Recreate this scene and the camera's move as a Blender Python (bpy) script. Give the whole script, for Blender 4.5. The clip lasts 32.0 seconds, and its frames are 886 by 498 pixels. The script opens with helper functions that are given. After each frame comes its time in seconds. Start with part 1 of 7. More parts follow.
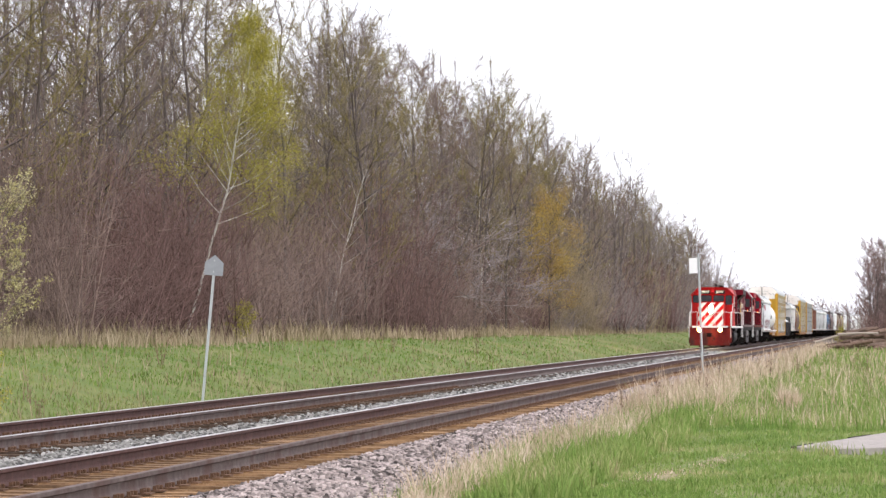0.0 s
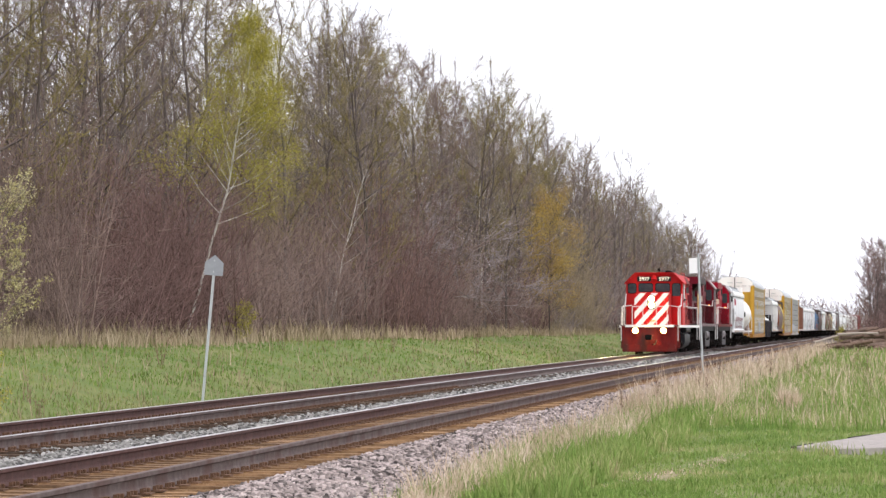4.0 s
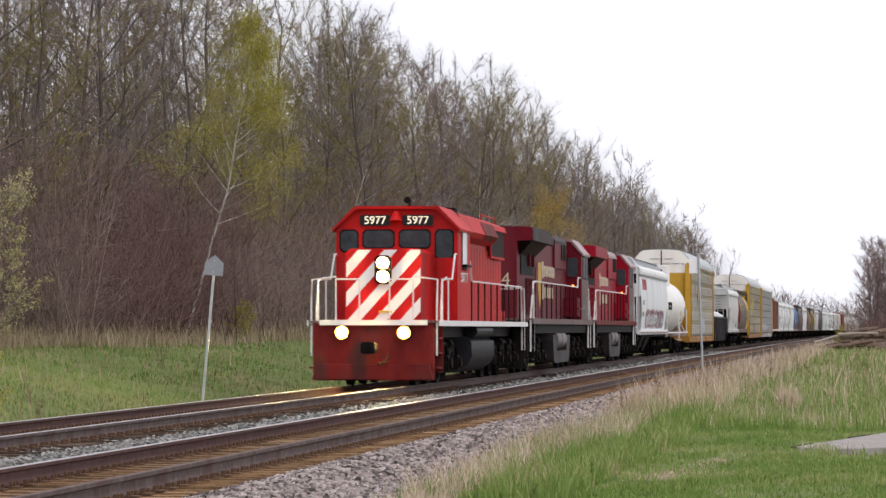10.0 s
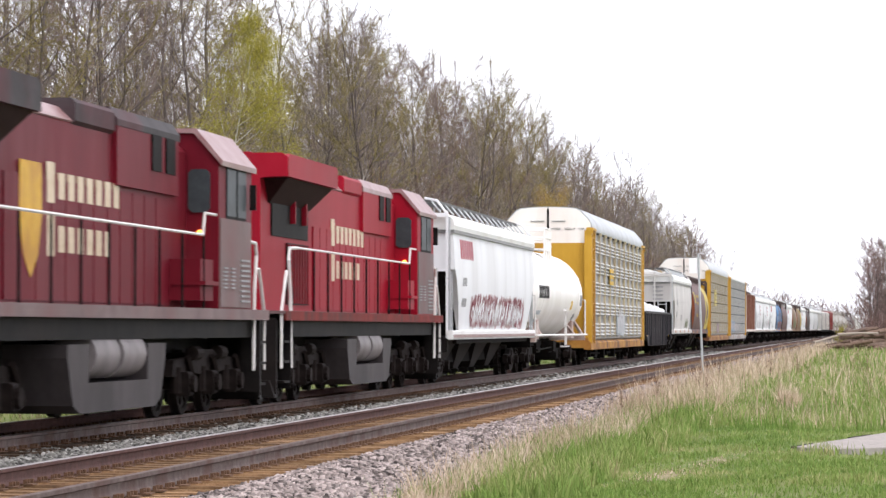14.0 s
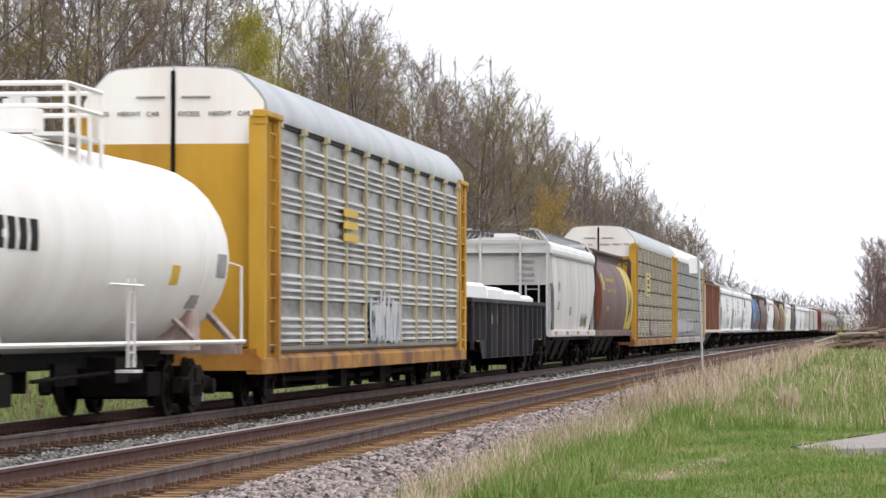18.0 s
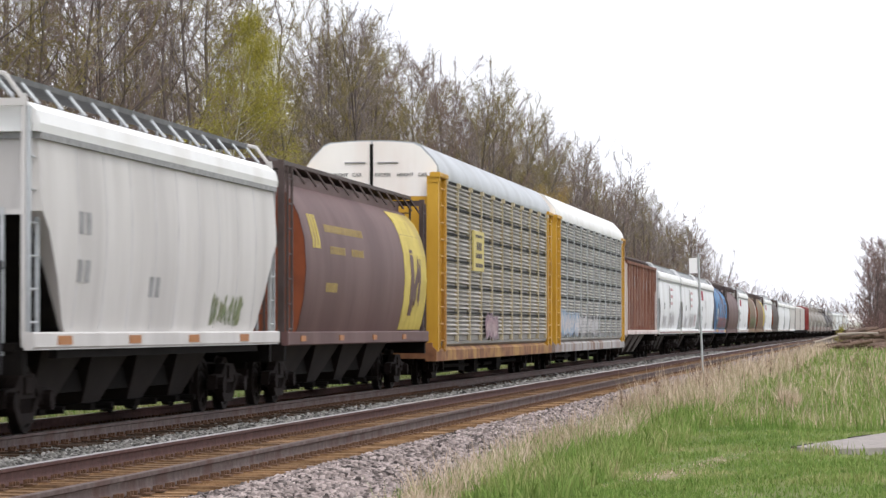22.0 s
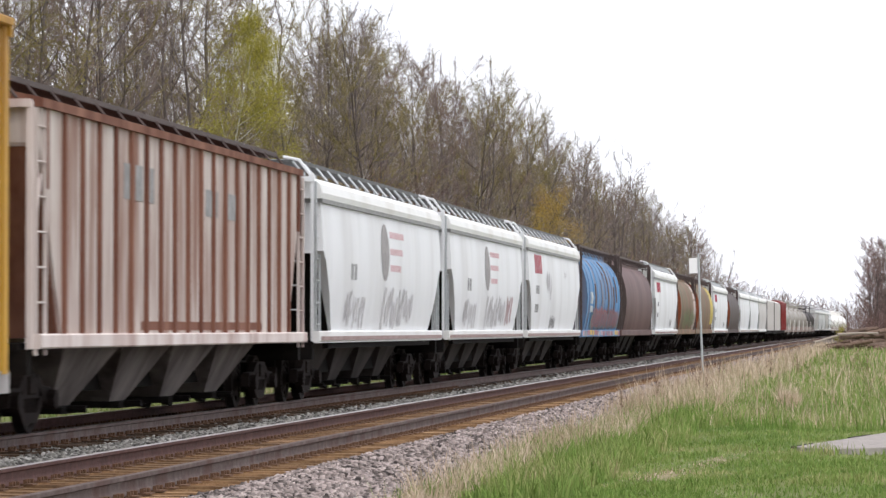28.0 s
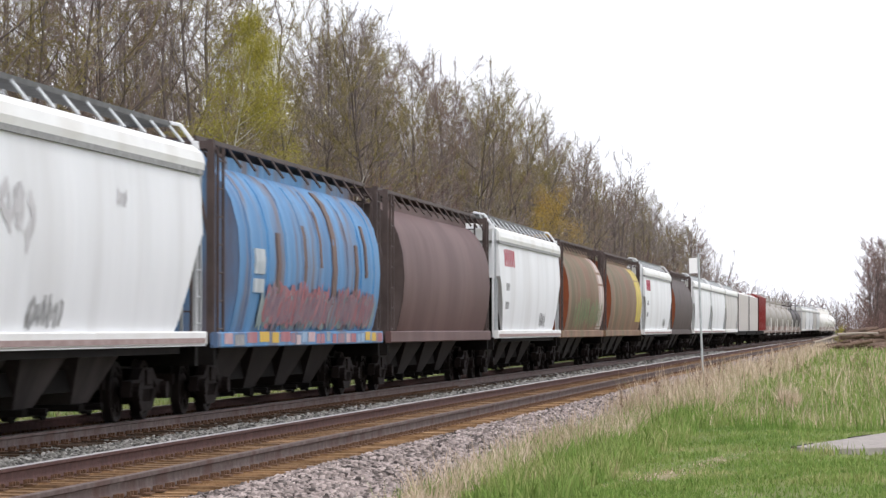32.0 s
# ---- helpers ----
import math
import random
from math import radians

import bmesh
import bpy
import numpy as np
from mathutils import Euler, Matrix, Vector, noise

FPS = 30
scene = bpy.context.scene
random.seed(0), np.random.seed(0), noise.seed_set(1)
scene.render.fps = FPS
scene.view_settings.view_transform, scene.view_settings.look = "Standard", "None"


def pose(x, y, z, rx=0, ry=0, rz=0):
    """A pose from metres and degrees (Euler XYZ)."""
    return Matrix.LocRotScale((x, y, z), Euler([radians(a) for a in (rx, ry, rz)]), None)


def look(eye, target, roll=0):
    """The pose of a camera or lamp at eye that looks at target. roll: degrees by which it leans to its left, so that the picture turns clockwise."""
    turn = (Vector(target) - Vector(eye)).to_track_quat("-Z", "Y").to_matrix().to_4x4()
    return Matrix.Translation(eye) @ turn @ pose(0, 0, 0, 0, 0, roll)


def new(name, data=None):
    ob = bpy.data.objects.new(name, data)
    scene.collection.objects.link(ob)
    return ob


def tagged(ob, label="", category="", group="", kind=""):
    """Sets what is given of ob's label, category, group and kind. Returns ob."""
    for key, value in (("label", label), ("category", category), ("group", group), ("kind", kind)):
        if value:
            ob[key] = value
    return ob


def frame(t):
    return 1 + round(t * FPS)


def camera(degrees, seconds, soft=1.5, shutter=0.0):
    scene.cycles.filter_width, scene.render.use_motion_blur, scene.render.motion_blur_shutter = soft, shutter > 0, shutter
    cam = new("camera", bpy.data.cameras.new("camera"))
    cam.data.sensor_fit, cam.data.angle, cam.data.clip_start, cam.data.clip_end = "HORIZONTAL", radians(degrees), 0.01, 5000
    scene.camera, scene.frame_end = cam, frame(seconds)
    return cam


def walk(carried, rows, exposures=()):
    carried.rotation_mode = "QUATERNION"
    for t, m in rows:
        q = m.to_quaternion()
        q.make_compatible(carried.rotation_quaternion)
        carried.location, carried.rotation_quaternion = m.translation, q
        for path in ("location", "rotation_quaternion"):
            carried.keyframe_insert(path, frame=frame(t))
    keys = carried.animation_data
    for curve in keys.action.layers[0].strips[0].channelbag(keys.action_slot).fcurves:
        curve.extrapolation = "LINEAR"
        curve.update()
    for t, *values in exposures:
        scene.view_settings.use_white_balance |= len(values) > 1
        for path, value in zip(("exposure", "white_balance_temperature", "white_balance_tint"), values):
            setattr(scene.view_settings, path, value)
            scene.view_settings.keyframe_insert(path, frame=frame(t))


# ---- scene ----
# The camera stands beside a double-track railway and looks along it; y runs along the rails, x to the right of them.
EYE_Z = 1.32
SPEED = 15.9
TRACK_FAR, TRACK_NEAR = -11.37, -7.43
cam = camera(15.16, 32.0, soft=1.45, shutter=0.35)
AIM = pose(0, 0, EYE_Z, 90 + 1.371, 0, 7.352)
walk(cam, [(0.0, AIM), (32.0, AIM)], exposures=[(0.0, 0.32, 6500, 14), (3.5, 0.27, 6500, 14), (6.0, 0.06, 6500, 14), (8.0, -0.04, 6500, 14), (9.0, -0.24, 6500, 14), (10.0, -0.32, 6500, 14), (11.0, -0.18, 6500, 14), (12.0, 0.22, 6500, 14), (13.0, 0.32, 6500, 14), (14.5, 0.36, 6500, 14), (17.0, 0.00, 6500, 12), (18.0, -0.01, 6500, 12), (22.0, 0.02, 6500, 12), (25.0, 0.14, 6500, 12), (28.0, 0.04, 6500, 12), (32.0, 0.06, 6500, 12)])

# ---- world and sun: high bright overcast ----
world = bpy.data.worlds.new("overcast_sky")
scene.world = world
world.use_nodes = True
wn, wl = world.node_tree.nodes, world.node_tree.links
wbg = wn["Background"]
sky = wn.new("ShaderNodeTexSky")
sky.sky_type, sky.sun_disc = "NISHITA", False
sky.sun_elevation, sky.sun_rotation = radians(57), radians(146)
sky.air_density, sky.dust_density = 1.0, 3.0
skyl = wn.new("ShaderNodeMixRGB")
skyl.blend_type = "MULTIPLY"
skyl.inputs[0].default_value = 1.0
skyl.inputs[2].default_value = (0.12, 0.12, 0.12, 1)
wl.new(sky.outputs[0], skyl.inputs[1])
wco = wn.new("ShaderNodeTexCoord")
wno = wn.new("ShaderNodeTexNoise")
wno.inputs["Scale"].default_value, wno.inputs["Detail"].default_value = 2.2, 6
wl.new(wco.outputs["Generated"], wno.inputs["Vector"])
wra = wn.new("ShaderNodeValToRGB")
wra.color_ramp.elements[0].position, wra.color_ramp.elements[0].color = 0.30, (0.80, 0.80, 0.80, 1)
wra.color_ramp.elements[1].position, wra.color_ramp.elements[1].color = 0.62, (1, 1, 1, 1)
wl.new(wno.outputs["Fac"], wra.inputs[0])
wmix = wn.new("ShaderNodeMixRGB")
wmix.inputs[2].default_value = (1.43, 1.47, 1.57, 1)
wl.new(wra.outputs[0], wmix.inputs[0])
wl.new(skyl.outputs[0], wmix.inputs[1])
wl.new(wmix.outputs[0], wbg.inputs[0])
wbg.inputs[1].default_value = 1.0
sun_data = bpy.data.lights.new("sun", "SUN")
sun_data.energy, sun_data.angle, sun_data.color = 1.3, radians(30), (1.0, 0.96, 0.9)
sun = new("sun", sun_data)
sun.matrix_world = look((30, -45, 85), (0, 0, 0))


# ---- materials ----
def surf(name, c1, c2=None, scale=3.0, rough=0.6, metal=0.0, bump=0.0, bscale=40.0, c3=None, scale3=0.6, amount3=0.5,
         streak=1.0, island=0.0, vary=0.0, spec=0.14):
    """A surface of two colours mixed by noise, with large stains c3, streaks down the walls, and fine relief."""
    m = bpy.data.materials.new(name)
    m.use_nodes = True
    n, k = m.node_tree.nodes, m.node_tree.links
    b = n["Principled BSDF"]
    b.inputs["Roughness"].default_value, b.inputs["Metallic"].default_value = rough, metal
    b.inputs["Specular IOR Level"].default_value = spec
    co = n.new("ShaderNodeTexCoord")
    mp = n.new("ShaderNodeMapping")
    mp.inputs["Scale"].default_value = (1, 1, 1.0 / streak)
    k.new(co.outputs["Object"], mp.inputs[0])
    no = n.new("ShaderNodeTexNoise")
    no.inputs["Scale"].default_value, no.inputs["Detail"].default_value, no.inputs["Roughness"].default_value = scale, 7, 0.65
    k.new(mp.outputs[0], no.inputs["Vector"])
    ra = n.new("ShaderNodeValToRGB")
    ra.color_ramp.elements[0].position, ra.color_ramp.elements[1].position = 0.32, 0.68
    ra.color_ramp.elements[0].color = (*c1, 1)
    ra.color_ramp.elements[1].color = (*(c2 or [min(1, v * 1.25) for v in c1]), 1)
    k.new(no.outputs["Fac"], ra.inputs[0])
    out = ra.outputs[0]
    if c3:
        n3 = n.new("ShaderNodeTexNoise")
        n3.inputs["Scale"].default_value, n3.inputs["Detail"].default_value = scale3, 8
        k.new(mp.outputs[0], n3.inputs["Vector"])
        r3 = n.new("ShaderNodeValToRGB")
        r3.color_ramp.elements[0].position, r3.color_ramp.elements[1].position = 0.48, 0.66
        r3.color_ramp.elements[1].color = (amount3, amount3, amount3, 1)
        k.new(n3.outputs["Fac"], r3.inputs[0])
        x3 = n.new("ShaderNodeMixRGB")
        x3.inputs[2].default_value = (*c3, 1)
        k.new(r3.outputs[0], x3.inputs[0])
        k.new(out, x3.inputs[1])
        out = x3.outputs[0]
    if island or vary:
        g = n.new("ShaderNodeNewGeometry" if island else "ShaderNodeObjectInfo")
        src = g.outputs["Random Per Island" if island else "Random"]
        mr = n.new("ShaderNodeMapRange")
        a = island or vary
        mr.inputs[3].default_value, mr.inputs[4].default_value = 1 - a, 1 + a
        k.new(src, mr.inputs[0])
        mu = n.new("ShaderNodeMixRGB")
        mu.blend_type = "MULTIPLY"
        mu.inputs[0].default_value = 1
        k.new(out, mu.inputs[1])
        k.new(mr.outputs[0], mu.inputs[2])
        out = mu.outputs[0]
    k.new(out, b.inputs["Base Color"])
    if bump:
        nb = n.new("ShaderNodeTexNoise")
        nb.inputs["Scale"].default_value, nb.inputs["Detail"].default_value = bscale, 4
        k.new(co.outputs["Object"], nb.inputs["Vector"])
        bu = n.new("ShaderNodeBump")
        bu.inputs["Strength"].default_value, bu.inputs["Distance"].default_value = bump, 0.02
        k.new(nb.outputs["Fac"], bu.inputs["Height"])
        k.new(bu.outputs[0], b.inputs["Normal"])
    return m


def blades(name, stops, scale=0.35, rough=0.8):
    """Grass or leaves: each blade takes its colour from the stops by chance, in patches."""
    m = bpy.data.materials.new(name)
    m.use_nodes = True
    n, k = m.node_tree.nodes, m.node_tree.links
    b = n["Principled BSDF"]
    b.inputs["Roughness"].default_value = rough
    b.inputs["Specular IOR Level"].default_value = 0.2
    g = n.new("ShaderNodeNewGeometry")
    co = n.new("ShaderNodeTexCoord")
    no = n.new("ShaderNodeTexNoise")
    no.inputs["Scale"].default_value, no.inputs["Detail"].default_value = scale, 3
    k.new(co.outputs["Object"], no.inputs["Vector"])
    ad = n.new("ShaderNodeMath")
    ad.operation = "MULTIPLY_ADD"
    ad.inputs[1].default_value = 0.45
    k.new(g.outputs["Random Per Island"], ad.inputs[0])
    sc = n.new("ShaderNodeMapRange")
    sc.inputs[1].default_value, sc.inputs[2].default_value = 0.3, 0.7
    sc.inputs[3].default_value, sc.inputs[4].default_value = 0.0, 0.55
    k.new(no.outputs["Fac"], sc.inputs[0])
    k.new(sc.outputs[0], ad.inputs[2])
    ra = n.new("ShaderNodeValToRGB")
    el = ra.color_ramp.elements
    while len(el) < len(stops):
        el.new(0.5)
    for e, (p, c) in zip(el, stops):
        e.position, e.color = p, (*c, 1)
    k.new(ad.outputs[0], ra.inputs[0])
    k.new(ra.outputs[0], b.inputs["Base Color"])
    return m


def glow(name, colour, strength):
    m = bpy.data.materials.new(name)
    m.use_nodes = True
    b = m.node_tree.nodes["Principled BSDF"]
    b.inputs["Base Color"].default_value = (*colour, 1)
    b.inputs["Emission Color"].default_value = (*colour, 1)
    b.inputs["Emission Strength"].default_value = strength
    return m


RAIL_SIDE = surf("rusty_rail_steel", (0.066, 0.034, 0.030), (0.125, 0.066, 0.056), 6, 0.75, 0.2, 0.2, 60)
RAIL_DUST = surf("dusty_grey_rail_web", (0.088, 0.064, 0.058), (0.165, 0.130, 0.120), 5, 0.85, 0.0, 0.2, 60, c3=(0.09, 0.047, 0.038), scale3=1.5, amount3=0.7)
RAIL_TOP = surf("polished_rail_head", (0.40, 0.37, 0.36), (0.56, 0.53, 0.52), 3, 0.28, 1.0)
TIE = surf("weathered_tie_wood", (0.15, 0.082, 0.042), (0.34, 0.205, 0.105), 9, 0.9, 0, 0.4, 70, c3=(0.08, 0.06, 0.05), vary=0.25)
IRON = surf("rusty_iron", (0.10, 0.06, 0.04), (0.18, 0.10, 0.06), 20, 0.8, 0.3, 0.2)
STONE = surf("crushed_ballast_stone", (0.175, 0.143, 0.133), (0.34, 0.289, 0.271), 3, 0.9, 0, 0.3, 30, island=0.85)
STONE_GREY = surf("dull_grey_ballast_stone", (0.135, 0.132, 0.122), (0.275, 0.268, 0.252), 3, 0.9, 0, 0.3, 30, island=0.85)
GROUND = surf("grassy_soil", (0.085, 0.13, 0.032), (0.155, 0.175, 0.06), 0.7, 0.95, 0, 0.6, 9, c3=(0.26, 0.215, 0.11), scale3=0.11, amount3=0.45)
# Far track bed is darker: shade under the passing train is painted in.
BED_DARK = surf("shade_dark_track_bed", (0.025, 0.02, 0.018), (0.10, 0.085, 0.078), 24, 0.95, 0, 1.0, 26, c3=(0.07, 0.045, 0.03), scale3=0.8, amount3=0.6)
# Far ties likewise carry the train's shade in their colour.
TIE_DARK = surf("shade_dark_tie_wood", (0.045, 0.03, 0.022), (0.12, 0.08, 0.055), 9, 0.9, 0, 0.4, 70, c3=(0.03, 0.024, 0.02), vary=0.25)
BED = surf("ballast_bed", (0.05, 0.040, 0.034), (0.19, 0.165, 0.15), 24, 0.95, 0, 1.0, 26, c3=(0.17, 0.105, 0.06), scale3=0.8, amount3=0.6)
SOIL = surf("trodden_bare_soil", (0.15, 0.13, 0.07), (0.27, 0.23, 0.14), 5, 0.95, 0, 0.6, 20)
BANK = blades("bank_grass", [(0.0, (0.08, 0.155, 0.024)), (0.45, (0.135, 0.215, 0.04)), (0.75, (0.215, 0.235, 0.075)), (1.0, (0.34, 0.285, 0.15))], 0.16)
DITCH = blades("brown_ditch_grass", [(0.0, (0.072, 0.092, 0.028)), (0.4, (0.128, 0.132, 0.048)), (0.75, (0.192, 0.16, 0.088)), (1.0, (0.264, 0.216, 0.136))], 0.3)
DRY = blades("withered_brown_grass", [(0.0, (0.20, 0.16, 0.09)), (0.5, (0.33, 0.26, 0.17)), (1.0, (0.45, 0.37, 0.26))])
CONCRETE = surf("weathered_concrete", (0.23, 0.205, 0.19), (0.37, 0.335, 0.31), 6, 0.9, 0, 0.4, 30)
BARK = surf("grey_brown_bark", (0.0748, 0.0598, 0.0528), (0.154, 0.129, 0.116), 4, 0.9, 0, 0.5, 14, streak=4, vary=0.3)
TWIG = surf("bare_twigs", (0.119, 0.095, 0.0871), (0.236, 0.197, 0.179), 0.5, 0.9, island=0.25, vary=0.22)
TWIG_WARM = surf("warm_brown_bare_twigs", (0.119, 0.081, 0.0678), (0.22, 0.16, 0.134), 0.5, 0.9, island=0.25, vary=0.22)
TWIG_OLIVE = surf("olive_budding_twigs", (0.128, 0.1, 0.0382), (0.234, 0.194, 0.0782), 0.5, 0.9, island=0.3, vary=0.22)
TWIG_RED = surf("reddish_bare_brush", (0.09, 0.0522, 0.045), (0.18, 0.115, 0.101), 0.4, 0.9, island=0.4, vary=0.4)
TWIG_GOLD = surf("budding_twigs", (0.158, 0.123, 0.0774), (0.264, 0.211, 0.136), 0.5, 0.9, island=0.3, vary=0.2)
BIRCH = surf("pale_birch_bark", (0.46, 0.43, 0.38), (0.62, 0.59, 0.54), 6, 0.8, 0, 0.2, 20, c3=(0.14, 0.12, 0.10), scale3=3, amount3=0.6)
TWIG_MAUVE = surf("reddish_grey_bare_twigs", (0.165, 0.112, 0.105), (0.27, 0.195, 0.185), 0.5, 0.9, island=0.25, vary=0.22)
LEAF_BUD = blades("olive_opening_buds", [(0.0, (0.17, 0.14, 0.04)), (0.5, (0.235, 0.205, 0.06)), (1.0, (0.30, 0.25, 0.09))])
LEAF = blades("fresh_yellow_green_leaves", [(0.0, (0.24, 0.22, 0.03)), (0.5, (0.36, 0.325, 0.05)), (1.0, (0.47, 0.40, 0.09))])
LEAF_GOLD = blades("golden_catkins", [(0.0, (0.34, 0.20, 0.045)), (0.5, (0.42, 0.28, 0.07)), (1.0, (0.46, 0.37, 0.13))])
LEAF_PALE = blades("pale_blossom_leaves", [(0.0, (0.36, 0.32, 0.12)), (0.5, (0.50, 0.45, 0.22)), (1.0, (0.6, 0.56, 0.36))])
GRASS = blades("spring_grass", [(0.0, (0.0855, 0.158, 0.0266)), (0.45, (0.166, 0.252, 0.057)), (0.72, (0.261, 0.293, 0.0997)), (1.0, (0.475, 0.387, 0.247))])
STRAW = blades("dead_straw_grass", [(0.0, (0.17, 0.22, 0.06)), (0.25, (0.40, 0.30, 0.20)), (0.6, (0.55, 0.43, 0.32)), (1.0, (0.68, 0.57, 0.46))])
GALV = surf("galvanised_steel", (0.42, 0.44, 0.45), (0.52, 0.54, 0.55), 8, 0.5, 0.6)
SIGN_BACK = surf("bare_aluminium_sign_back", (0.26, 0.27, 0.29), (0.32, 0.33, 0.35), 5, 0.5, 0.3)
SIGN_WHITE = surf("white_sign_paint", (0.86, 0.86, 0.86), (0.9, 0.9, 0.9), 4, 0.5)


# ---- mesh helpers ----
class Build:
    """Gathers vertices and faces of one mesh."""

    def __init__(self):
        self.v, self.f = [], []

    def add(self, verts, faces):
        o = len(self.v)
        self.v.extend(verts)
        self.f.extend([tuple(i + o for i in q) for q in faces])
        return self

    def box(self, cx, cy, cz, sx, sy, sz, bev=0.0):
        x, y, z = sx / 2, sy / 2, sz / 2
        if bev:
            return self.prism([(cx - x + bev, cz - z), (cx + x - bev, cz - z), (cx + x, cz - z + bev), (cx + x, cz + z - bev),
                               (cx + x - bev, cz + z), (cx - x + bev, cz + z), (cx - x, cz + z - bev), (cx - x, cz - z + bev)], cy - y, cy + y)
        vs = [(cx + a * x, cy + b * y, cz + c * z) for c in (-1, 1) for a, b in ((-1, -1), (1, -1), (1, 1), (-1, 1))]
        return self.add(vs, [(3, 2, 1, 0), (4, 5, 6, 7), (0, 1, 5, 4), (1, 2, 6, 5), (2, 3, 7, 6), (3, 0, 4, 7)])

    def prism(self, xz, y0, y1, caps=True):
        """A section in x and z drawn out along y."""
        n = len(xz)
        vs = [(x, y0, z) for x, z in xz] + [(x, y1, z) for x, z in xz]
        fs = [(i, (i + 1) % n, n + (i + 1) % n, n + i) for i in range(n)]
        if caps:
            fs += [tuple(range(n))[::-1], tuple(range(n, 2 * n))]
        return self.add(vs, fs)

    def slab(self, yz, x0, x1):
        """An outline in y and z drawn out along x."""
        n = len(yz)
        vs = [(x0, y, z) for y, z in yz] + [(x1, y, z) for y, z in yz]
        return self.add(vs, [(i, (i + 1) % n, n + (i + 1) % n, n + i) for i in range(n)] + [tuple(range(n))[::-1], tuple(range(n, 2 * n))])

    def loft(self, rings, cap=True, closed=True):
        n = len(rings[0])
        vs = [p for r in rings for p in r]
        fs = []
        for j in range(len(rings) - 1):
            for i in range(n if closed else n - 1):
                a, b = j * n + i, j * n + (i + 1) % n
                fs.append((a, b, b + n, a + n))
        if cap:
            fs += [tuple(range(n))[::-1], tuple(range((len(rings) - 1) * n, len(rings) * n))]
        return self.add(vs, fs)

    def tube(self, pts, r, n=6, r1=None):
        """A round bar through the points."""
        pts = [Vector(p) for p in pts]
        rings = []
        for i, p in enumerate(pts):
            d = (pts[min(i + 1, len(pts) - 1)] - pts[max(i - 1, 0)]).normalized()
            a = d.orthogonal().normalized() if abs(d.z) > 0.9 else d.cross(Vector((0, 0, 1))).normalized()
            b = d.cross(a)
            q = r if r1 is None else r + (r1 - r) * i / (len(pts) - 1)
            rings.append([tuple(p + (a * math.cos(t) + b * math.sin(t)) * q) for t in [2 * math.pi * j / n for j in range(n)]])
        return self.loft(rings)

    def disc(self, cx, cy, cz, r, w, axis="x", n=16):
        d = {"x": (w / 2, 0, 0), "y": (0, w / 2, 0), "z": (0, 0, w / 2)}[axis]
        return self.tube([(cx - d[0], cy - d[1], cz - d[2]), (cx + d[0], cy + d[1], cz + d[2])], r, n)

    def mesh(self, name, material, smooth=False):
        me = bpy.data.meshes.new(name)
        me.from_pydata(self.v, [], self.f)
        me.materials.append(material)
        bm = bmesh.new()
        bm.from_mesh(me)
        bmesh.ops.recalc_face_normals(bm, faces=bm.faces)
        bm.to_mesh(me)
        bm.free()
        if smooth:
            me.polygons.foreach_set("use_smooth", [True] * len(me.polygons))
            me.set_sharp_from_angle(angle=radians(38))
        return me


def part(name, bm, material, parent=None, label="", at=None, smooth=False, kind=""):
    """Links a Build, or a mesh that is shared, as one object under a thing or a part."""
    me = bm if isinstance(bm, bpy.types.Mesh) else bm.mesh(name, material, smooth)
    ob = new(name, me)
    ob.parent = parent
    if at is not None:
        ob.matrix_basis = at if isinstance(at, Matrix) else Matrix.Translation(at)
    return tagged(ob, label=label, kind=kind)


def thing(name, label, category, group="", kind="", at=None):
    ob = new(name)
    ob.empty_display_size = 0.3
    if at is not None:
        ob.matrix_basis = at if isinstance(at, Matrix) else Matrix.Translation(at)
    return tagged(ob, label, category, group, kind)


def cloud(name, verts, faces, material, parent=None):
    """One mesh from numpy arrays of vertices and of faces of equal size."""
    me = bpy.data.meshes.new(name)
    n, q = faces.shape
    me.vertices.add(len(verts))
    me.vertices.foreach_set("co", verts.astype(np.float32).ravel())
    me.loops.add(n * q)
    me.loops.foreach_set("vertex_index", faces.astype(np.int32).ravel())
    me.polygons.add(n)
    me.polygons.foreach_set("loop_start", np.arange(0, n * q, q, dtype=np.int32))
    me.polygons.foreach_set("loop_total", np.full(n, q, dtype=np.int32))
    me.materials.append(material)
    me.update(calc_edges=True)
    ob = new(name, me)
    ob.parent = parent
    return ob


# ---- ground ----
PROFILE = [(-4000, 6.0), (-600, 2.0), (-60, 0.9), (-25.5, 1.05), (-21, 0.75), (-17.5, 0.15), (-15.2, -0.5), (-14.3, -0.62), (-13.6, -0.52), (-12.9, -0.26),
           (-8.2, -0.23), (-6.0, -0.23), (-5.75, -0.24), (-4.9, -0.40), (-4.3, -0.42), (-2, -0.34), (4, -0.32), (30, -0.2), (600, 1.0), (4000, 3.0)]


def ground_z(x, y):
    z = np.interp(x, [p[0] for p in PROFILE], [p[1] for p in PROFILE])
    rough = np.where((x > -5.0) | (x < -14.0), 1.0, 0.0)
    return z + rough * (0.035 * np.sin(x * 1.7 + 0.21 * y) + 0.03 * np.sin(0.37 * y + 1.3) * np.cos(x * 0.9) + 0.05 * np.sin(0.09 * y + x * 0.2))


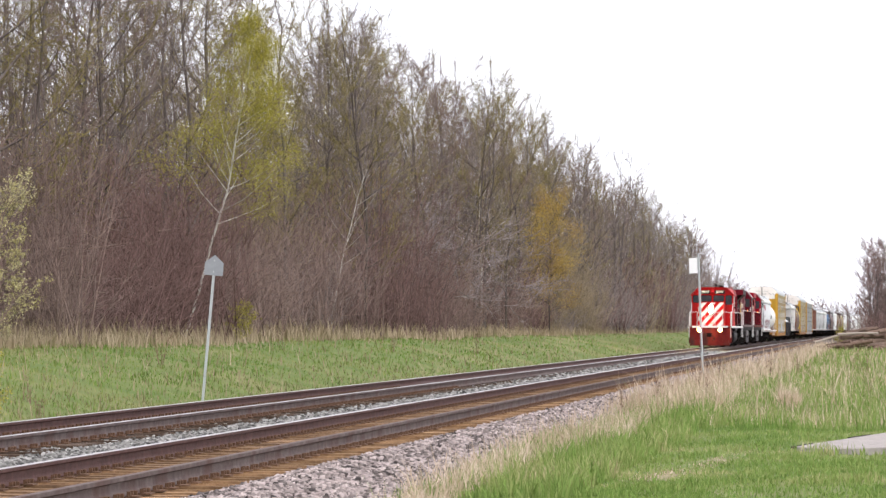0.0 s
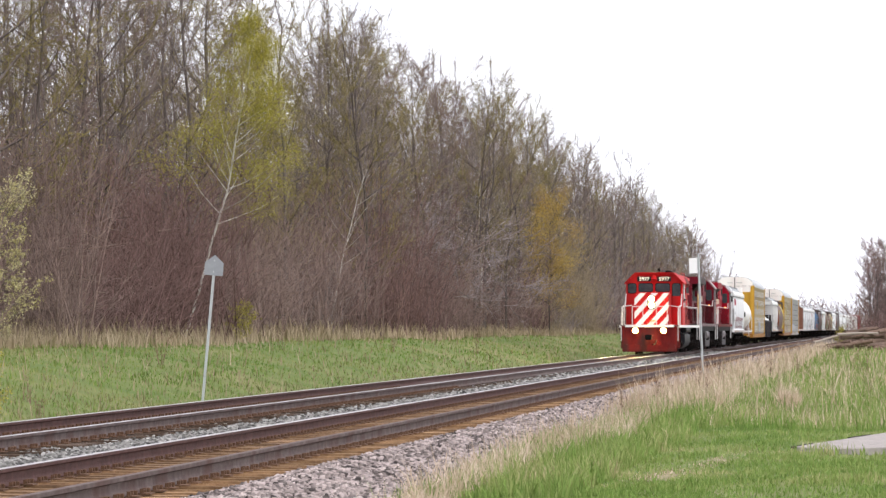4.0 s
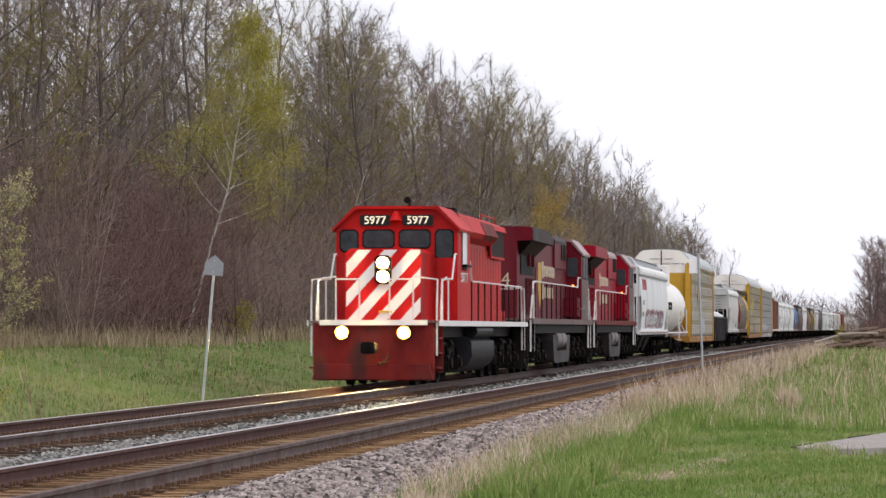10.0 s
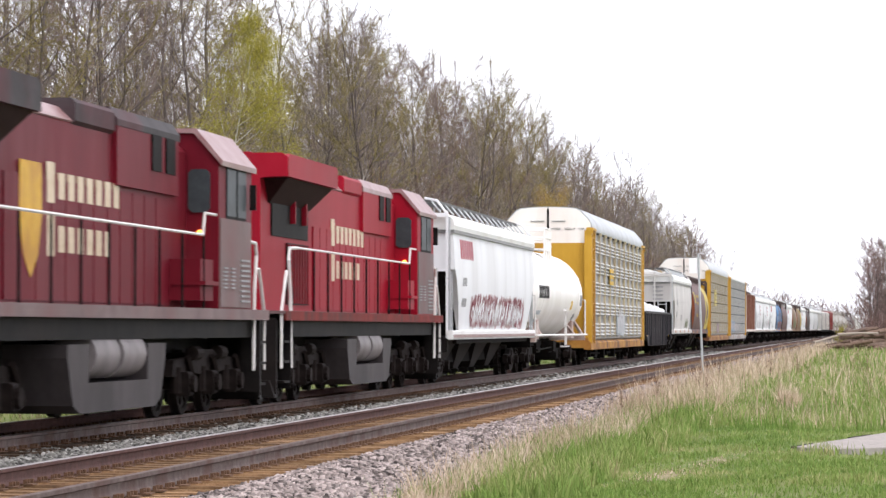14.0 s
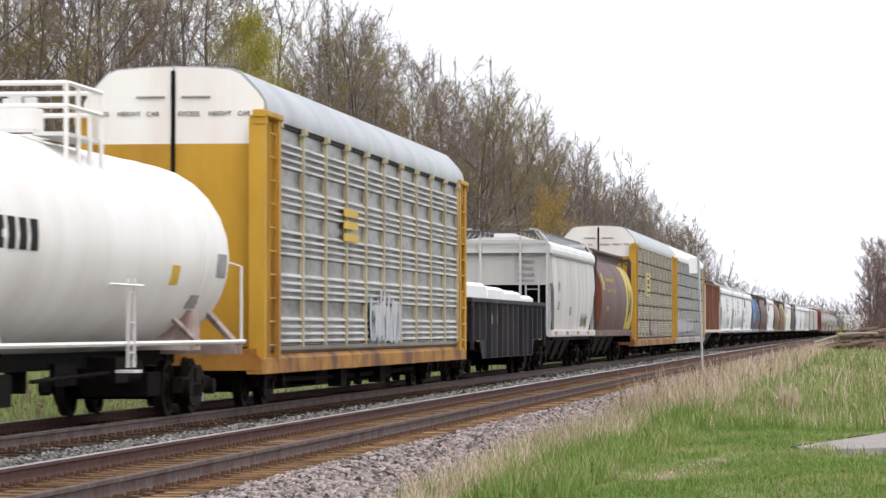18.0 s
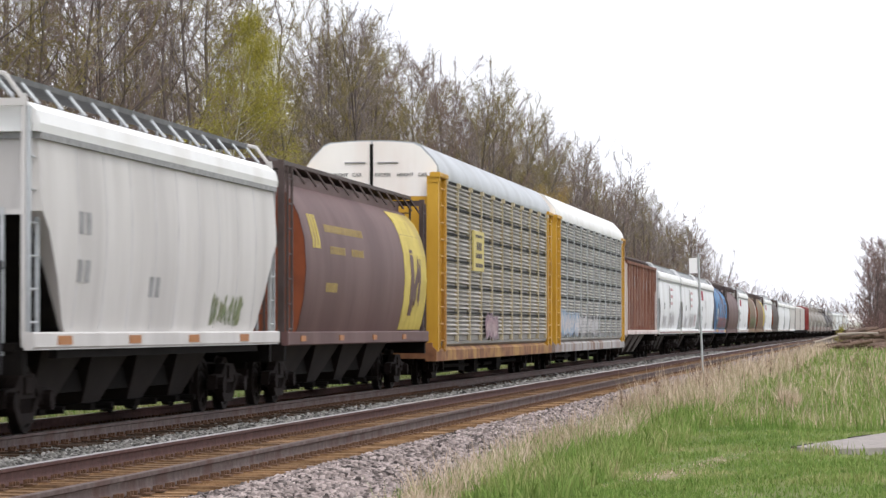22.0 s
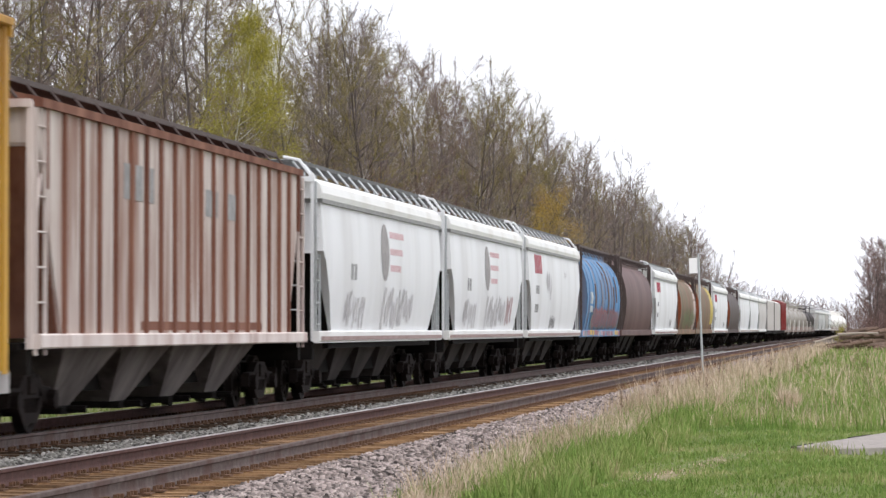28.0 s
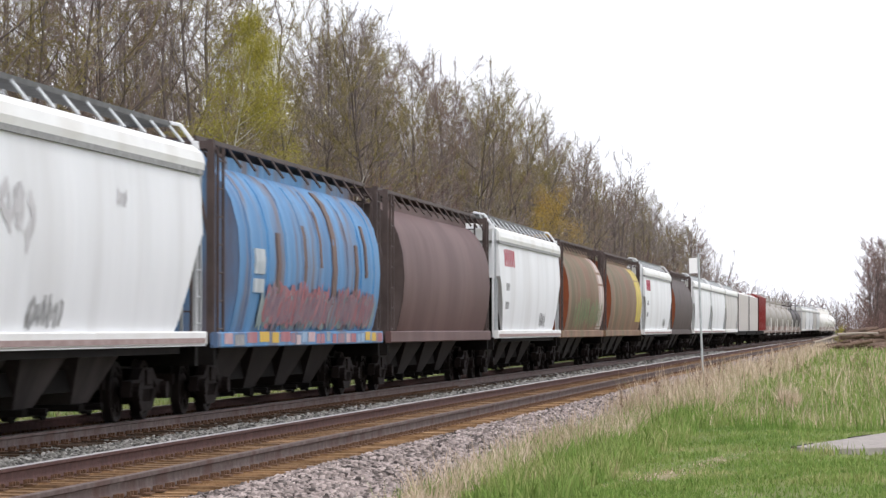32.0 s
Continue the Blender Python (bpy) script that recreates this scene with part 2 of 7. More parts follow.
gx = np.concatenate([[-4000, -2000, -1000, -600, -300, -120], np.arange(-60, -26, 4.0), np.arange(-26, -14, 0.8), [-14.0, -13.6, -13.2, -12.9, -10.55, -8.2, -6.0, -5.75, -5.4, -4.98, -4.75, -4.45],
                     np.arange(-4.2, 8, 0.6), [10, 15, 30, 60, 120, 300, 600, 1000, 2000, 4000]])
gy = np.concatenate([[-4000, -2000, -1000, -600, -300, -100, -50], np.arange(-20, 140, 1.5), np.arange(140, 400, 5.0), np.arange(400, 1000, 25.0), [1200, 1600, 2200, 3000, 4800]])
GX, GY = np.meshgrid(gx, gy)
GZ = ground_z(GX, GY)
nx, ny = len(gx), len(gy)
ii = (np.arange(ny - 1)[:, None] * nx + np.arange(nx - 1)[None, :]).ravel()
ground = cloud("ground", np.stack([GX.ravel(), GY.ravel(), GZ.ravel()], 1), np.stack([ii, ii + 1, ii + nx + 1, ii + nx], 1), GROUND)
ground.data.materials.append(BED)
ground.data.materials.append(BED_DARK)
bed_face = np.array([2 if -12.9 < 0.5 * (gx[i % nx] + gx[i % nx + 1]) < -10.55 else 1 if -13.3 < 0.5 * (gx[i % nx] + gx[i % nx + 1]) < -4.5 else 0 for i in ii], dtype=np.int32)
ground.data.polygons.foreach_set("material_index", bed_face)
tagged(ground, "grassy trackside ground with a raised stone ballast bed", "ground", kind="structure")

# ---- tracks ----
GAUGE = 1.505
RAIL = [(-0.075, -0.172), (0.075, -0.172), (0.075, -0.16), (0.016, -0.142), (0.010, -0.12), (0.010, -0.055), (0.036, -0.042), (0.036, -0.006), (0.030, -0.001)]
RAIL = RAIL + [(-x, z) for x, z in RAIL[2:][::-1]]
BEND_START, BEND = 150.0, 3.3e-8


def along(s, x=0.0):
    """Place and heading, in degrees, of a point s metres down the line, x metres beside its middle: far off the line bends to the right."""
    u = max(0.0, s - BEND_START)
    return x + BEND * u ** 3, s, -math.degrees(math.atan(3 * BEND * u * u))


def rail_mesh(side, shiny=True):
    b = Build()
    rings = []
    for s in [-700.0, BEND_START] + [BEND_START + 50.0 * i for i in range(1, 29)]:
        rings.append([(along(s, x)[0], along(s, x)[1], z) for x, z in RAIL])
    b.loft(rings)
    me = b.mesh("rail", side)
    me.materials.append(RAIL_TOP)
    for p in me.polygons:
        if shiny and p.center.z > -0.008 and abs(p.normal.z) > 0.5:
            p.material_index = 1
    return me


def tie_mesh(k, wood):
    rng = random.Random(k)
    w, l = 0.115, 1.30
    j = lambda a: rng.uniform(-a, a)
    b = Build()
    b.add([(-l + j(.03), -w + j(.008), -0.36), (l + j(.03), -w + j(.008), -0.36), (l, w + j(.008), -0.36), (-l, w, -0.36),
           (-l + j(.03), -w + j(.01), -0.184 + j(.006)), (l + j(.04), -w + j(.01), -0.184 + j(.006)), (l + j(.03), w + j(.01), -0.184 + j(.006)), (-l, w, -0.184 + j(.006))],
          [(3, 2, 1, 0), (4, 5, 6, 7), (0, 1, 5, 4), (1, 2, 6, 5), (2, 3, 7, 6), (3, 0, 4, 7)])
    return b.mesh("tie", wood)


def plate_mesh():
    b = Build()
    for s in (-1, 1):
        b.box(s * GAUGE / 2, 0, -0.178, 0.36, 0.19, 0.014)
        for e in (-1, 1):
            for d in (-0.05, 0.05):
                b.box(s * GAUGE / 2 + e * 0.092, d + e * 0.015, -0.155, 0.035, 0.035, 0.045)
            b.box(s * GAUGE / 2 + e * 0.10, 0.135, -0.155, 0.06, 0.04, 0.045)
    return b.mesh("tie_plate", IRON)


RAIL_ME, DUSTY_ME, DULL_ME, PLATE_ME = rail_mesh(RAIL_SIDE), rail_mesh(RAIL_DUST), rail_mesh(RAIL_DUST, False), plate_mesh()
TIES = [tie_mesh(k, TIE) for k in range(8)]
DARK_TIES = [tie_mesh(k, TIE_DARK) for k in range(8)]


def railway_track(cx, count, label):
    t = thing("railway_track", label, "railway track", group="railway tracks", kind="structure", at=(cx, 0, 0))
    for s in (-1, 1):
        part("rail", RAIL_ME if s < 0 else DULL_ME if cx > -9 else DUSTY_ME, None, t, at=(s * GAUGE / 2, 0, 0), label="steel rail with a polished head and rusty web" if s < 0 else "dull brown steel rail with a dusty web" if cx > -9 else "steel rail with a dusty grey web")
    rng = random.Random(int(cx * 10))
    first = 20.0
    for i in range(count):
        m = pose(rng.uniform(-.03, .03), first + i * 0.54 + rng.uniform(-.03, .03), rng.uniform(-.012, .004), 0, 0, rng.uniform(-1.5, 1.5))
        part("tie", (TIES if cx > -9 else DARK_TIES)[rng.randrange(8)], None, t, at=m)
        part("tie_plate", PLATE_ME, None, t, at=(0, first + i * 0.54, 0))
    rest = Build()
    for i in list(range(-60, 0)) + list(range(count, 900)):
        rest.box(0, first + i * 0.54, -0.272, 2.6, 0.23, 0.17)
    part("tie_row", rest, TIE if cx > -9 else TIE_DARK, t, kind="stuff")
    return t


# ---- trees ----
def tree_meshes(seed, height, spread, bark, twig, limbs=20, subs=5, twigs=5, fine=2, leaves=0, leaf_mat=None, low=0.28, up=0.9, leaf_size=0.09, thick=1.0, stout=1.0, scatter=0.08, cone=False, rise=0.16):
    """Trunk with limbs, crown of twigs, and leaves if any, as shared meshes."""
    rng = np.random.RandomState(seed)
    tr, cr = Build(), []
    lean = rng.uniform(-0.10, 0.10, 2)
    pts = []
    for i in range(7):
        u = i / 6
        pts.append((lean[0] * height * u * u + rng.uniform(-.35, .35) * u, lean[1] * height * u * u + rng.uniform(-.35, .35) * u, -0.4 + (height + 0.4) * u))
    r0 = height * 0.0062 * stout
    tr.tube(pts, r0, 6, 0.02)
    P = np.array(pts)
    spikes = []
    leafpts = []

    def at(u):
        f = u * 6
        i = min(int(f), 5)
        return P[i] + (P[i + 1] - P[i]) * (f - i)

    for i in range(limbs):
        u = low + (0.97 - low) * ((i + rng.rand()) / limbs)
        a = i * 2.4 + rng.uniform(-.5, .5)
        w = (u - low) / (1 - low)
        ln = spread * (0.42 + 0.58 * math.sin(math.pi * min(1.0, 0.12 + 0.86 * w) ** 0.8)) * rng.uniform(0.6, 1.15)
        if cone:
            ln = spread * (0.18 + 0.82 * (1 - w) ** 0.8) * rng.uniform(0.7, 1.1)
        d = np.array([math.cos(a), math.sin(a), up * rng.uniform(0.4, 1.1) * (0.7 + w)])
        d /= np.linalg.norm(d)
        way = [at(u)]
        v = d.copy()
        for j in range(3):
            v = v + np.array([0, 0, rise]) + rng.normal(0, 0.10, 3)
            v /= np.linalg.norm(v)
            way.append(way[-1] + v * ln / 3)
        rr = r0 * (1.05 - u) * 0.46 + 0.012
        tr.tube(way, rr, 3, 0.006)
        W = np.array(way)
        for j in range(subs):
            w = 0.9 + 2.1 * (j + rng.rand()) / subs
            k = min(int(w), 2)
            s0 = W[k] + (W[k + 1] - W[k]) * (w - k)
            t = W[k + 1] - W[k]
            t /= np.linalg.norm(t)
            e = t * 0.8 + rng.normal(0, 0.48, 3) + np.array([0, 0, 0.2])
            e /= np.linalg.norm(e)
            sl = (ln * 0.29 + 0.4) * rng.uniform(0.6, 1.2)
            s1 = s0 + e * sl
            spikes.append((s0, s1, 0.022 * thick))
            for q_ in range(twigs):
                q = 0.1 + 0.9 * (q_ + rng.rand()) / twigs
                t0 = s0 + (s1 - s0) * q
                g = e * 0.8 + rng.normal(0, 0.55, 3) + np.array([0, 0, 0.12])
                g /= np.linalg.norm(g)
                t1 = t0 + g * sl * 0.62 * rng.uniform(0.5, 1.2)
                spikes.append((t0, t1, 0.015 * thick))
                leafpts.append((t0, t1))
                for _ in range(fine):
                    h = g * 0.9 + rng.normal(0, 0.45, 3)
                    h /= np.linalg.norm(h)
                    f0 = t0 + (t1 - t0) * rng.rand()
                    spikes.append((f0, f0 + h * sl * 0.38 * rng.uniform(.5, 1.2), 0.011 * thick))
    trunk = tr.mesh("trunk", bark)
    A = np.array([s[0] for s in spikes])
    B = np.array([s[1] for s in spikes])
    R = np.array([s[2] for s in spikes])[:, None]
    crown = spike_mesh("crown", A, B, R, twig)
    lv = None
    if leaves:
        n = len(leafpts)
        pick = rng.randint(0, n, leaves)
        T0 = np.array([p[0] for p in leafpts])[pick]
        T1 = np.array([p[1] for p in leafpts])[pick]
        C = T0 + (T1 - T0) * rng.rand(leaves, 1) * 1.15 + rng.normal(0, scatter, (leaves, 3))
        lv = leaf_mesh(C, leaf_size, leaf_mat, rng)
    return trunk, crown, lv


def numpy_mesh(name, V, F, material):
    ob = cloud(name, V, F, material)
    me = ob.data
    bpy.data.objects.remove(ob)
    return me


def spike_mesh(name, A, B, R, material):
    """Thin three-sided tapering twigs from A to B."""
    D = B - A
    D = D / np.maximum(np.linalg.norm(D, axis=1, keepdims=True), 1e-6)
    U = np.cross(D, np.array([0.31, 0.82, 0.48]))
    U /= np.maximum(np.linalg.norm(U, axis=1, keepdims=True), 1e-6)
    W = np.cross(D, U)
    n = len(A)
    V = np.empty((n, 4, 3))
    for i in range(3):
        t = 2 * math.pi * i / 3
        V[:, i] = A + (U * math.cos(t) + W * math.sin(t)) * R
    V[:, 3] = B
    base = np.arange(n)[:, None] * 4
    F = np.concatenate([base + np.array([[0, 1, 3]]), base + np.array([[1, 2, 3]]), base + np.array([[2, 0, 3]])])
    return numpy_mesh(name, V.reshape(-1, 3), F, material)


def leaf_mesh(C, size, material, rng):
    """Small folded leaves of two triangles."""
    n = len(C)
    a = rng.normal(0, 1, (n, 3))
    a /= np.linalg.norm(a, axis=1, keepdims=True)
    b = np.cross(a, rng.normal(0, 1, (n, 3)))
    b /= np.linalg.norm(b, axis=1, keepdims=True)
    c = np.cross(a, b)
    s = size * rng.uniform(0.6, 1.4, (n, 1))
    V = np.stack([C - a * s, C + b * s * 0.45 + c * s * 0.15, C + a * s, C - b * s * 0.45 + c * s * 0.15], 1)
    base = np.arange(n)[:, None] * 4
    F = np.concatenate([base + np.array([[0, 1, 2]]), base + np.array([[0, 2, 3]])])
    return numpy_mesh("leaves", V.reshape(-1, 3), F, material)


def plant_tree(meshes, x, y, turn, size, label, group="", tilt=0.0):
    t = thing("tree", label, "tree", group)
    t.matrix_basis = Matrix.LocRotScale((x, y, float(ground_z(np.array(x), np.array(y)))), Euler((0, tilt, 0)).to_quaternion() @ Euler((0, 0, turn)).to_quaternion(), (size, size, size))
    part("trunk", meshes[0], None, t)
    part("crown", meshes[1], None, t)
    if meshes[2]:
        part("leaves", meshes[2], None, t)
    return t


BARE = [tree_meshes(11 + k, 18.5, 4.6, BARK, (TWIG, TWIG_OLIVE, TWIG, TWIG_OLIVE, TWIG, TWIG_WARM)[k], limbs=26, subs=7, twigs=9, fine=1, low=0.15, up=0.85, thick=0.82, stout=1.0, rise=0.17) for k in range(6)]
BUDDING = [tree_meshes(31 + k, 15, 4.2, BARK, TWIG_GOLD, limbs=20, subs=6, twigs=6, fine=1, leaves=2600, leaf_mat=LEAF_BUD, low=0.12, up=0.9, leaf_size=0.06, thick=1.0, stout=0.8, scatter=0.3, rise=0.22) for k in range(2)]
PALE = [tree_meshes(51 + k, 15, 3.6, BIRCH, TWIG, limbs=15, subs=5, twigs=4, fine=2, low=0.3) for k in range(2)]
FAR = [tree_meshes(61 + k, 18.5, 4.8, BARK, (TWIG, TWIG_WARM, TWIG, TWIG_OLIVE)[k], limbs=18, subs=6, twigs=4, fine=1, low=0.15, up=0.85, thick=1.25, stout=1.0, rise=0.16) for k in range(4)]
HAZY = [tree_meshes(66 + k, 18.5, 5.0, BARK, (TWIG_MAUVE, TWIG_WARM, TWIG_MAUVE)[k], limbs=20, subs=6, twigs=8, fine=0, low=0.04, up=0.9, thick=2.1, stout=1.3, rise=0.16) for k in range(3)]
SMALL = [tree_meshes(69 + k, 18.5, 5.6, BARK, (TWIG_MAUVE, TWIG_WARM, TWIG)[k], limbs=12, subs=4, twigs=4, fine=0, low=0.05, up=0.9, thick=3.0, stout=1.6, rise=0.12) for k in range(3)]
WOODS = "bare trees along the edge of the woods"


def joined(name, items, label):
    """Many far trees as one mesh: items are a mesh and its matrix."""
    data, V, F, M, mats, o = {}, [], [], [], [], 0
    for me, m in items:
        if me.name not in data:
            me.calc_loop_triangles()
            v = np.empty(len(me.vertices) * 3)
            me.vertices.foreach_get("co", v)
            t = np.empty(len(me.loop_triangles) * 3, dtype=np.int32)
            me.loop_triangles.foreach_get("vertices", t)
            data[me.name] = (v.reshape(-1, 3), t.reshape(-1, 3))
        v, t = data[me.name]
        q = np.array(m)
        V.append(v @ q[:3, :3].T + q[:3, 3])
        F.append(t + o)
        o += len(v)
        if me.materials[0] not in mats:
            mats.append(me.materials[0])
        M.append(np.full(len(t), mats.index(me.materials[0]), dtype=np.int32))
    ob = cloud(name, np.concatenate(V), np.concatenate(F), mats[0])
    for k in mats[1:]:
        ob.data.materials.append(k)
    ob.data.polygons.foreach_set("material_index", np.concatenate(M))
    return tagged(ob, label, "trees", kind="stuff")


BACKWOODS = []


def far_tree(kind, x, y, turn, size):
    m = Matrix.LocRotScale((x, y, float(ground_z(np.array(x), np.array(y)))), Euler((0, 0, turn)), (size, size, size))
    BACKWOODS.extend([(kind[0], m), (kind[1], m)])


def far_off(y):
    return min(1.0, max(0.0, (y - 250) / 330))


rng = random.Random(5)
for depth, y0, y1, gap in ((27, 78, 590, 6.0), (31.5, 66, 590, 4.6), (37, 66, 590, 4.8), (44, 80, 590, 5.5), (53, 95, 420, 7.5)):
    y = y0
    while y < y1:
        u = rng.random()
        if depth < 30 and 102 < y < 150:
            y += 9
            continue
        kind = BUDDING[rng.randrange(2)] if depth < 40 and u < 0.16 else PALE[rng.randrange(2)] if depth < 30 and u < 0.26 else BARE[rng.randrange(6)]
        if kind in PALE and 138 < y < 170:
            kind = BARE[1]
        if y > 300 or (depth > 42 and y > 170):
            kind = FAR[rng.choice((0, 1, 2, 0, 3) if depth < 36 else (0, 1, 2, 0, 1, 2, 3))]
        size = rng.uniform(0.85, 1.15) * (1.03 - 0.09 * far_off(y) - 0.05 * min(1, max(0, (y - 130) / 80))) * (0.86 if depth < 29 else 1.0)
        x, turn = -depth + rng.uniform(-2.2, 2.2), rng.uniform(0, 6.28)
        if kind in FAR:
            far_tree(kind, x, y, turn, size)
        else:
            plant_tree(kind, x, y, turn, size,
                       "bare budding tree with golden twigs in the woods" if kind in BUDDING else "slender pale-barked bare tree in the woods" if kind in PALE else "tall bare grey deciduous tree in the woods", WOODS)
        y += gap * rng.uniform(0.6, 1.4)
joined("far_woods", BACKWOODS, "far bare woods along the line")


def brush_mesh(seed, n, sx, sy, h, material, thick=1.0):
    """A thicket of leaning stems, each with side twigs."""
    r = np.random.RandomState(seed)
    a = np.stack([r.uniform(-sx, sx, n), r.uniform(-sy, sy, n), np.full(n, -0.2)], 1)
    d = np.stack([r.normal(0, .32, n), r.normal(0, .32, n), np.ones(n)], 1)
    hh = h * r.uniform(0.45, 1.1, (n, 1))
    b = a + d * hh
    A, B, R = [a], [b], [np.full((n, 1), 0.022 * thick)]
    for k in range(9 if thick == 1 else 6):
        u = r.uniform(0.12, 0.95, (n, 1))
        s = a + (b - a) * u
        e = d * 0.8 + r.normal(0, .65, (n, 3))
        A.append(s)
        B.append(s + e * hh * 0.24 * r.uniform(.4, 1.2, (n, 1)))
        R.append(np.full((n, 1), 0.014 * thick))
    return spike_mesh("thicket", np.concatenate(A), np.concatenate(B), np.concatenate(R), material)


FAR_THICKETS = [brush_mesh(95 + k, 150, 3.2, 5.5, 5.5, (TWIG_RED, TWIG, TWIG_GOLD)[k], 2.0) for k in range(3)]
THICKETS = [brush_mesh(90 + k, 260, 3.2, 5.5, 5.5, (TWIG_RED, TWIG, TWIG_WARM, TWIG_GOLD)[k]) for k in range(4)]
rng = random.Random(8)
for depth, gap in ((26.5, 7.5), (33.0, 10.0)):
    y = 72
    while y < 590:
        if rng.random() < 0.2:
            y += gap
            continue
        ob = new("thicket", THICKETS[rng.choice((0, 0, 1, 2, 2, 3))] if y < 290 else FAR_THICKETS[rng.choice((0, 0, 1, 2))])
        x = -depth + rng.uniform(-1.2, 0.8)
        k = rng.uniform(0.35, 1.75)
        ob.matrix_basis = Matrix.LocRotScale((x, y, float(ground_z(np.array(x), np.array(y)))), Euler((0, 0, rng.choice((0, 3.14)) + rng.uniform(-.2, .2))), (1, 1, k))
        tagged(ob, "dense thicket of bare reddish stems under the trees", "bush", kind="stuff")
        y += gap * rng.uniform(0.7, 1.3)

for i in range(15):
    ob = new("thicket", FAR_THICKETS[rng.choice((0, 1, 1, 2))])
    x, y = -rng.uniform(45, 50), 132 + i * 11.5
    ob.matrix_basis = Matrix.LocRotScale((x, y, float(ground_z(np.array(x), np.array(y)))), Euler((0, 0, rng.choice((0, 3.14)))), (1.2, 1.2, rng.uniform(2.3, 3.0)))
    tagged(ob, "tall dense growth of bare saplings deep in the woods", "bush", kind="stuff")
for i in range(26):
    ob = new("thicket", FAR_THICKETS[rng.choice((0, 1, 1, 2))])
    x, y = -rng.uniform(57, 64), 140 + i * 11.5
    ob.matrix_basis = Matrix.LocRotScale((x, y, float(ground_z(np.array(x), np.array(y)))), Euler((0, 0, rng.choice((0, 3.14)))), (1.2, 1.2, rng.uniform(1.9, 2.6)))
    tagged(ob, "tall dense growth of bare saplings deep in the woods", "bush", kind="stuff")


def place_on_bank(px, depth):
    """y of a point at this distance from the camera's line that lies at the bearing px."""
    return 5890 * 1.01665 * depth / (1544 - px) - depth * 0.129


GREEN = tree_meshes(71, 19, 5.2, BIRCH, TWIG_GOLD, limbs=26, subs=5, twigs=6, fine=1, leaves=40000, leaf_mat=LEAF, low=0.38, up=0.9, leaf_size=0.046, stout=0.8, scatter=0.32, cone=True)
plant_tree(GREEN, -24.4, place_on_bank(327, 24.4), 0.6, 0.60, "slender birch with fresh yellow-green leaves and white bark", tilt=0.295)
plant_tree(PALE[0], -24.8, place_on_bank(585, 24.8), 2.0, 0.52, "slender pale-barked bare tree in the woods", WOODS, tilt=0.12)
GOLDEN = tree_meshes(73, 12, 3.4, BARK, TWIG_GOLD, limbs=22, subs=5, twigs=5, fine=1, leaves=17000, leaf_mat=LEAF_GOLD, low=0.2, up=0.6, leaf_size=0.06, scatter=0.4)
plant_tree(GOLDEN, -23.4, place_on_bank(972, 23.4), 0.2, 0.78, "small tree with golden catkins at the edge of the woods")
plant_tree(GOLDEN, -33, place_on_bank(660, 33), 2.2, 0.8, "small tree with golden catkins at the edge of the woods")
GREYTWIG = surf("weathered_grey_twigs", (0.20, 0.165, 0.16), (0.33, 0.285, 0.28), 0.5, 0.9, island=0.3)
DROOP = tree_meshes(81, 7.5, 5.0, BARK, GREYTWIG, limbs=20, subs=6, twigs=6, fine=2, low=0.35, up=-0.25)
plant_tree(DROOP, -24.4, place_on_bank(760, 24.4), 1.0, 1.0, "bare grey tree with drooping broken branches", tilt=0.35)
plant_tree(DROOP, -24.0, place_on_bank(850, 24.0), 3.0, 0.7, "bare grey tree with drooping broken branches", tilt=0.25)
BLOSSOM = tree_meshes(75, 6.0, 3.0, BARK, TWIG, limbs=20, subs=5, twigs=5, fine=1, leaves=9000, leaf_mat=LEAF_PALE, low=0.08, leaf_size=0.06)
plant_tree(BLOSSOM, -23.5, place_on_bank(-20, 23.5), 0.2, 0.62, "flowering bush with pale yellow blossom beside the woods")

# trees on the other side of the line, and a far treeline behind the train
rng = random.Random(9)
BACKWOODS = []
for i in range(80):
    far_tree(HAZY[rng.choice((0, 2, 2, 1))], rng.uniform(-0.6, 16), rng.uniform(490, 570), rng.uniform(0, 6.28), rng.uniform(0.62, 0.84))
joined("far_trees", BACKWOODS, "clump of bare reddish trees beyond the grass field")
BACKWOODS = []
for i in range(300):
    y = 600 + 1000 * rng.random() ** 1.4
    far_tree(SMALL[rng.randrange(3)], along(y, -rng.uniform(26, 40))[0], y, rng.uniform(0, 6.28), rng.uniform(0.40, 0.56) * (1.15 if rng.random() < 0.12 else 1))
for i in range(130):
    far_tree(SMALL[rng.randrange(3)], rng.uniform(-70, 40), rng.uniform(1500, 1900), rng.uniform(0, 6.28), rng.uniform(0.45, 0.60))
joined("far_treeline", BACKWOODS, "far treeline of bare trees behind the train")
for i in range(5):
    ob = new("thicket", FAR_THICKETS[0])
    ob.matrix_basis = Matrix.LocRotScale((2.5 + i * 2.6, 470 + 6 * i, -0.3), Euler((0, 0, 1.5)), (1.3, 1.3, 0.9))
    tagged(ob, "bare reddish thicket beyond the grass field", "bush", kind="stuff")
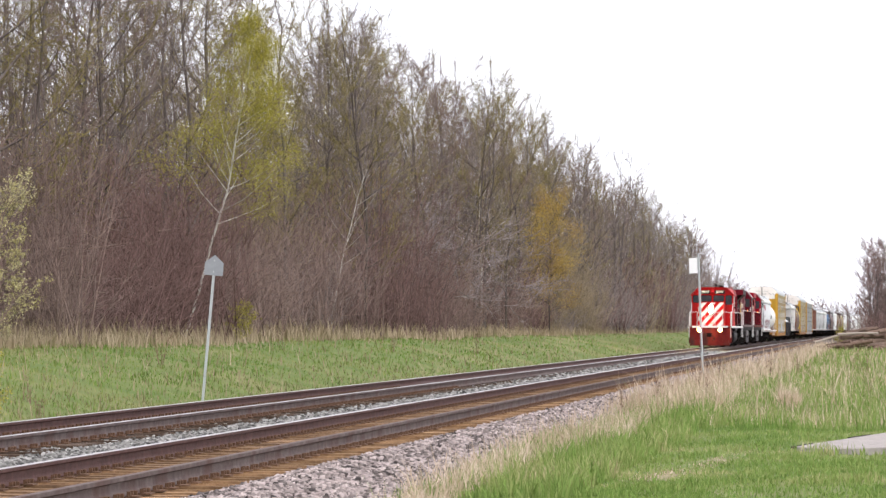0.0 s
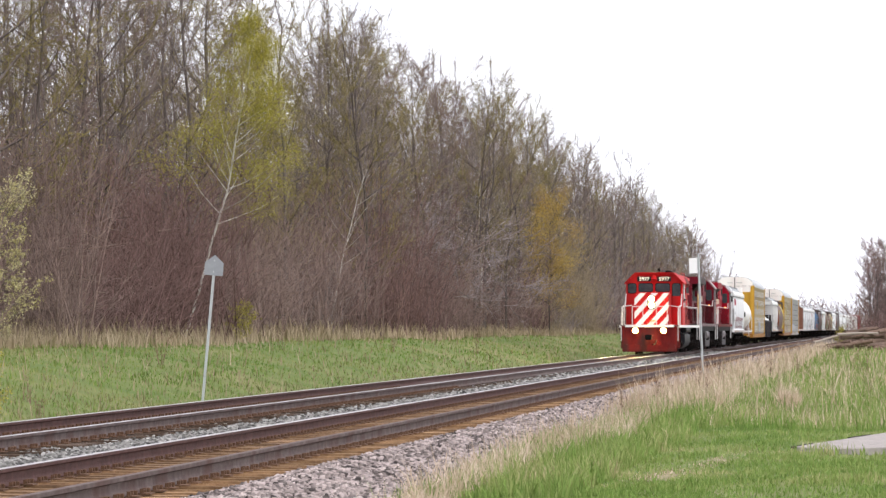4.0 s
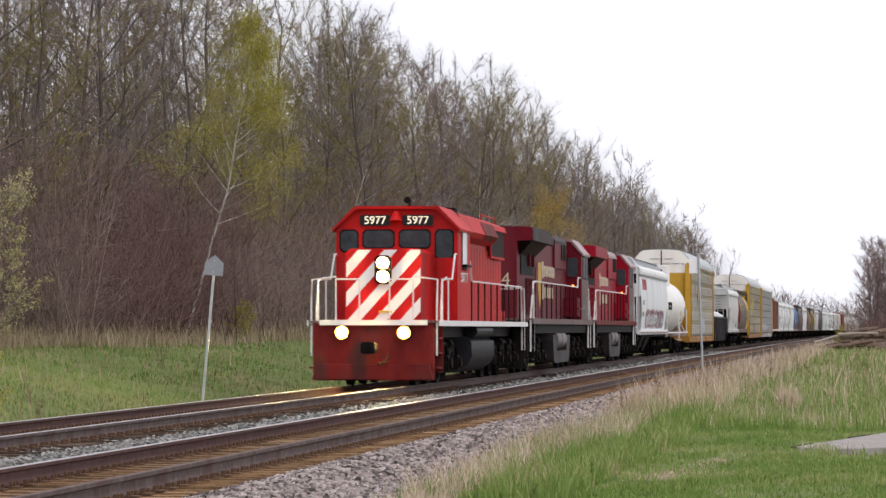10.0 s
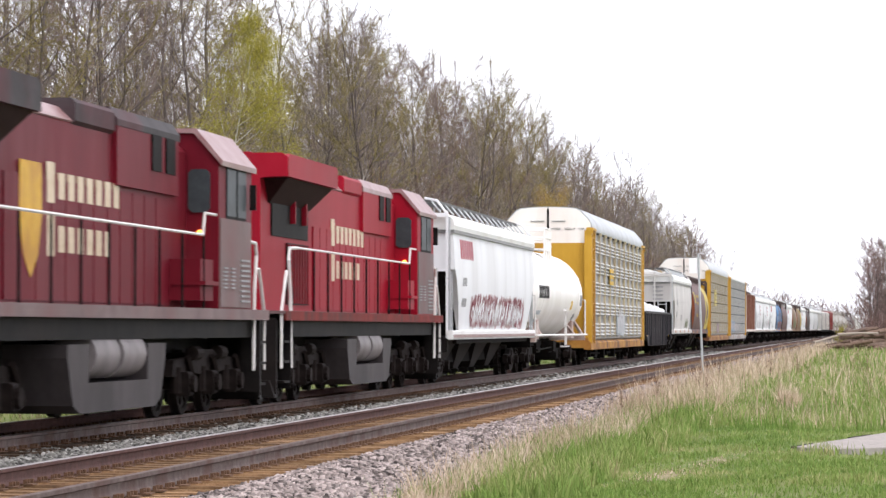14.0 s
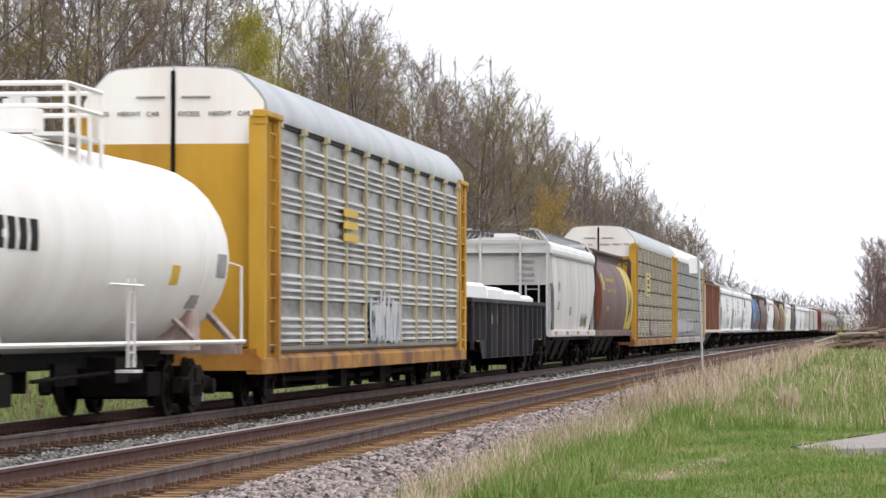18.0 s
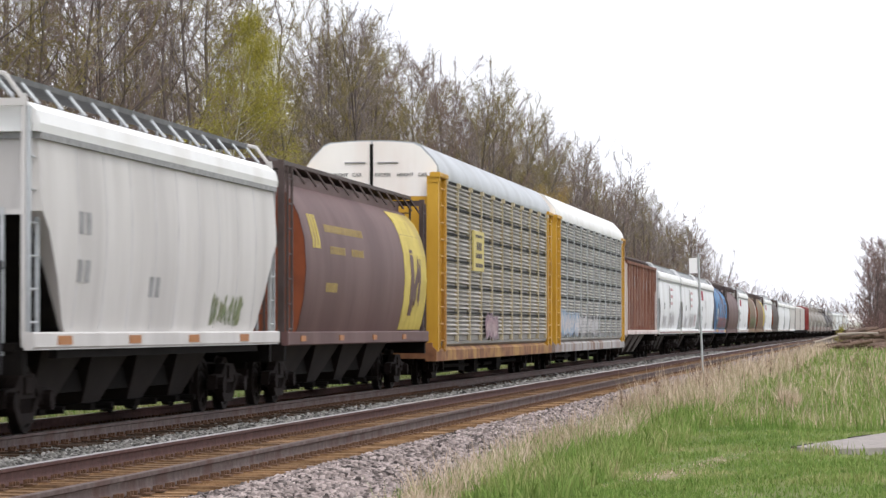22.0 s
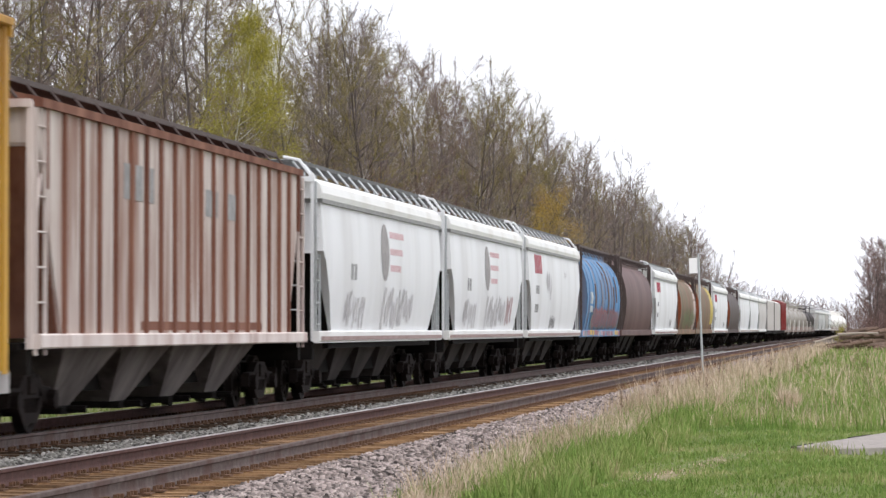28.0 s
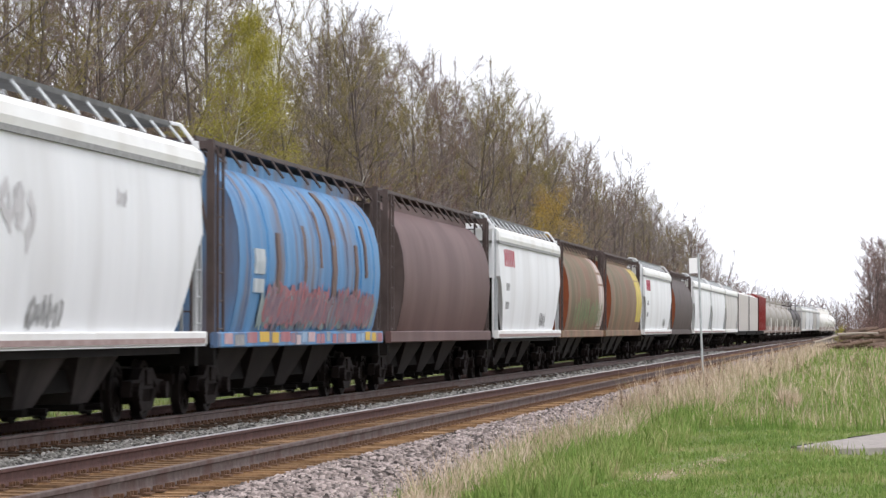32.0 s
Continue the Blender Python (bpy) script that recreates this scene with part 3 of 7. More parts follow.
# ---- paints of the train ----
P_WHITE = surf("white_hopper_paint", (0.72, 0.733, 0.751), (0.774, 0.783, 0.801), 1.2, 0.5, c3=(0.54, 0.531, 0.526), scale3=0.5, amount3=0.5, streak=5)
P_ROOFW = surf("clean_white_roof_paint", (0.722, 0.722, 0.712), (0.779, 0.779, 0.769), 1.5, 0.5, c3=(0.57, 0.541, 0.494), scale3=0.7, amount3=0.4)
P_GREY = surf("light_grey_hopper_paint", (0.53, 0.51, 0.49), (0.62, 0.60, 0.58), 1.2, 0.6, c3=(0.38, 0.36, 0.35), scale3=0.5, amount3=0.5, streak=5)
P_BROWN = surf("faded_brown_hopper_paint", (0.088, 0.045, 0.042), (0.128, 0.07, 0.065), 0.8, 0.55, c3=(0.17, 0.105, 0.10), scale3=0.4, amount3=0.45, streak=4)
P_TAN = surf("rusty_tan_hopper_paint", (0.16, 0.085, 0.05), (0.27, 0.17, 0.11), 0.9, 0.6, c3=(0.09, 0.10, 0.05), scale3=0.5, amount3=0.7, streak=3)
P_DARKBR = surf("dark_brown_paint", (0.06, 0.045, 0.042), (0.10, 0.075, 0.07), 1.5, 0.6)
P_REDEND = surf("orange_brown_end_sheet", (0.20, 0.055, 0.025), (0.27, 0.08, 0.035), 1.5, 0.6, c3=(0.10, 0.04, 0.03), amount3=0.6)
P_BLUE = surf("weathered_blue_hopper_paint", (0.05, 0.17, 0.36), (0.13, 0.30, 0.52), 1.8, 0.55, c3=(0.15, 0.115, 0.115), scale3=1.5, amount3=0.85, streak=7)
P_RUST = surf("rust_stained_white_paint", (0.361, 0.267, 0.232), (0.636, 0.585, 0.55), 2.2, 0.75, c3=(0.206, 0.086, 0.0516), scale3=1.3, amount3=0.85, streak=7)
P_RIBPALE = surf("pale_rust_stained_rib_paint", (0.476, 0.394, 0.369), (0.623, 0.574, 0.549), 1.4, 0.75, c3=(0.246, 0.123, 0.0984), scale3=1.2, amount3=0.6, streak=6, vary=0.2)
P_RUSTRIB = surf("rusty_ribs", (0.105, 0.038, 0.026), (0.27, 0.135, 0.095), 1.3, 0.8, streak=6)
P_YELLOW = surf("autorack_yellow_paint", (0.458, 0.251, 0.0264), (0.546, 0.317, 0.044), 1.5, 0.55, c3=(0.264, 0.114, 0.0308), scale3=0.6, amount3=0.7, streak=3)
P_SILL = surf("rust_streaked_yellow_sill", (0.27, 0.108, 0.027), (0.468, 0.252, 0.054), 1.6, 0.65, c3=(0.108, 0.0495, 0.0315), scale3=0.9, amount3=0.95, streak=1.2)
P_WALK = surf("dark_grey_walkway_grating", (0.07, 0.07, 0.07), (0.13, 0.13, 0.13), 4, 0.6)
P_POST = surf("faded_tan_post_paint", (0.42, 0.35, 0.22), (0.56, 0.49, 0.35), 2, 0.6, c3=(0.24, 0.165, 0.09), amount3=0.7)
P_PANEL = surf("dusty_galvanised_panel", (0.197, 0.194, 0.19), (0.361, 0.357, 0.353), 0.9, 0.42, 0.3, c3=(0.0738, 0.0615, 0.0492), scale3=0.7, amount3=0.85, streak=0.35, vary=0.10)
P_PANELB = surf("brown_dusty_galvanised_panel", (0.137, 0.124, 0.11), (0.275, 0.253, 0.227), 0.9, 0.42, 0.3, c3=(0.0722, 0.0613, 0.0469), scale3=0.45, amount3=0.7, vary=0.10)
# Ridges are paler than their panels: sky light on their upper faces is painted in.
P_RIDGE = surf("sky_lit_galvanised_ridge", (0.528, 0.524, 0.519), (0.704, 0.7, 0.695), 0.8, 0.4, 0.25, c3=(0.317, 0.295, 0.273), scale3=0.5, amount3=0.7, vary=0.1)
P_RIDGEB = surf("sky_lit_dusty_ridge", (0.403, 0.379, 0.348), (0.589, 0.565, 0.526), 0.8, 0.42, 0.25, c3=(0.209, 0.186, 0.155), scale3=0.5, amount3=0.8, vary=0.15)
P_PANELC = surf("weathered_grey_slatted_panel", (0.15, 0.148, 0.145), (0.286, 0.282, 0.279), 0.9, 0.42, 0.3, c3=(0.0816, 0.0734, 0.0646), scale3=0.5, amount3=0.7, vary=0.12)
P_SILLRUST = surf("rusty_brown_sill", (0.12, 0.050, 0.030), (0.30, 0.15, 0.07), 1.8, 0.7, c3=(0.40, 0.24, 0.08), scale3=0.9, amount3=0.8, streak=1.2)
P_SILLGREY = surf("rust_dripped_grey_sill", (0.26, 0.245, 0.235), (0.46, 0.44, 0.43), 1.6, 0.65, c3=(0.17, 0.08, 0.04), scale3=1.1, amount3=0.95, streak=4)
P_BEIGE = surf("faded_beige_duct_paint", (0.50, 0.36, 0.28), (0.60, 0.46, 0.37), 2, 0.6, c3=(0.22, 0.15, 0.12), scale3=0.9, amount3=0.7)
# Pale window colour holds the reflection of the white sky.
P_PALEGLASS = surf("sky_pale_window", (0.46, 0.48, 0.46), (0.62, 0.64, 0.62), 1.5, 0.25, spec=0.4)
P_RACKROOF = surf("pale_grey_roof_sheet", (0.38, 0.40, 0.42), (0.48, 0.50, 0.52), 0.8, 0.45, 0.1, c3=(0.32, 0.325, 0.33), amount3=0.5)
P_BLACK = surf("sooty_black_steel", (0.006, 0.0055, 0.0055), (0.014, 0.012, 0.012), 3, 0.6, c3=(0.028, 0.021, 0.018), amount3=0.4, spec=0.05)
P_GON = surf("dusty_black_gondola_paint", (0.016, 0.015, 0.018), (0.034, 0.032, 0.036), 1.5, 0.6, c3=(0.07, 0.062, 0.062), scale3=0.7, amount3=0.6, streak=4, spec=0.08)
# Grimy running gear taken near black, with the deep under-car shade in its colour.
P_UNDER = surf("shade_dark_grimy_underframe", (0.0049, 0.0042, 0.0042), (0.0126, 0.0105, 0.0091), 3, 0.8, spec=0.05)
P_TRUCK = surf("shade_dark_brown_truck_casting", (0.0072, 0.0052, 0.0048), (0.0208, 0.0152, 0.0136), 4, 0.75, 0.0, 0.15, spec=0.05)
P_WHEEL = surf("shade_dark_grimy_wheel_steel", (0.008, 0.006, 0.0055), (0.02, 0.015, 0.013), 5, 0.7, 0.0, spec=0.06)
# Bay colours are darkened: shade beneath the cars is put into the paint.
P_BAY = surf("shade_dark_hopper_bay", (0.024, 0.0192, 0.0184), (0.068, 0.0568, 0.0536), 1.5, 0.7, c3=(0.0104, 0.008, 0.0076), scale3=0.8, amount3=0.85, streak=3)
P_BAYPALE = surf("shade_grey_hopper_bay", (0.072, 0.06, 0.057), (0.204, 0.18, 0.168), 1.5, 0.7, c3=(0.03, 0.021, 0.018), scale3=0.9, amount3=0.8, streak=3)
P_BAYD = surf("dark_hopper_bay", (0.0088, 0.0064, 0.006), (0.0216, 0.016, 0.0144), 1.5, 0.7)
P_TANK = surf("white_tank_paint", (0.80, 0.78, 0.75), (0.86, 0.84, 0.81), 1, 0.4, c3=(0.62, 0.58, 0.52), scale3=0.6, amount3=0.4, streak=3)
P_TANKSILL = surf("rust_stained_pale_sill", (0.36, 0.27, 0.24), (0.60, 0.52, 0.48), 2, 0.6, c3=(0.20, 0.09, 0.06), scale3=1.2, amount3=0.8)
P_LOAD = surf("white_wrapped_load", (0.76, 0.76, 0.76), (0.84, 0.84, 0.84), 2, 0.5, 0, 0.5, 4)
P_RED = surf("bright_red_locomotive_paint", (0.47, 0.0103, 0.0103), (0.547, 0.0188, 0.0171), 1.2, 0.5, c3=(0.231, 0.0171, 0.0171), scale3=0.9, amount3=0.6, streak=5, spec=0.06)
P_MAROON = surf("dusty_dark_red_locomotive_paint", (0.106, 0.00595, 0.0136), (0.149, 0.0119, 0.0204), 1.0, 0.5, c3=(0.128, 0.051, 0.0553), scale3=0.5, amount3=0.4, streak=3, spec=0.06)
P_CRIMSON = surf("deep_red_locomotive_paint", (0.252, 0.00609, 0.0174), (0.313, 0.0113, 0.0261), 1.0, 0.5, c3=(0.174, 0.0261, 0.0305), scale3=0.5, amount3=0.4, streak=3, spec=0.06)
P_DUSTY = surf("dust_covered_lower_panel", (0.128, 0.085, 0.0833), (0.204, 0.153, 0.149), 1.2, 0.6, c3=(0.128, 0.0425, 0.0425), amount3=0.6)
P_CAP = surf("sooty_dark_grey_hood_top", (0.03, 0.026, 0.028), (0.07, 0.062, 0.065), 1.2, 0.6, c3=(0.10, 0.02, 0.028), scale3=0.5, amount3=0.6, spec=0.08)
P_STRIPE = surf("white_stripe_paint", (0.74, 0.72, 0.70), (0.8, 0.78, 0.76), 3, 0.5)
P_GOLD = surf("gold_lettering_paint", (0.50, 0.40, 0.27), (0.66, 0.56, 0.42), 4, 0.5)
P_SHIELD = surf("dirty_yellow_shield_paint", (0.48, 0.26, 0.02), (0.62, 0.37, 0.04), 4, 0.5, c3=(0.25, 0.08, 0.03), scale3=2, amount3=0.6)
P_PILOT = surf("grimy_red_pilot_paint", (0.11, 0.013, 0.012), (0.21, 0.024, 0.02), 2, 0.6, c3=(0.05, 0.03, 0.026), scale3=1.2, amount3=0.9, streak=3, spec=0.06)
P_BADGE = surf("yellow_shield_paint", (0.55, 0.34, 0.03), (0.62, 0.40, 0.05), 4, 0.5)
P_ORANGE = surf("dull_orange_reflector", (0.30, 0.115, 0.035), (0.42, 0.18, 0.06), 4, 0.5)
P_WORDS = surf("dark_stencil_paint", (0.09, 0.09, 0.09), (0.16, 0.16, 0.16), 4, 0.6)
P_DOORTOP = surf("warm_white_door_paint", (0.82, 0.79, 0.75), (0.87, 0.84, 0.80), 1.4, 0.5, c3=(0.66, 0.52, 0.45), scale3=0.8, amount3=0.45, streak=4)
P_LETFADE = surf("faded_red_lettering_paint", (0.54, 0.34, 0.36), (0.64, 0.46, 0.48), 2, 0.6)
P_PLATE = surf("pale_yellow_emblem_plate", (0.515, 0.423, 0.138), (0.626, 0.534, 0.221), 2, 0.6, c3=(0.414, 0.313, 0.129), amount3=0.5)
# Paler, glossier red for roofs: the sky's sheen on them is partly in the colour.
P_HOODTOP = surf("sky_lit_hood_roof", (0.204, 0.0952, 0.0952), (0.313, 0.204, 0.204), 2, 0.4, spec=0.4)
P_SILLDIRT = surf("grimy_pinkish_sill_stripe", (0.24, 0.16, 0.15), (0.42, 0.33, 0.31), 2.5, 0.7, streak=0.6)
P_LETTER = surf("red_lettering_paint", (0.30, 0.03, 0.055), (0.40, 0.06, 0.085), 2, 0.6)
P_DKLET = surf("grey_lettering_paint", (0.20, 0.20, 0.20), (0.38, 0.38, 0.38), 5, 0.7)
P_YELLET = surf("yellow_lettering_paint", (0.46, 0.36, 0.07), (0.60, 0.48, 0.11), 2, 0.6, c3=(0.24, 0.16, 0.07), amount3=0.6)
P_YELFADE = surf("faded_yellow_lettering_paint", (0.25, 0.175, 0.06), (0.38, 0.28, 0.09), 2, 0.6)
P_TAGBLUE = surf("pale_blue_graffiti", (0.33, 0.37, 0.40), (0.52, 0.56, 0.58), 2.5, 0.6)
P_TAGPINK = surf("red_pink_graffiti", (0.40, 0.22, 0.23), (0.54, 0.40, 0.41), 2.5, 0.6, c3=(0.5, 0.45, 0.44), amount3=0.7)
P_TAGDARK = surf("dark_graffiti", (0.44, 0.43, 0.44), (0.62, 0.61, 0.62), 3, 0.7)
P_TAGGREEN = surf("green_graffiti", (0.13, 0.17, 0.09), (0.26, 0.27, 0.15), 3, 0.7)
P_RAILING = surf("pale_grey_handrail_paint", (0.62, 0.60, 0.58), (0.70, 0.68, 0.66), 4, 0.45)
P_TANKGREY = surf("dusty_grey_fuel_tank", (0.0298, 0.0247, 0.0255), (0.068, 0.0578, 0.0587), 1.5, 0.6, c3=(0.0187, 0.0153, 0.0153), amount3=0.7, streak=3)
P_RESERVOIR = surf("dusty_pale_grey_reservoir", (0.13, 0.115, 0.115), (0.24, 0.215, 0.215), 1.5, 0.55, c3=(0.08, 0.065, 0.062), amount3=0.6)
P_DKTANK = surf("dark_fuel_tank", (0.014, 0.014, 0.017), (0.032, 0.032, 0.038), 1.5, 0.45, spec=0.08)
P_GRILLE = surf("dark_radiator_grille", (0.014, 0.006, 0.006), (0.028, 0.012, 0.012), 8, 0.7)
P_GLASS = surf("dark_cab_glass", (0.025, 0.03, 0.035), (0.06, 0.07, 0.075), 2, 0.45, spec=0.12)
P_BOARD = surf("black_number_board", (0.015, 0.015, 0.015), (0.02, 0.02, 0.02), 2, 0.4)
P_DIGIT = glow("lit_number_digits", (0.95, 0.86, 0.62), 0.8)
P_LAMP = glow("burning_headlamp", (1.0, 0.74, 0.34), 1500)
# Emissive orange for rings added to draw the warm glow round each lamp.
P_GLOWRING = glow("lamp_glow_ring", (1.0, 0.40, 0.05), 2.2)
P_DITCH = glow("burning_ditch_lamp", (1.0, 0.66, 0.22), 1500)
P_MARK = glow("amber_marker_lamp", (1.0, 0.35, 0.06), 3)

MESHES = {}
WHEELS = {}
TRAIN = []


def cached(key, make):
    if key not in MESHES:
        MESHES[key] = make()
    return MESHES[key]


def text_mesh(words, size, material):
    cu = bpy.data.curves.new("digits", "FONT")
    cu.body, cu.size, cu.extrude, cu.align_x, cu.align_y = words, size, 0.006, "CENTER", "CENTER"
    ob = bpy.data.objects.new("digits", cu)
    scene.collection.objects.link(ob)
    bpy.context.view_layer.update()
    me = bpy.data.meshes.new_from_object(ob.evaluated_get(bpy.context.evaluated_depsgraph_get()))
    bpy.data.objects.remove(ob)
    me.materials.clear()
    me.materials.append(material)
    return me


def wheel_build(r, name):
    """Two flanged wheels with ribs and hub on one axle."""
    b = Build()
    for s in (-1, 1):
        x = s * 0.755
        prof = [(0.10, 0.10), (0.14, 0.07), (r * 0.45, 0.035), (r * 0.82, 0.035), (r * 0.84, 0.065), (r, 0.065), (r, -0.05), (r + 0.028, -0.062), (r + 0.022, -0.075), (r * 0.84, -0.07), (r * 0.82, -0.02), (0.14, -0.05), (0.10, -0.10)]
        n = 20
        rings = [[(x + s * o, q * math.cos(2 * math.pi * i / n), q * math.sin(2 * math.pi * i / n)) for i in range(n)] for q, o in prof]
        b.loft(rings, cap=True)
        for i in range(6):
            a = math.pi * i / 3
            b.box(x + s * 0.05, r * 0.62 * math.cos(a), r * 0.62 * math.sin(a), 0.04, 0.07, 0.07)
    b.disc(0, 0, 0, 0.085, 2.15, n=10)
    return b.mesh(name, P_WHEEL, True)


def wheelset(parent, y, r, back=False):
    me = cached(("wheelset", r), lambda: wheel_build(r, "wheelset"))
    ob = new("wheelset", me)
    ob.parent = parent
    ob.matrix_parent_inverse = Matrix.Translation((0, y, r))
    WHEELS.setdefault((r, back), []).append(ob)
    return ob


def freight_truck(car, y):
    r = 0.43

    def bolster():
        b = Build().box(0, 0, 0.62, 2.2, 0.34, 0.26, 0.04)
        b.disc(0, 0, 0.78, 0.22, 0.12, "z", 12)
        b.box(0, 0, 0.32, 1.9, 0.5, 0.16)
        for e in (-1, 1):
            b.box(0, e * 0.42, 0.42, 1.8, 0.14, 0.22)
            b.box(0, e * 1.38, 0.55, 1.5, 0.12, 0.16)
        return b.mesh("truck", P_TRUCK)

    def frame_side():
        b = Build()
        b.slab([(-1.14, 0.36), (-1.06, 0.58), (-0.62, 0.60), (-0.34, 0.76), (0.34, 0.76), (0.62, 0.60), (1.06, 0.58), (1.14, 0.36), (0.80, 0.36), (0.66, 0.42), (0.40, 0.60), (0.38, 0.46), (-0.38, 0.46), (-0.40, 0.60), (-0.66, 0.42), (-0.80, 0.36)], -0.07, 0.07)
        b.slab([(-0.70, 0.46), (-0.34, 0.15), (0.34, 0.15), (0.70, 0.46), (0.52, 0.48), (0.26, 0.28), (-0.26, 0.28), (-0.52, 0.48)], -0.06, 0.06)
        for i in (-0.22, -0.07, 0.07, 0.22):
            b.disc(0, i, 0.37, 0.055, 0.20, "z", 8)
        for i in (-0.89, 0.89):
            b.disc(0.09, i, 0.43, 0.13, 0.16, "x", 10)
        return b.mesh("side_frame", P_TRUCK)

    t = part("truck", cached("truck", bolster), None, car, at=(0, y, 0))
    for s in (-1, 1):
        part("side_frame", cached("side_frame", frame_side), None, t, at=pose(s * 1.0, 0, 0, 0, 0, 0 if s > 0 else 180))
    for e in (-0.89, 0.89):
        wheelset(t, e, r)
    return t


def coupler(car, y, face):
    def make():
        b = Build().box(0, -0.3, 0.88, 0.2, 0.75, 0.2, 0.03)
        b.box(-0.03, -0.68, 0.88, 0.30, 0.24, 0.28, 0.05)
        b.box(0.12, -0.80, 0.88, 0.10, 0.16, 0.26, 0.03)
        b.tube([(0.35, 0.1, 0.75), (0.33, -0.25, 0.55), (0.2, -0.6, 0.50)], 0.03, 6)
        return b.mesh("coupler", P_UNDER)
    part("coupler", cached("coupler", make), None, car, at=pose(0, y, 0, 0, 0, 0 if face < 0 else 180))


def ladder(b, x, y, z0, z1, w=0.42, along="y", n=None, r=0.014):
    n = n or max(2, int((z1 - z0) / 0.38))
    dy, dx = (w / 2, 0) if along == "y" else (0, w / 2)
    for s in (-1, 1):
        b.box(x + s * dx, y + s * dy, (z0 + z1) / 2, 0.045, 0.045, z1 - z0)
    for i in range(n):
        z = z0 + (z1 - z0) * (i + 0.5) / n
        b.tube([(x - dx, y - dy, z), (x + dx, y + dy, z)], r, 5)
    return b


def patch(prof, y0, y1, z0, z1, side=1, off=0.008, rows=4):
    """A thin painted plate that follows the side of a car."""
    b = Build()
    rings = []
    for y in (y0, y1):
        ring = [(side * (prof(z0 + (z1 - z0) * i / rows) + off), y, z0 + (z1 - z0) * i / rows) for i in range(rows + 1)]
        ring += [(side * (prof(z0 + (z1 - z0) * i / rows) - 0.01), y, z0 + (z1 - z0) * i / rows) for i in range(rows, -1, -1)]
        rings.append(ring)
    return b.loft(rings)


def letters(car, prof, y0, z0, count, w, h, material, name="lettering", gap=0.3, side=1, label=""):
    """A word drawn as plain bars."""
    b = Build()
    pitch = w * (1 + gap)
    w = pitch * 0.62
    for i in range(count):
        y = y0 + i * pitch
        for lo, hi in (((0, 1),),)[0]:
            p = patch(prof, y, y + w, z0 + h * lo, z0 + h * hi, side)
            b.add(p.v, p.f)
    return part(name, b, material, car, label, kind="stuff")


def graffiti(car, prof, y0, y1, z0, z1, material, seed, side=1, off=0.009, label="", fill=False):
    """Sprayed letters that cannot be read: bent strokes of paint in a row."""
    rng = random.Random(seed)
    b = Build()
    h = z1 - z0
    y = y0
    while y < y1 - 0.2:
        w = min(rng.uniform(0.45, 0.75) * h, y1 - y)
        if fill:
            cy_, cz_ = y + w * 0.5, z0 + h * rng.uniform(0.42, 0.55)
            ring = []
            for i in range(9):
                a = i * 2 * math.pi / 9
                ring.append((cy_ + math.cos(a) * w * rng.uniform(0.35, 0.62), min(z1, max(z0, cz_ + math.sin(a) * h * rng.uniform(0.3, 0.6)))))
            b.add([(side * (prof(cz_) + off), cy_, cz_)] + [(side * (prof(z) + off), q, z) for q, z in ring], [(0, i + 1, (i + 1) % 9 + 1) for i in range(9)])
            y += w * rng.uniform(0.6, 0.8)
            continue
        for k in range(rng.choice((2, 3, 3))):
            ya, yb = y + rng.uniform(0, 0.5) * w, y + rng.uniform(0.3, 1.0) * w
            za, zb = z0 + rng.uniform(0, 0.35) * h, z0 + rng.uniform(0.6, 1.0) * h
            bend = rng.uniform(-0.5, 0.5) * w
            t = h * rng.uniform(0.045, 0.11)
            pts = []
            for i in range(7):
                u = i / 6
                pts.append((ya + (yb - ya) * u + bend * math.sin(math.pi * u * rng.choice((1, 1, 1.02))), za + (zb - za) * u))
            v = []
            for i in range(7):
                p, q = pts[max(0, i - 1)], pts[min(6, i + 1)]
                d = math.hypot(q[0] - p[0], q[1] - p[1]) or 1
                n = (-(q[1] - p[1]) / d * t, (q[0] - p[0]) / d * t)
                for e in (-1, 1):
                    z = pts[i][1] + e * n[1]
                    v.append((side * (prof(z) + off), pts[i][0] + e * n[0], z))
            b.add(v, [(2 * i, 2 * i + 2, 2 * i + 3, 2 * i + 1) for i in range(6)])
        y += w * rng.uniform(0.75, 0.95)
    return part("graffiti", b, material, car, label, kind="stuff")


def bays(car, n, span, z_top, material, half=1.05):
    """The row of discharge hoppers under a car, each with its gate."""
    for i in range(n):
        y = -span / 2 + span * (i + 0.5) / n
        w = span / n / 2 * 0.96
        b = Build()
        b.loft([[(-half, y - w, z_top), (half, y - w, z_top), (half, y + w, z_top), (-half, y + w, z_top)],
                [(-half * 0.62, y - 0.5, 0.30), (half * 0.62, y - 0.5, 0.30), (half * 0.62, y + 0.5, 0.30), (-half * 0.62, y + 0.5, 0.30)]])
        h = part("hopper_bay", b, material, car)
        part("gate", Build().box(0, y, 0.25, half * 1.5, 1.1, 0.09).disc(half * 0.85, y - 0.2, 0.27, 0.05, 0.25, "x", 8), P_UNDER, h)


def finish(car, start, end, turn=0):
    TRAIN.append((car, (start + end) / 2, turn))
    return car


def smooth_bulge(pts):
    zs, xs = [p[0] for p in pts], [p[1] for p in pts]
    return lambda z: float(np.interp(z, zs, xs))


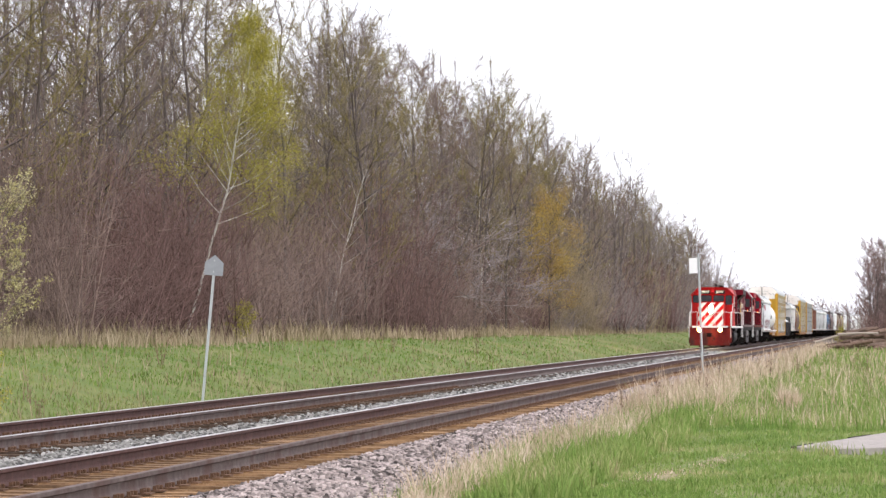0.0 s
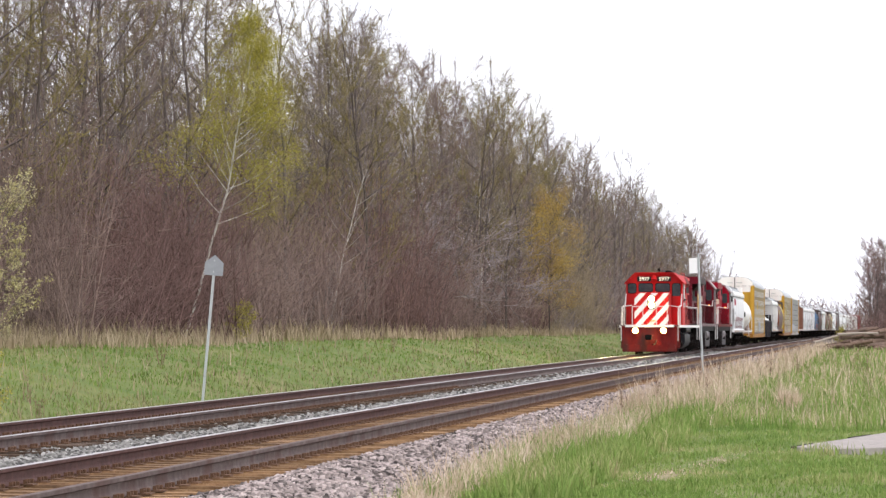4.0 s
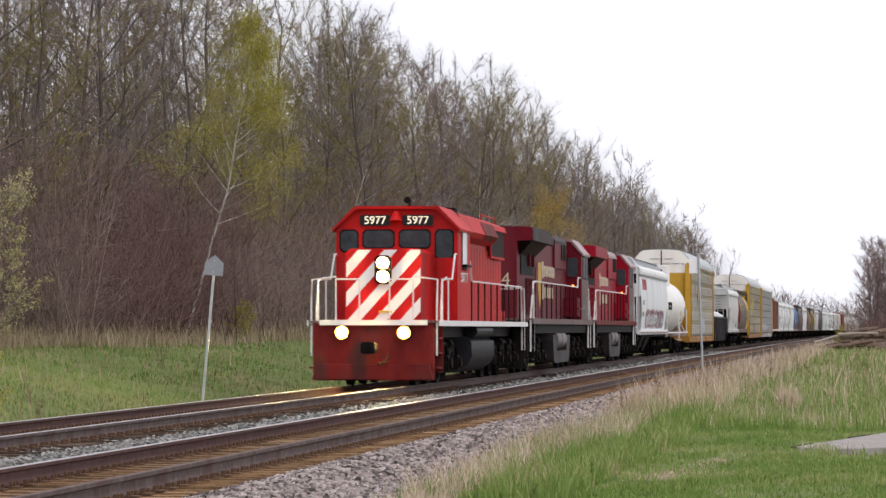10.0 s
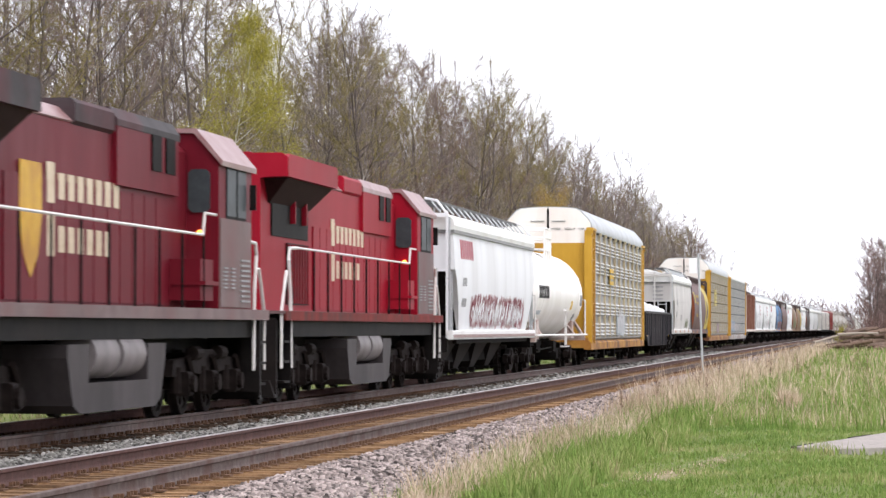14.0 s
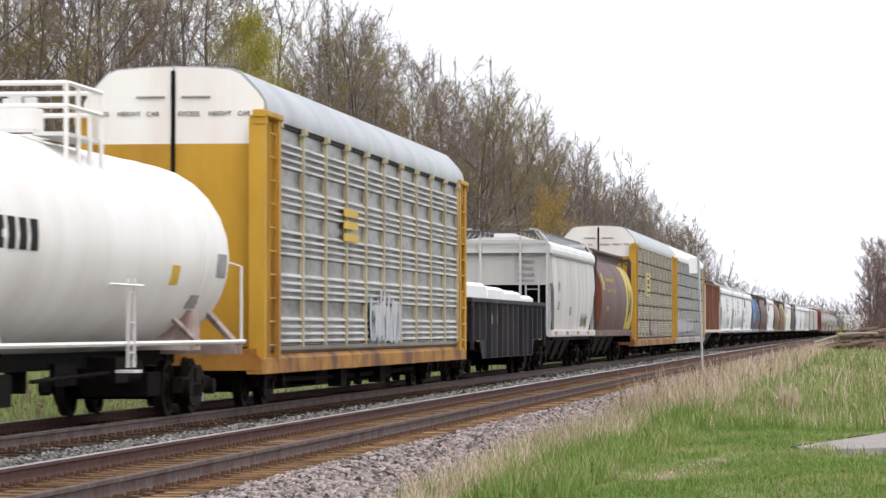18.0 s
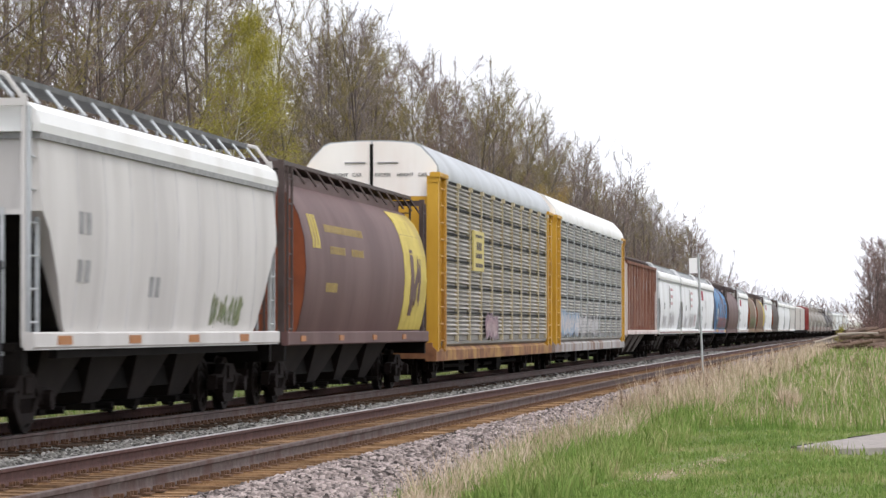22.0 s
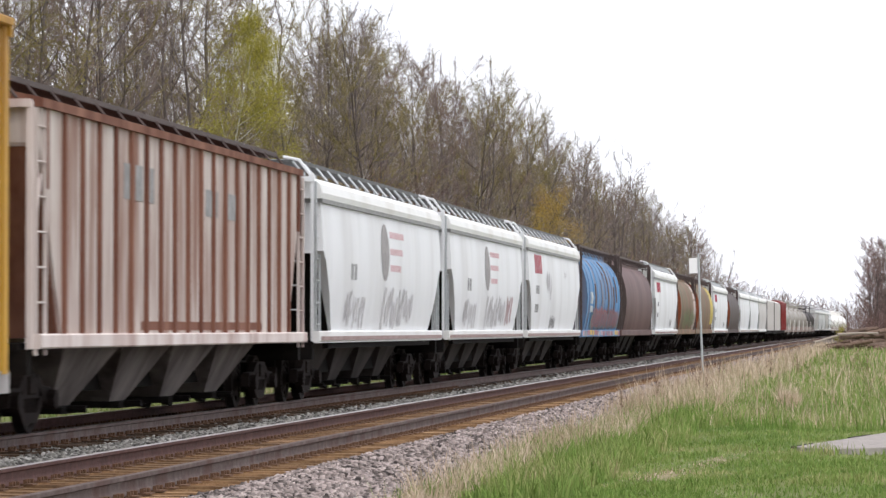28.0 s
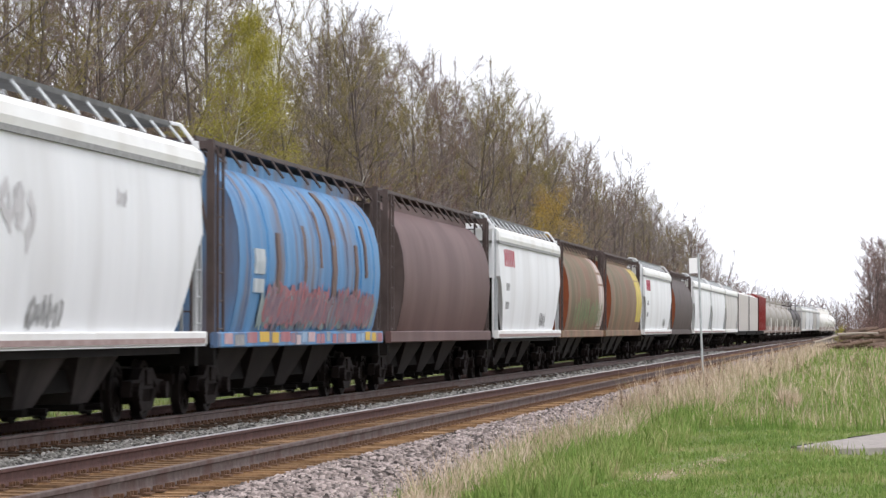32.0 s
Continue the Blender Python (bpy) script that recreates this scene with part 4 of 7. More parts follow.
def roof_walk(car, hl, z, material, x0=0.62, x1=1.05, base=0.3, rail=True):
    """Running boards on brackets along the roof, with cross boards at the ends."""
    walk_board = Build()
    for s in (-1, 1):
        walk_board.box(s * (x0 + x1) / 2, 0, z, x1 - x0, 2 * hl - 0.3, 0.04)
        walk_board.box(s * x1, 0, z + 0.02, 0.035, 2 * hl - 0.3, 0.07)
    for s in (-1, 1):
        walk_board.box(0, s * (hl - 0.35), z - 0.003, 2 * x1, 0.5, 0.04)
    part("running_board", walk_board, P_WALK if material is GALV else material, car)
    b = Build()
    n = int(2 * hl / 1.25)
    for i in range(n + 1):
        y = -hl + 0.2 + (2 * hl - 0.4) * i / n
        for s in (-1, 1):
            b.tube([(s * x1, y, z), (s * (x1 + 0.22), y, z - base)], 0.022, 4)
            b.tube([(s * x0, y, z), (s * x0, y, z - base * 0.8)], 0.02, 4)
            if rail:
                b.box(s * (x0 + x1) / 2, y, z + 0.008, x1 - x0, 0.05, 0.05)
    part("roof_bracket", b, material, car, kind="stuff")


HOP_PROF = smooth_bulge([(1.15, 1.47), (1.5, 1.52), (2.1, 1.585), (2.7, 1.60), (3.2, 1.575), (3.6, 1.54), (4.0, 1.50)])


def covered_hopper(start, end, paint, label, roof_paint=None, sill_paint=None, marks=None, bay_paint=None, group="covered hoppers"):
    """Curved-sided grain hopper: body, roof, sills, end frames, ladders, bays, trucks."""
    ln = end - start
    hl = (ln - 1.25) / 2
    car = thing("covered_hopper", label, "hopper car", group)
    prof, ze = HOP_PROF, 3.78
    key = ("hopper", round(ln, 1), paint.name)

    def body():
        b = Build()
        rings = []
        for y, zb in ((-hl + 0.35, 2.72), (-hl + 0.7, 2.5), (-hl + 1.2, 1.95), (-hl + 1.7, 1.4), (-hl + 1.95, 1.22), (hl - 1.95, 1.22), (hl - 1.7, 1.4), (hl - 1.2, 1.95), (hl - 0.7, 2.5), (hl - 0.35, 2.72)):
            zs = [zb + (ze - zb) * i / 8 for i in range(9)]
            rings.append([(prof(z), y, z) for z in zs] + [(0.7, y, 3.96), (-0.7, y, 3.96)] + [(-prof(z), y, z) for z in zs[::-1]])
        b.loft(rings)
        return b.mesh("body", paint, True)
    part("body", cached(key, body), None, car)
    rp = roof_paint or P_ROOFW
    part("roof", cached(("roof", round(ln, 1), rp.name), lambda: Build().prism([(1.585, 3.66), (1.60, 3.76), (1.56, 3.91), (1.42, 4.02), (0.5, 4.14), (-0.5, 4.14), (-1.42, 4.02), (-1.56, 3.91), (-1.60, 3.76), (-1.585, 3.66)], -hl + 0.2, hl - 0.2).mesh("roof", rp)), None, car)
    # Grey strip that paints the shadow under the roof overhang.
    part("roof_seam", Build().prism([(1.59, 3.58), (1.592, 3.658), (-1.592, 3.658), (-1.59, 3.58)], -hl + 0.3, hl - 0.3), P_DKLET, car)
    n = int(2 * hl / 1.6)
    for i in range(n):
        part("hatch_cover", cached(("hatch", rp.name, round(hl, 1)), lambda: Build().box(0, 0, 4.21, 0.62, (2 * hl - 2) / n * 0.92, 0.14, 0.03).mesh("hatch_cover", rp)), None, car, at=(0, -hl + 1 + (2 * hl - 2) * (i + 0.5) / n, 0))
    roof_walk(car, hl, 4.33, GALV, base=0.26)
    sp = sill_paint or rp
    for s in (-1, 1):
        part("side_sill", Build().box(s * 1.52, 0, 1.18, 0.14, 2 * hl, 0.2, 0.02).box(s * 1.52, 0, 1.075, 0.10, 2 * hl, 0.02), sp, car)
        part("sill_flange", Build().box(s * 1.44, 0, 1.02, 0.10, 2 * hl - 3.0, 0.12), P_UNDER, car)
        if paint is P_WHITE:
            part("sill_stripe", Build().box(s * 1.596, 0, 1.145, 0.008, 2 * hl - 0.3, 0.075), P_SILLDIRT, car, "grimy stripe along the sill")
    for e in (-1, 1):
        y = e * hl
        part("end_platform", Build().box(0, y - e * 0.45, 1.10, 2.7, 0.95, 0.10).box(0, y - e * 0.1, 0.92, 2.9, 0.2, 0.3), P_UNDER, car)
        fr = Build()
        for s in (-1, 1):
            fr.box(s * 1.44, y - e * 0.08, 2.6, 0.055, 0.055, 3.0)
            fr.box(s * 0.62, y - e * 0.08, 3.2, 0.07, 0.07, 1.9)
        fr.box(0, y - e * 0.08, 4.0, 2.95, 0.08, 0.09)
        fr.box(0, y - e * 0.08, 2.70, 2.9, 0.06, 0.06)
        for s in (-1, 1):
            fr.tube([(s * 1.44, y - e * 0.08, 4.02), (s * 1.2, y - e * 0.1, 4.34), (s * 0.9, y - e * 0.12, 4.40)], 0.03, 5)
        part("end_frame", fr, paint, car)
        # The slope sheet's dark paint stands for grime and the shade inside the end.
        part("slope_sheet", Build().slab([(y - e * 0.335, 2.70), (y - e * 0.30, 2.68), (y - e * 1.88, 1.16), (y - e * 1.93, 1.20)], -1.44, 1.44), P_UNDER, car, "grimy slope sheet darkened for shade")
        part("slope_sheet_brace", Build().tube([(-0.6, y - e * 0.2, 1.15), (-0.6, y - e * 0.55, 2.4)], 0.05, 5).tube([(0.6, y - e * 0.2, 1.15), (0.6, y - e * 0.55, 2.4)], 0.05, 5), P_UNDER, car)
        part("ladder", ladder(Build(), 1.5, y - e * 0.28, 1.2, 3.95, 0.40), GALV, car)
        part("ladder", ladder(Build(), -1.5, y - e * 0.28, 1.2, 4.1, 0.40), GALV, car)
        part("ladder", ladder(Build(), 1.0, y, 1.0, 2.75, 0.40, "x"), GALV, car)
        coupler(car, y, e)
        freight_truck(car, e * (hl - 1.7))
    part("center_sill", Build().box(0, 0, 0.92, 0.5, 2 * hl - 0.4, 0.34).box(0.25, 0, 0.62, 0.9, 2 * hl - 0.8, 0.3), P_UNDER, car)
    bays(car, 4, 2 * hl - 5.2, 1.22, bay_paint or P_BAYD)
    if marks:
        marks(car, prof, hl)
    return finish(car, start, end)


CYL_PROF = smooth_bulge([(1.1, 1.40), (1.4, 1.50), (1.9, 1.60), (2.4, 1.635), (2.9, 1.60), (3.3, 1.50), (3.6, 1.36), (3.85, 1.12), (4.0, 0.75)])


def cylinder_hopper(start, end, paint, label, end_paint=None, marks=None, ribs=0, board=None, sill_paint=None, group="round-sided hoppers"):
    """Round-sided grain hopper with recessed round ends and a long roof walk."""
    ln = end - start
    hl = (ln - 1.15) / 2
    car = thing("round_hopper", label, "hopper car", group)
    prof = CYL_PROF

    def body():
        zs = [1.15, 1.4, 1.65, 1.9, 2.15, 2.4, 2.65, 2.9, 3.1, 3.3, 3.5, 3.7, 3.85, 3.95, 4.0]
        rings = []
        for y in (-hl + 1.15, -hl + 4, hl - 4, hl - 1.15):
            rings.append([(prof(z), y, z) for z in zs] + [(-prof(z), y, z) for z in zs[::-1]])
        return Build().loft(rings, cap=False).mesh("body", paint, True)

    def end_sheet():
        zs = [1.15, 1.4, 1.65, 1.9, 2.15, 2.4, 2.65, 2.9, 3.1, 3.3, 3.5, 3.7, 3.85, 3.95, 4.0]
        out = [(prof(z) - 0.012, 0, z) for z in zs] + [(-prof(z) + 0.012, 0, z) for z in zs[::-1]]
        mid = [(x * 0.6, 0.25, 2.6 + (z - 2.6) * 0.6) for x, _, z in out]
        return Build().loft([out, mid]).mesh("end_sheet", end_paint or P_REDEND, True)
    part("body", cached(("cyl", round(ln, 1), paint.name), body), None, car)
    es = cached(("cylend", (end_paint or P_REDEND).name), end_sheet)
    for e in (-1, 1):
        part("end_sheet", es, None, car, at=pose(0, e * (hl - 1.16), 0, 0, 0, 0 if e < 0 else 180))
    bp = board or P_DARKBR
    part("roof_rib", Build().box(0.98, 0, 3.99, 0.05, 2 * hl - 2.3, 0.22).box(-0.98, 0, 3.99, 0.05, 2 * hl - 2.3, 0.22), paint, car)
    roof_walk(car, hl, 4.22, bp, 0.35, 1.12, 0.32, rail=False)
    for s in (-1, 1):
        part("side_sill", Build().box(s * 1.46, 0, 1.15, 0.12, 2 * hl, 0.24, 0.02), sill_paint or paint, car)
        for e in (-1, 1):
            posts = Build()
            posts.box(s * 1.38, e * (hl - 0.12), 2.65, 0.11, 0.11, 3.1)
            posts.box(s * 1.02, e * (hl - 0.12), 4.12, 0.75, 0.1, 0.12)
            posts.tube([(s * 1.38, e * (hl - 0.12), 2.5), (s * 1.0, e * (hl - 1.1), 3.5)], 0.03, 5)
            part("end_post", posts, bp, car)
    for e in (-1, 1):
        y = e * hl
        part("end_platform", Build().box(0, y - e * 0.55, 1.12, 2.7, 1.1, 0.08).box(0, y - e * 0.1, 0.92, 2.9, 0.2, 0.3), P_UNDER, car)
        for s in (-1, 1):
            part("ladder", ladder(Build(), s * 1.47, y - e * 0.42, 1.1, 4.1, 0.42), bp, car)
        part("ladder", ladder(Build(), 0.9, y - e * 0.02, 1.0, 4.1, 0.4, "x"), bp, car)
        coupler(car, y, e)
        freight_truck(car, e * (hl - 1.75))
    part("center_sill", Build().box(0, 0, 0.92, 0.5, 2 * hl - 0.4, 0.34).box(0.25, 0, 0.62, 0.9, 2 * hl - 0.8, 0.3), P_UNDER, car)
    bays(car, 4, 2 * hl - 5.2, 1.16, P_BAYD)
    if ribs:
        zs = [1.3, 1.7, 2.1, 2.5, 2.9, 3.2, 3.5, 3.75]
        for i in range(ribs):
            y = -hl + 2.0 + (2 * hl - 4.0) * i / (ribs - 1)
            for s in (-1, 1):
                b = Build()
                b.loft([[(s * (prof(z) - 0.01), y - 0.07, z), (s * (prof(z) + 0.03), y - 0.03, z), (s * (prof(z) + 0.03), y + 0.03, z), (s * (prof(z) - 0.01), y + 0.07, z)] for z in zs])
                part("rib", b, paint, car)
    if marks:
        marks(car, prof, hl)
    return finish(car, start, end)


def auto_rack(start, end, label, panel=None, slots=False, marks=None, post_paint=None, sill_paint=None, roof_paint=None):
    """Tall enclosed rack car: sill, posts, corrugated side panels, curved roof, end doors."""
    ln = end - start
    hl = (ln - 1.1) / 2
    car = thing("autorack_car", label, "rail car", "autorack cars")
    y_rack = hl - 1.6
    panel, post_paint, sp, rp = panel or P_PANEL, post_paint or P_POST, sill_paint or P_SILL, roof_paint or P_RACKROOF
    for s in (-1, 1):
        part("side_sill", cached(("racksill", s, round(ln, 1), sp.name), lambda: Build().prism([(s * 1.30, 0.58), (s * 1.55, 0.58), (s * 1.55, 0.82), (s * 1.47, 0.90), (s * 1.30, 0.90)], -hl, hl).mesh("side_sill", sp)), None, car)
    part("deck", Build().box(0, 0, 0.97, 2.6, 2 * hl - 0.2, 0.10).box(0, 0, 0.8, 0.6, 2 * hl - 0.2, 0.35).box(0, 0, 0.42, 0.8, 2 * hl - 9.6, 0.44), P_UNDER, car)
    for s in (-1, 1):
        # Thin black strip drawn as the shade below the rack's roof edge.
        part("roof_gap", Build().box(s * 1.505, 0, 4.745, 0.02, 2 * y_rack, 0.075), P_BLACK, car, "black strip for the shade under the roof edge")
        part("skirt", cached(("skirt", s, round(ln, 1), panel.name), lambda: Build().prism([(s * 1.40, 0.902), (s * 1.47, 0.905), (s * 1.53, 0.96), (s * 1.53, 1.03), (s * 1.40, 1.03)], -hl + 0.6, hl - 0.6).mesh("skirt", P_PANELB)), None, car)
    for e in (-1, 1):
        part("brake_gear", Build().box(0.7, e * 4.2, 0.42, 0.5, 1.3, 0.3).box(1.0, e * 2.6, 0.40, 0.25, 0.7, 0.4).tube([(0.95, e * 0.4, 0.38), (0.95, e * 8.5, 0.42)], 0.05, 5), P_UNDER, car)
    np_ = 11
    y_in = hl - 1.62
    step = 2 * y_in / (np_ - 1)

    def post():
        return Build().box(0.01, 0, 2.86, 0.09, 0.10, 3.72, 0.012).box(0.03, 0, 4.73, 0.15, 0.20, 0.12, 0.02).mesh("post", post_paint)

    def corr():
        b = Build()
        z, pts = 1.04, []
        n = 36 if slots else 30
        p = (4.74 - 1.04) / n
        for i in range(n):
            deep = 0.0
            if slots:
                pts += [(0.0, z), (0.0, z + p * 0.12), (0.03, z + p * 0.34), (0.03, z + p * 0.52)] if i % 6 else [(0.0, z), (0.0, z + p * 0.5)]
            elif i % 6 in (4, 5):
                pts += [(0.0, z), (0.0, z + p * 0.9)]
            else:
                pts += [(0.0 - deep, z), (0.0 - deep, z + p * 0.18), (0.055, z + p * 0.36), (0.055, z + p * 0.48)]
            z += p
        pts.append((0, z))
        back = [(x - 0.04, q) for x, q in pts][::-1]
        b.prism(pts + back, -step / 2 + 0.03, step / 2 - 0.03)
        return b.mesh("side_panel", panel)

    # Separate pale strip for the sky-lit top of each corrugation.
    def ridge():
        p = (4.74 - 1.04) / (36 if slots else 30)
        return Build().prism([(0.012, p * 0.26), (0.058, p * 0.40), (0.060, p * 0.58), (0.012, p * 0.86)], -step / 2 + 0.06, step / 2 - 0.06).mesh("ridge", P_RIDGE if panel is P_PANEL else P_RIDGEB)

    def slot():
        b = Build()
        for i in range(6, 36, 6):
            b.box(0.028, 0, 1.04 + (4.74 - 1.04) / 36 * (i + 0.45), 0.064, step - 0.12, 0.046)
        return b.mesh("vent_slot", P_BLACK)
    pm, cm = cached(("rackpost", post_paint.name), post), cached(("rackpanel", panel.name, slots, round(step, 2)), corr)
    for s in (-1, 1):
        for i in range(np_):
            part("post", pm, None, car, at=pose(s * 1.50, -y_in + i * step, 0, 0, 0, 0 if s > 0 else 180))
        for i in range(np_ - 1):
            m = pose(s * 1.475, -y_in + (i + 0.5) * step, 0, 0, 0, 0 if s > 0 else 180)
            pn = part("side_panel", cm, None, car, at=m)
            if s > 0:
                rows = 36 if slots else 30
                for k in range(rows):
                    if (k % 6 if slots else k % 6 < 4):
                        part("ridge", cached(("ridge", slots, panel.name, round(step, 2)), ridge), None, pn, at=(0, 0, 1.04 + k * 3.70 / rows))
            if slots and s > 0:
                part("vent_slot", cached(("slot", round(step, 2)), slot), None, pn)
    roof_sec = [(1.54, 4.78), (1.56, 4.88), (1.52, 5.06), (1.42, 5.22), (1.14, 5.52), (0.98, 5.59), (0.5, 5.63), (0.0, 5.64)]
    roof_sec = roof_sec + [(-x, z) for x, z in roof_sec[-2::-1]]
    part("roof", cached(("rackroof", round(ln, 1), rp.name), lambda: Build().prism(roof_sec, -hl + 0.5, hl - 0.5).mesh("roof", rp, True)), None, car)
    top = [(1.50, 4.35), (1.50, 5.04), (1.39, 5.20), (1.11, 5.49), (0.95, 5.56), (0.5, 5.60), (0.02, 5.61)]
    for e in (-1, 1):
        y = e * (hl - 0.42)
        for s in (-1, 1):
            dr = part("end_door", Build().box(s * 0.755, y, 2.66, 1.44, 0.06, 3.38), P_YELLOW, car)
            cap = [(s * x, z) for x, z in top] + [(s * 0.02, 4.35)]
            part("door_top", Build().prism(cap, y - 0.03, y + 0.03), P_DOORTOP, dr, "white upper door panel")
            part("hinge", Build().disc(s * 1.47, y + e * 0.05, 2.0, 0.04, 0.5, "z", 8).disc(s * 1.47, y + e * 0.05, 3.6, 0.04, 0.5, "z", 8), P_YELLOW, dr)
            part("end_post", Build().box(s * 1.44, e * (hl - 0.18), 2.80, 0.26, 0.10, 4.0, 0.01).box(s * 1.545, e * (hl - 0.25), 2.80, 0.05, 0.20, 4.0), P_YELLOW, car)
            part("end_post", Build().box(s * 1.53, e * (hl - 1.47), 2.80, 0.11, 0.22, 4.0, 0.01), P_YELLOW, car)
            part("end_bracket", Build().box(s * 1.50, e * (hl - 0.85), 4.83, 0.24, 1.55, 0.11, 0.02).box(s * 1.50, e * (hl - 0.16), 4.72, 0.22, 0.10, 0.12), P_YELLOW, car)
            part("end_panel", Build().box(s * 1.455, e * (hl - 0.93), 2.80, 0.05, 1.0, 3.9), P_YELLOW, car, "yellow sheet behind the ladder")
            part("ladder", ladder(Build(), s * 1.56, e * (hl - 0.85), 0.85, 4.72, 0.62, r=0.024), P_YELLOW, car)
            for word, q in (("EXCESS", -0.50), ("HEIGHT", 0.02), ("CAR", 0.42)):
                part("lettering", cached(("word", word), lambda: text_mesh(word, 0.11, P_WORDS)), None, dr, "dark lettering", at=pose(s * 0.76 - e * q, y + e * 0.038, 4.84, 90, 0, 0 if e < 0 else 180), kind="stuff")
            part("door_bar", Build().tube([(s * 0.14, y + e * 0.05, 5.12), (s * 0.62, y + e * 0.05, 5.12)], 0.018, 5), P_DKLET, dr)
        part("door_gap", Build().box(0, y + e * 0.02, 3.28, 0.07, 0.07, 4.54), P_BLACK, car)
        part("end_sill", Build().box(0, e * (hl - 0.1), 0.82, 2.9, 0.22, 0.36), sp, car)
        coupler(car, e * hl, e)
        freight_truck(car, e * (hl - 3.3))
    if marks:
        marks(car, lambda z: 1.52, hl)
    return finish(car, start, end)


def gondola(start, end, label):
    ln = end - start
    hl = (ln - 1.2) / 2
    car = thing("gondola_car", label, "gondola car")
    for s in (-1, 1):
        part("side_wall", Build().slab([(-hl, 1.4), (-hl, 2.04), (hl, 2.04), (hl, 1.4), (hl - 0.1, 1.0), (hl - 2.6, 1.0), (hl - 3.2, 0.55), (-hl + 3.2, 0.55), (-hl + 2.6, 1.0), (-hl + 0.1, 1.0)], s * 1.40, s * 1.44), P_GON, car)
        part("top_chord", Build().box(s * 1.45, 0, 2.04, 0.18, 2 * hl, 0.12, 0.02), P_GON, car)
        n = 15
        for i in range(n):
            y = -hl + 0.25 + (2 * hl - 0.5) * i / (n - 1)
            low = 1.02 if abs(y) > hl - 2.9 else 0.57
            part("rib", Build().loft([[(s * 1.44, y - 0.14, low), (s * 1.56, y - 0.07, low), (s * 1.56, y + 0.07, low), (s * 1.44, y + 0.14, low)], [(s * 1.44, y - 0.14, 1.98), (s * 1.56, y - 0.07, 1.98), (s * 1.56, y + 0.07, 1.98), (s * 1.44, y + 0.14, 1.98)]]), P_GON, car)
            if i % 3 == 1:
                part("reflector", Build().box(s * 1.455, y + 0.5, 1.05, 0.03, 0.30, 0.12), P_BADGE, car)
    part("floor", Build().box(0, 0, 1.1, 2.8, 2 * hl, 0.1).box(0, 0, 0.85, 0.5, 2 * hl, 0.4), P_UNDER, car)
    letters(car, lambda z: 1.445, -hl + 4.9, 1.45, 3, 0.4, 0.24, P_DKLET, gap=1.6)
    for e in (-1, 1):
        part("end_wall", Build().box(0, e * (hl - 0.05), 1.5, 2.8, 0.08, 1.05).box(0, e * (hl + 0.01), 1.9, 2.8, 0.10, 0.14).box(0, e * (hl + 0.01), 1.4, 2.8, 0.10, 0.14), P_GON, car)
        part("ladder", ladder(ladder(Build(), 1.52, e * (hl - 0.3), 0.8, 2.0, 0.42), -1.52, e * (hl - 0.3), 0.8, 2.0, 0.42), P_GON, car)
        coupler(car, e * hl, e)
        freight_truck(car, e * (hl - 1.9))
    rng = random.Random(3)
    y = -hl + 0.35
    for w, h in ((5.4, 0.52), (4.6, 0.46), (4.2, 0.40), (3.2, 0.30)):
        w = min(w, hl - 0.3 - y)
        b = Build()
        rings = []
        steps = [y, y + 0.03, y + 0.12] + [y + 0.12 + (w - 0.3) * k / 9 for k in range(1, 9)] + [y + w - 0.18, y + w - 0.09, y + w - 0.06]
        for k, q in enumerate(steps):
            d = rng.uniform(-.025, .025)
            c = (0.86, 0.95, 1.0)[min(k, len(steps) - 1 - k, 2)]
            top = 2.0 + h * c
            rings.append([(1.24 * c, q, 1.2), (1.27 * c, q, 2.0), (1.26 * c + d, q, top - 0.10), (1.16 * c, q, top - 0.02 + d), (0.4, q, top + 0.02 - d), (-0.4, q, top + 0.02 + d), (-1.16 * c, q, top - 0.02), (-1.26 * c, q, top - 0.10), (-1.24 * c, q, 1.2)])
        b.loft(rings)
        part("wrapped_load", b, P_LOAD, car, "white wrapped load", smooth=True)
        y += w
    return finish(car, start, end)


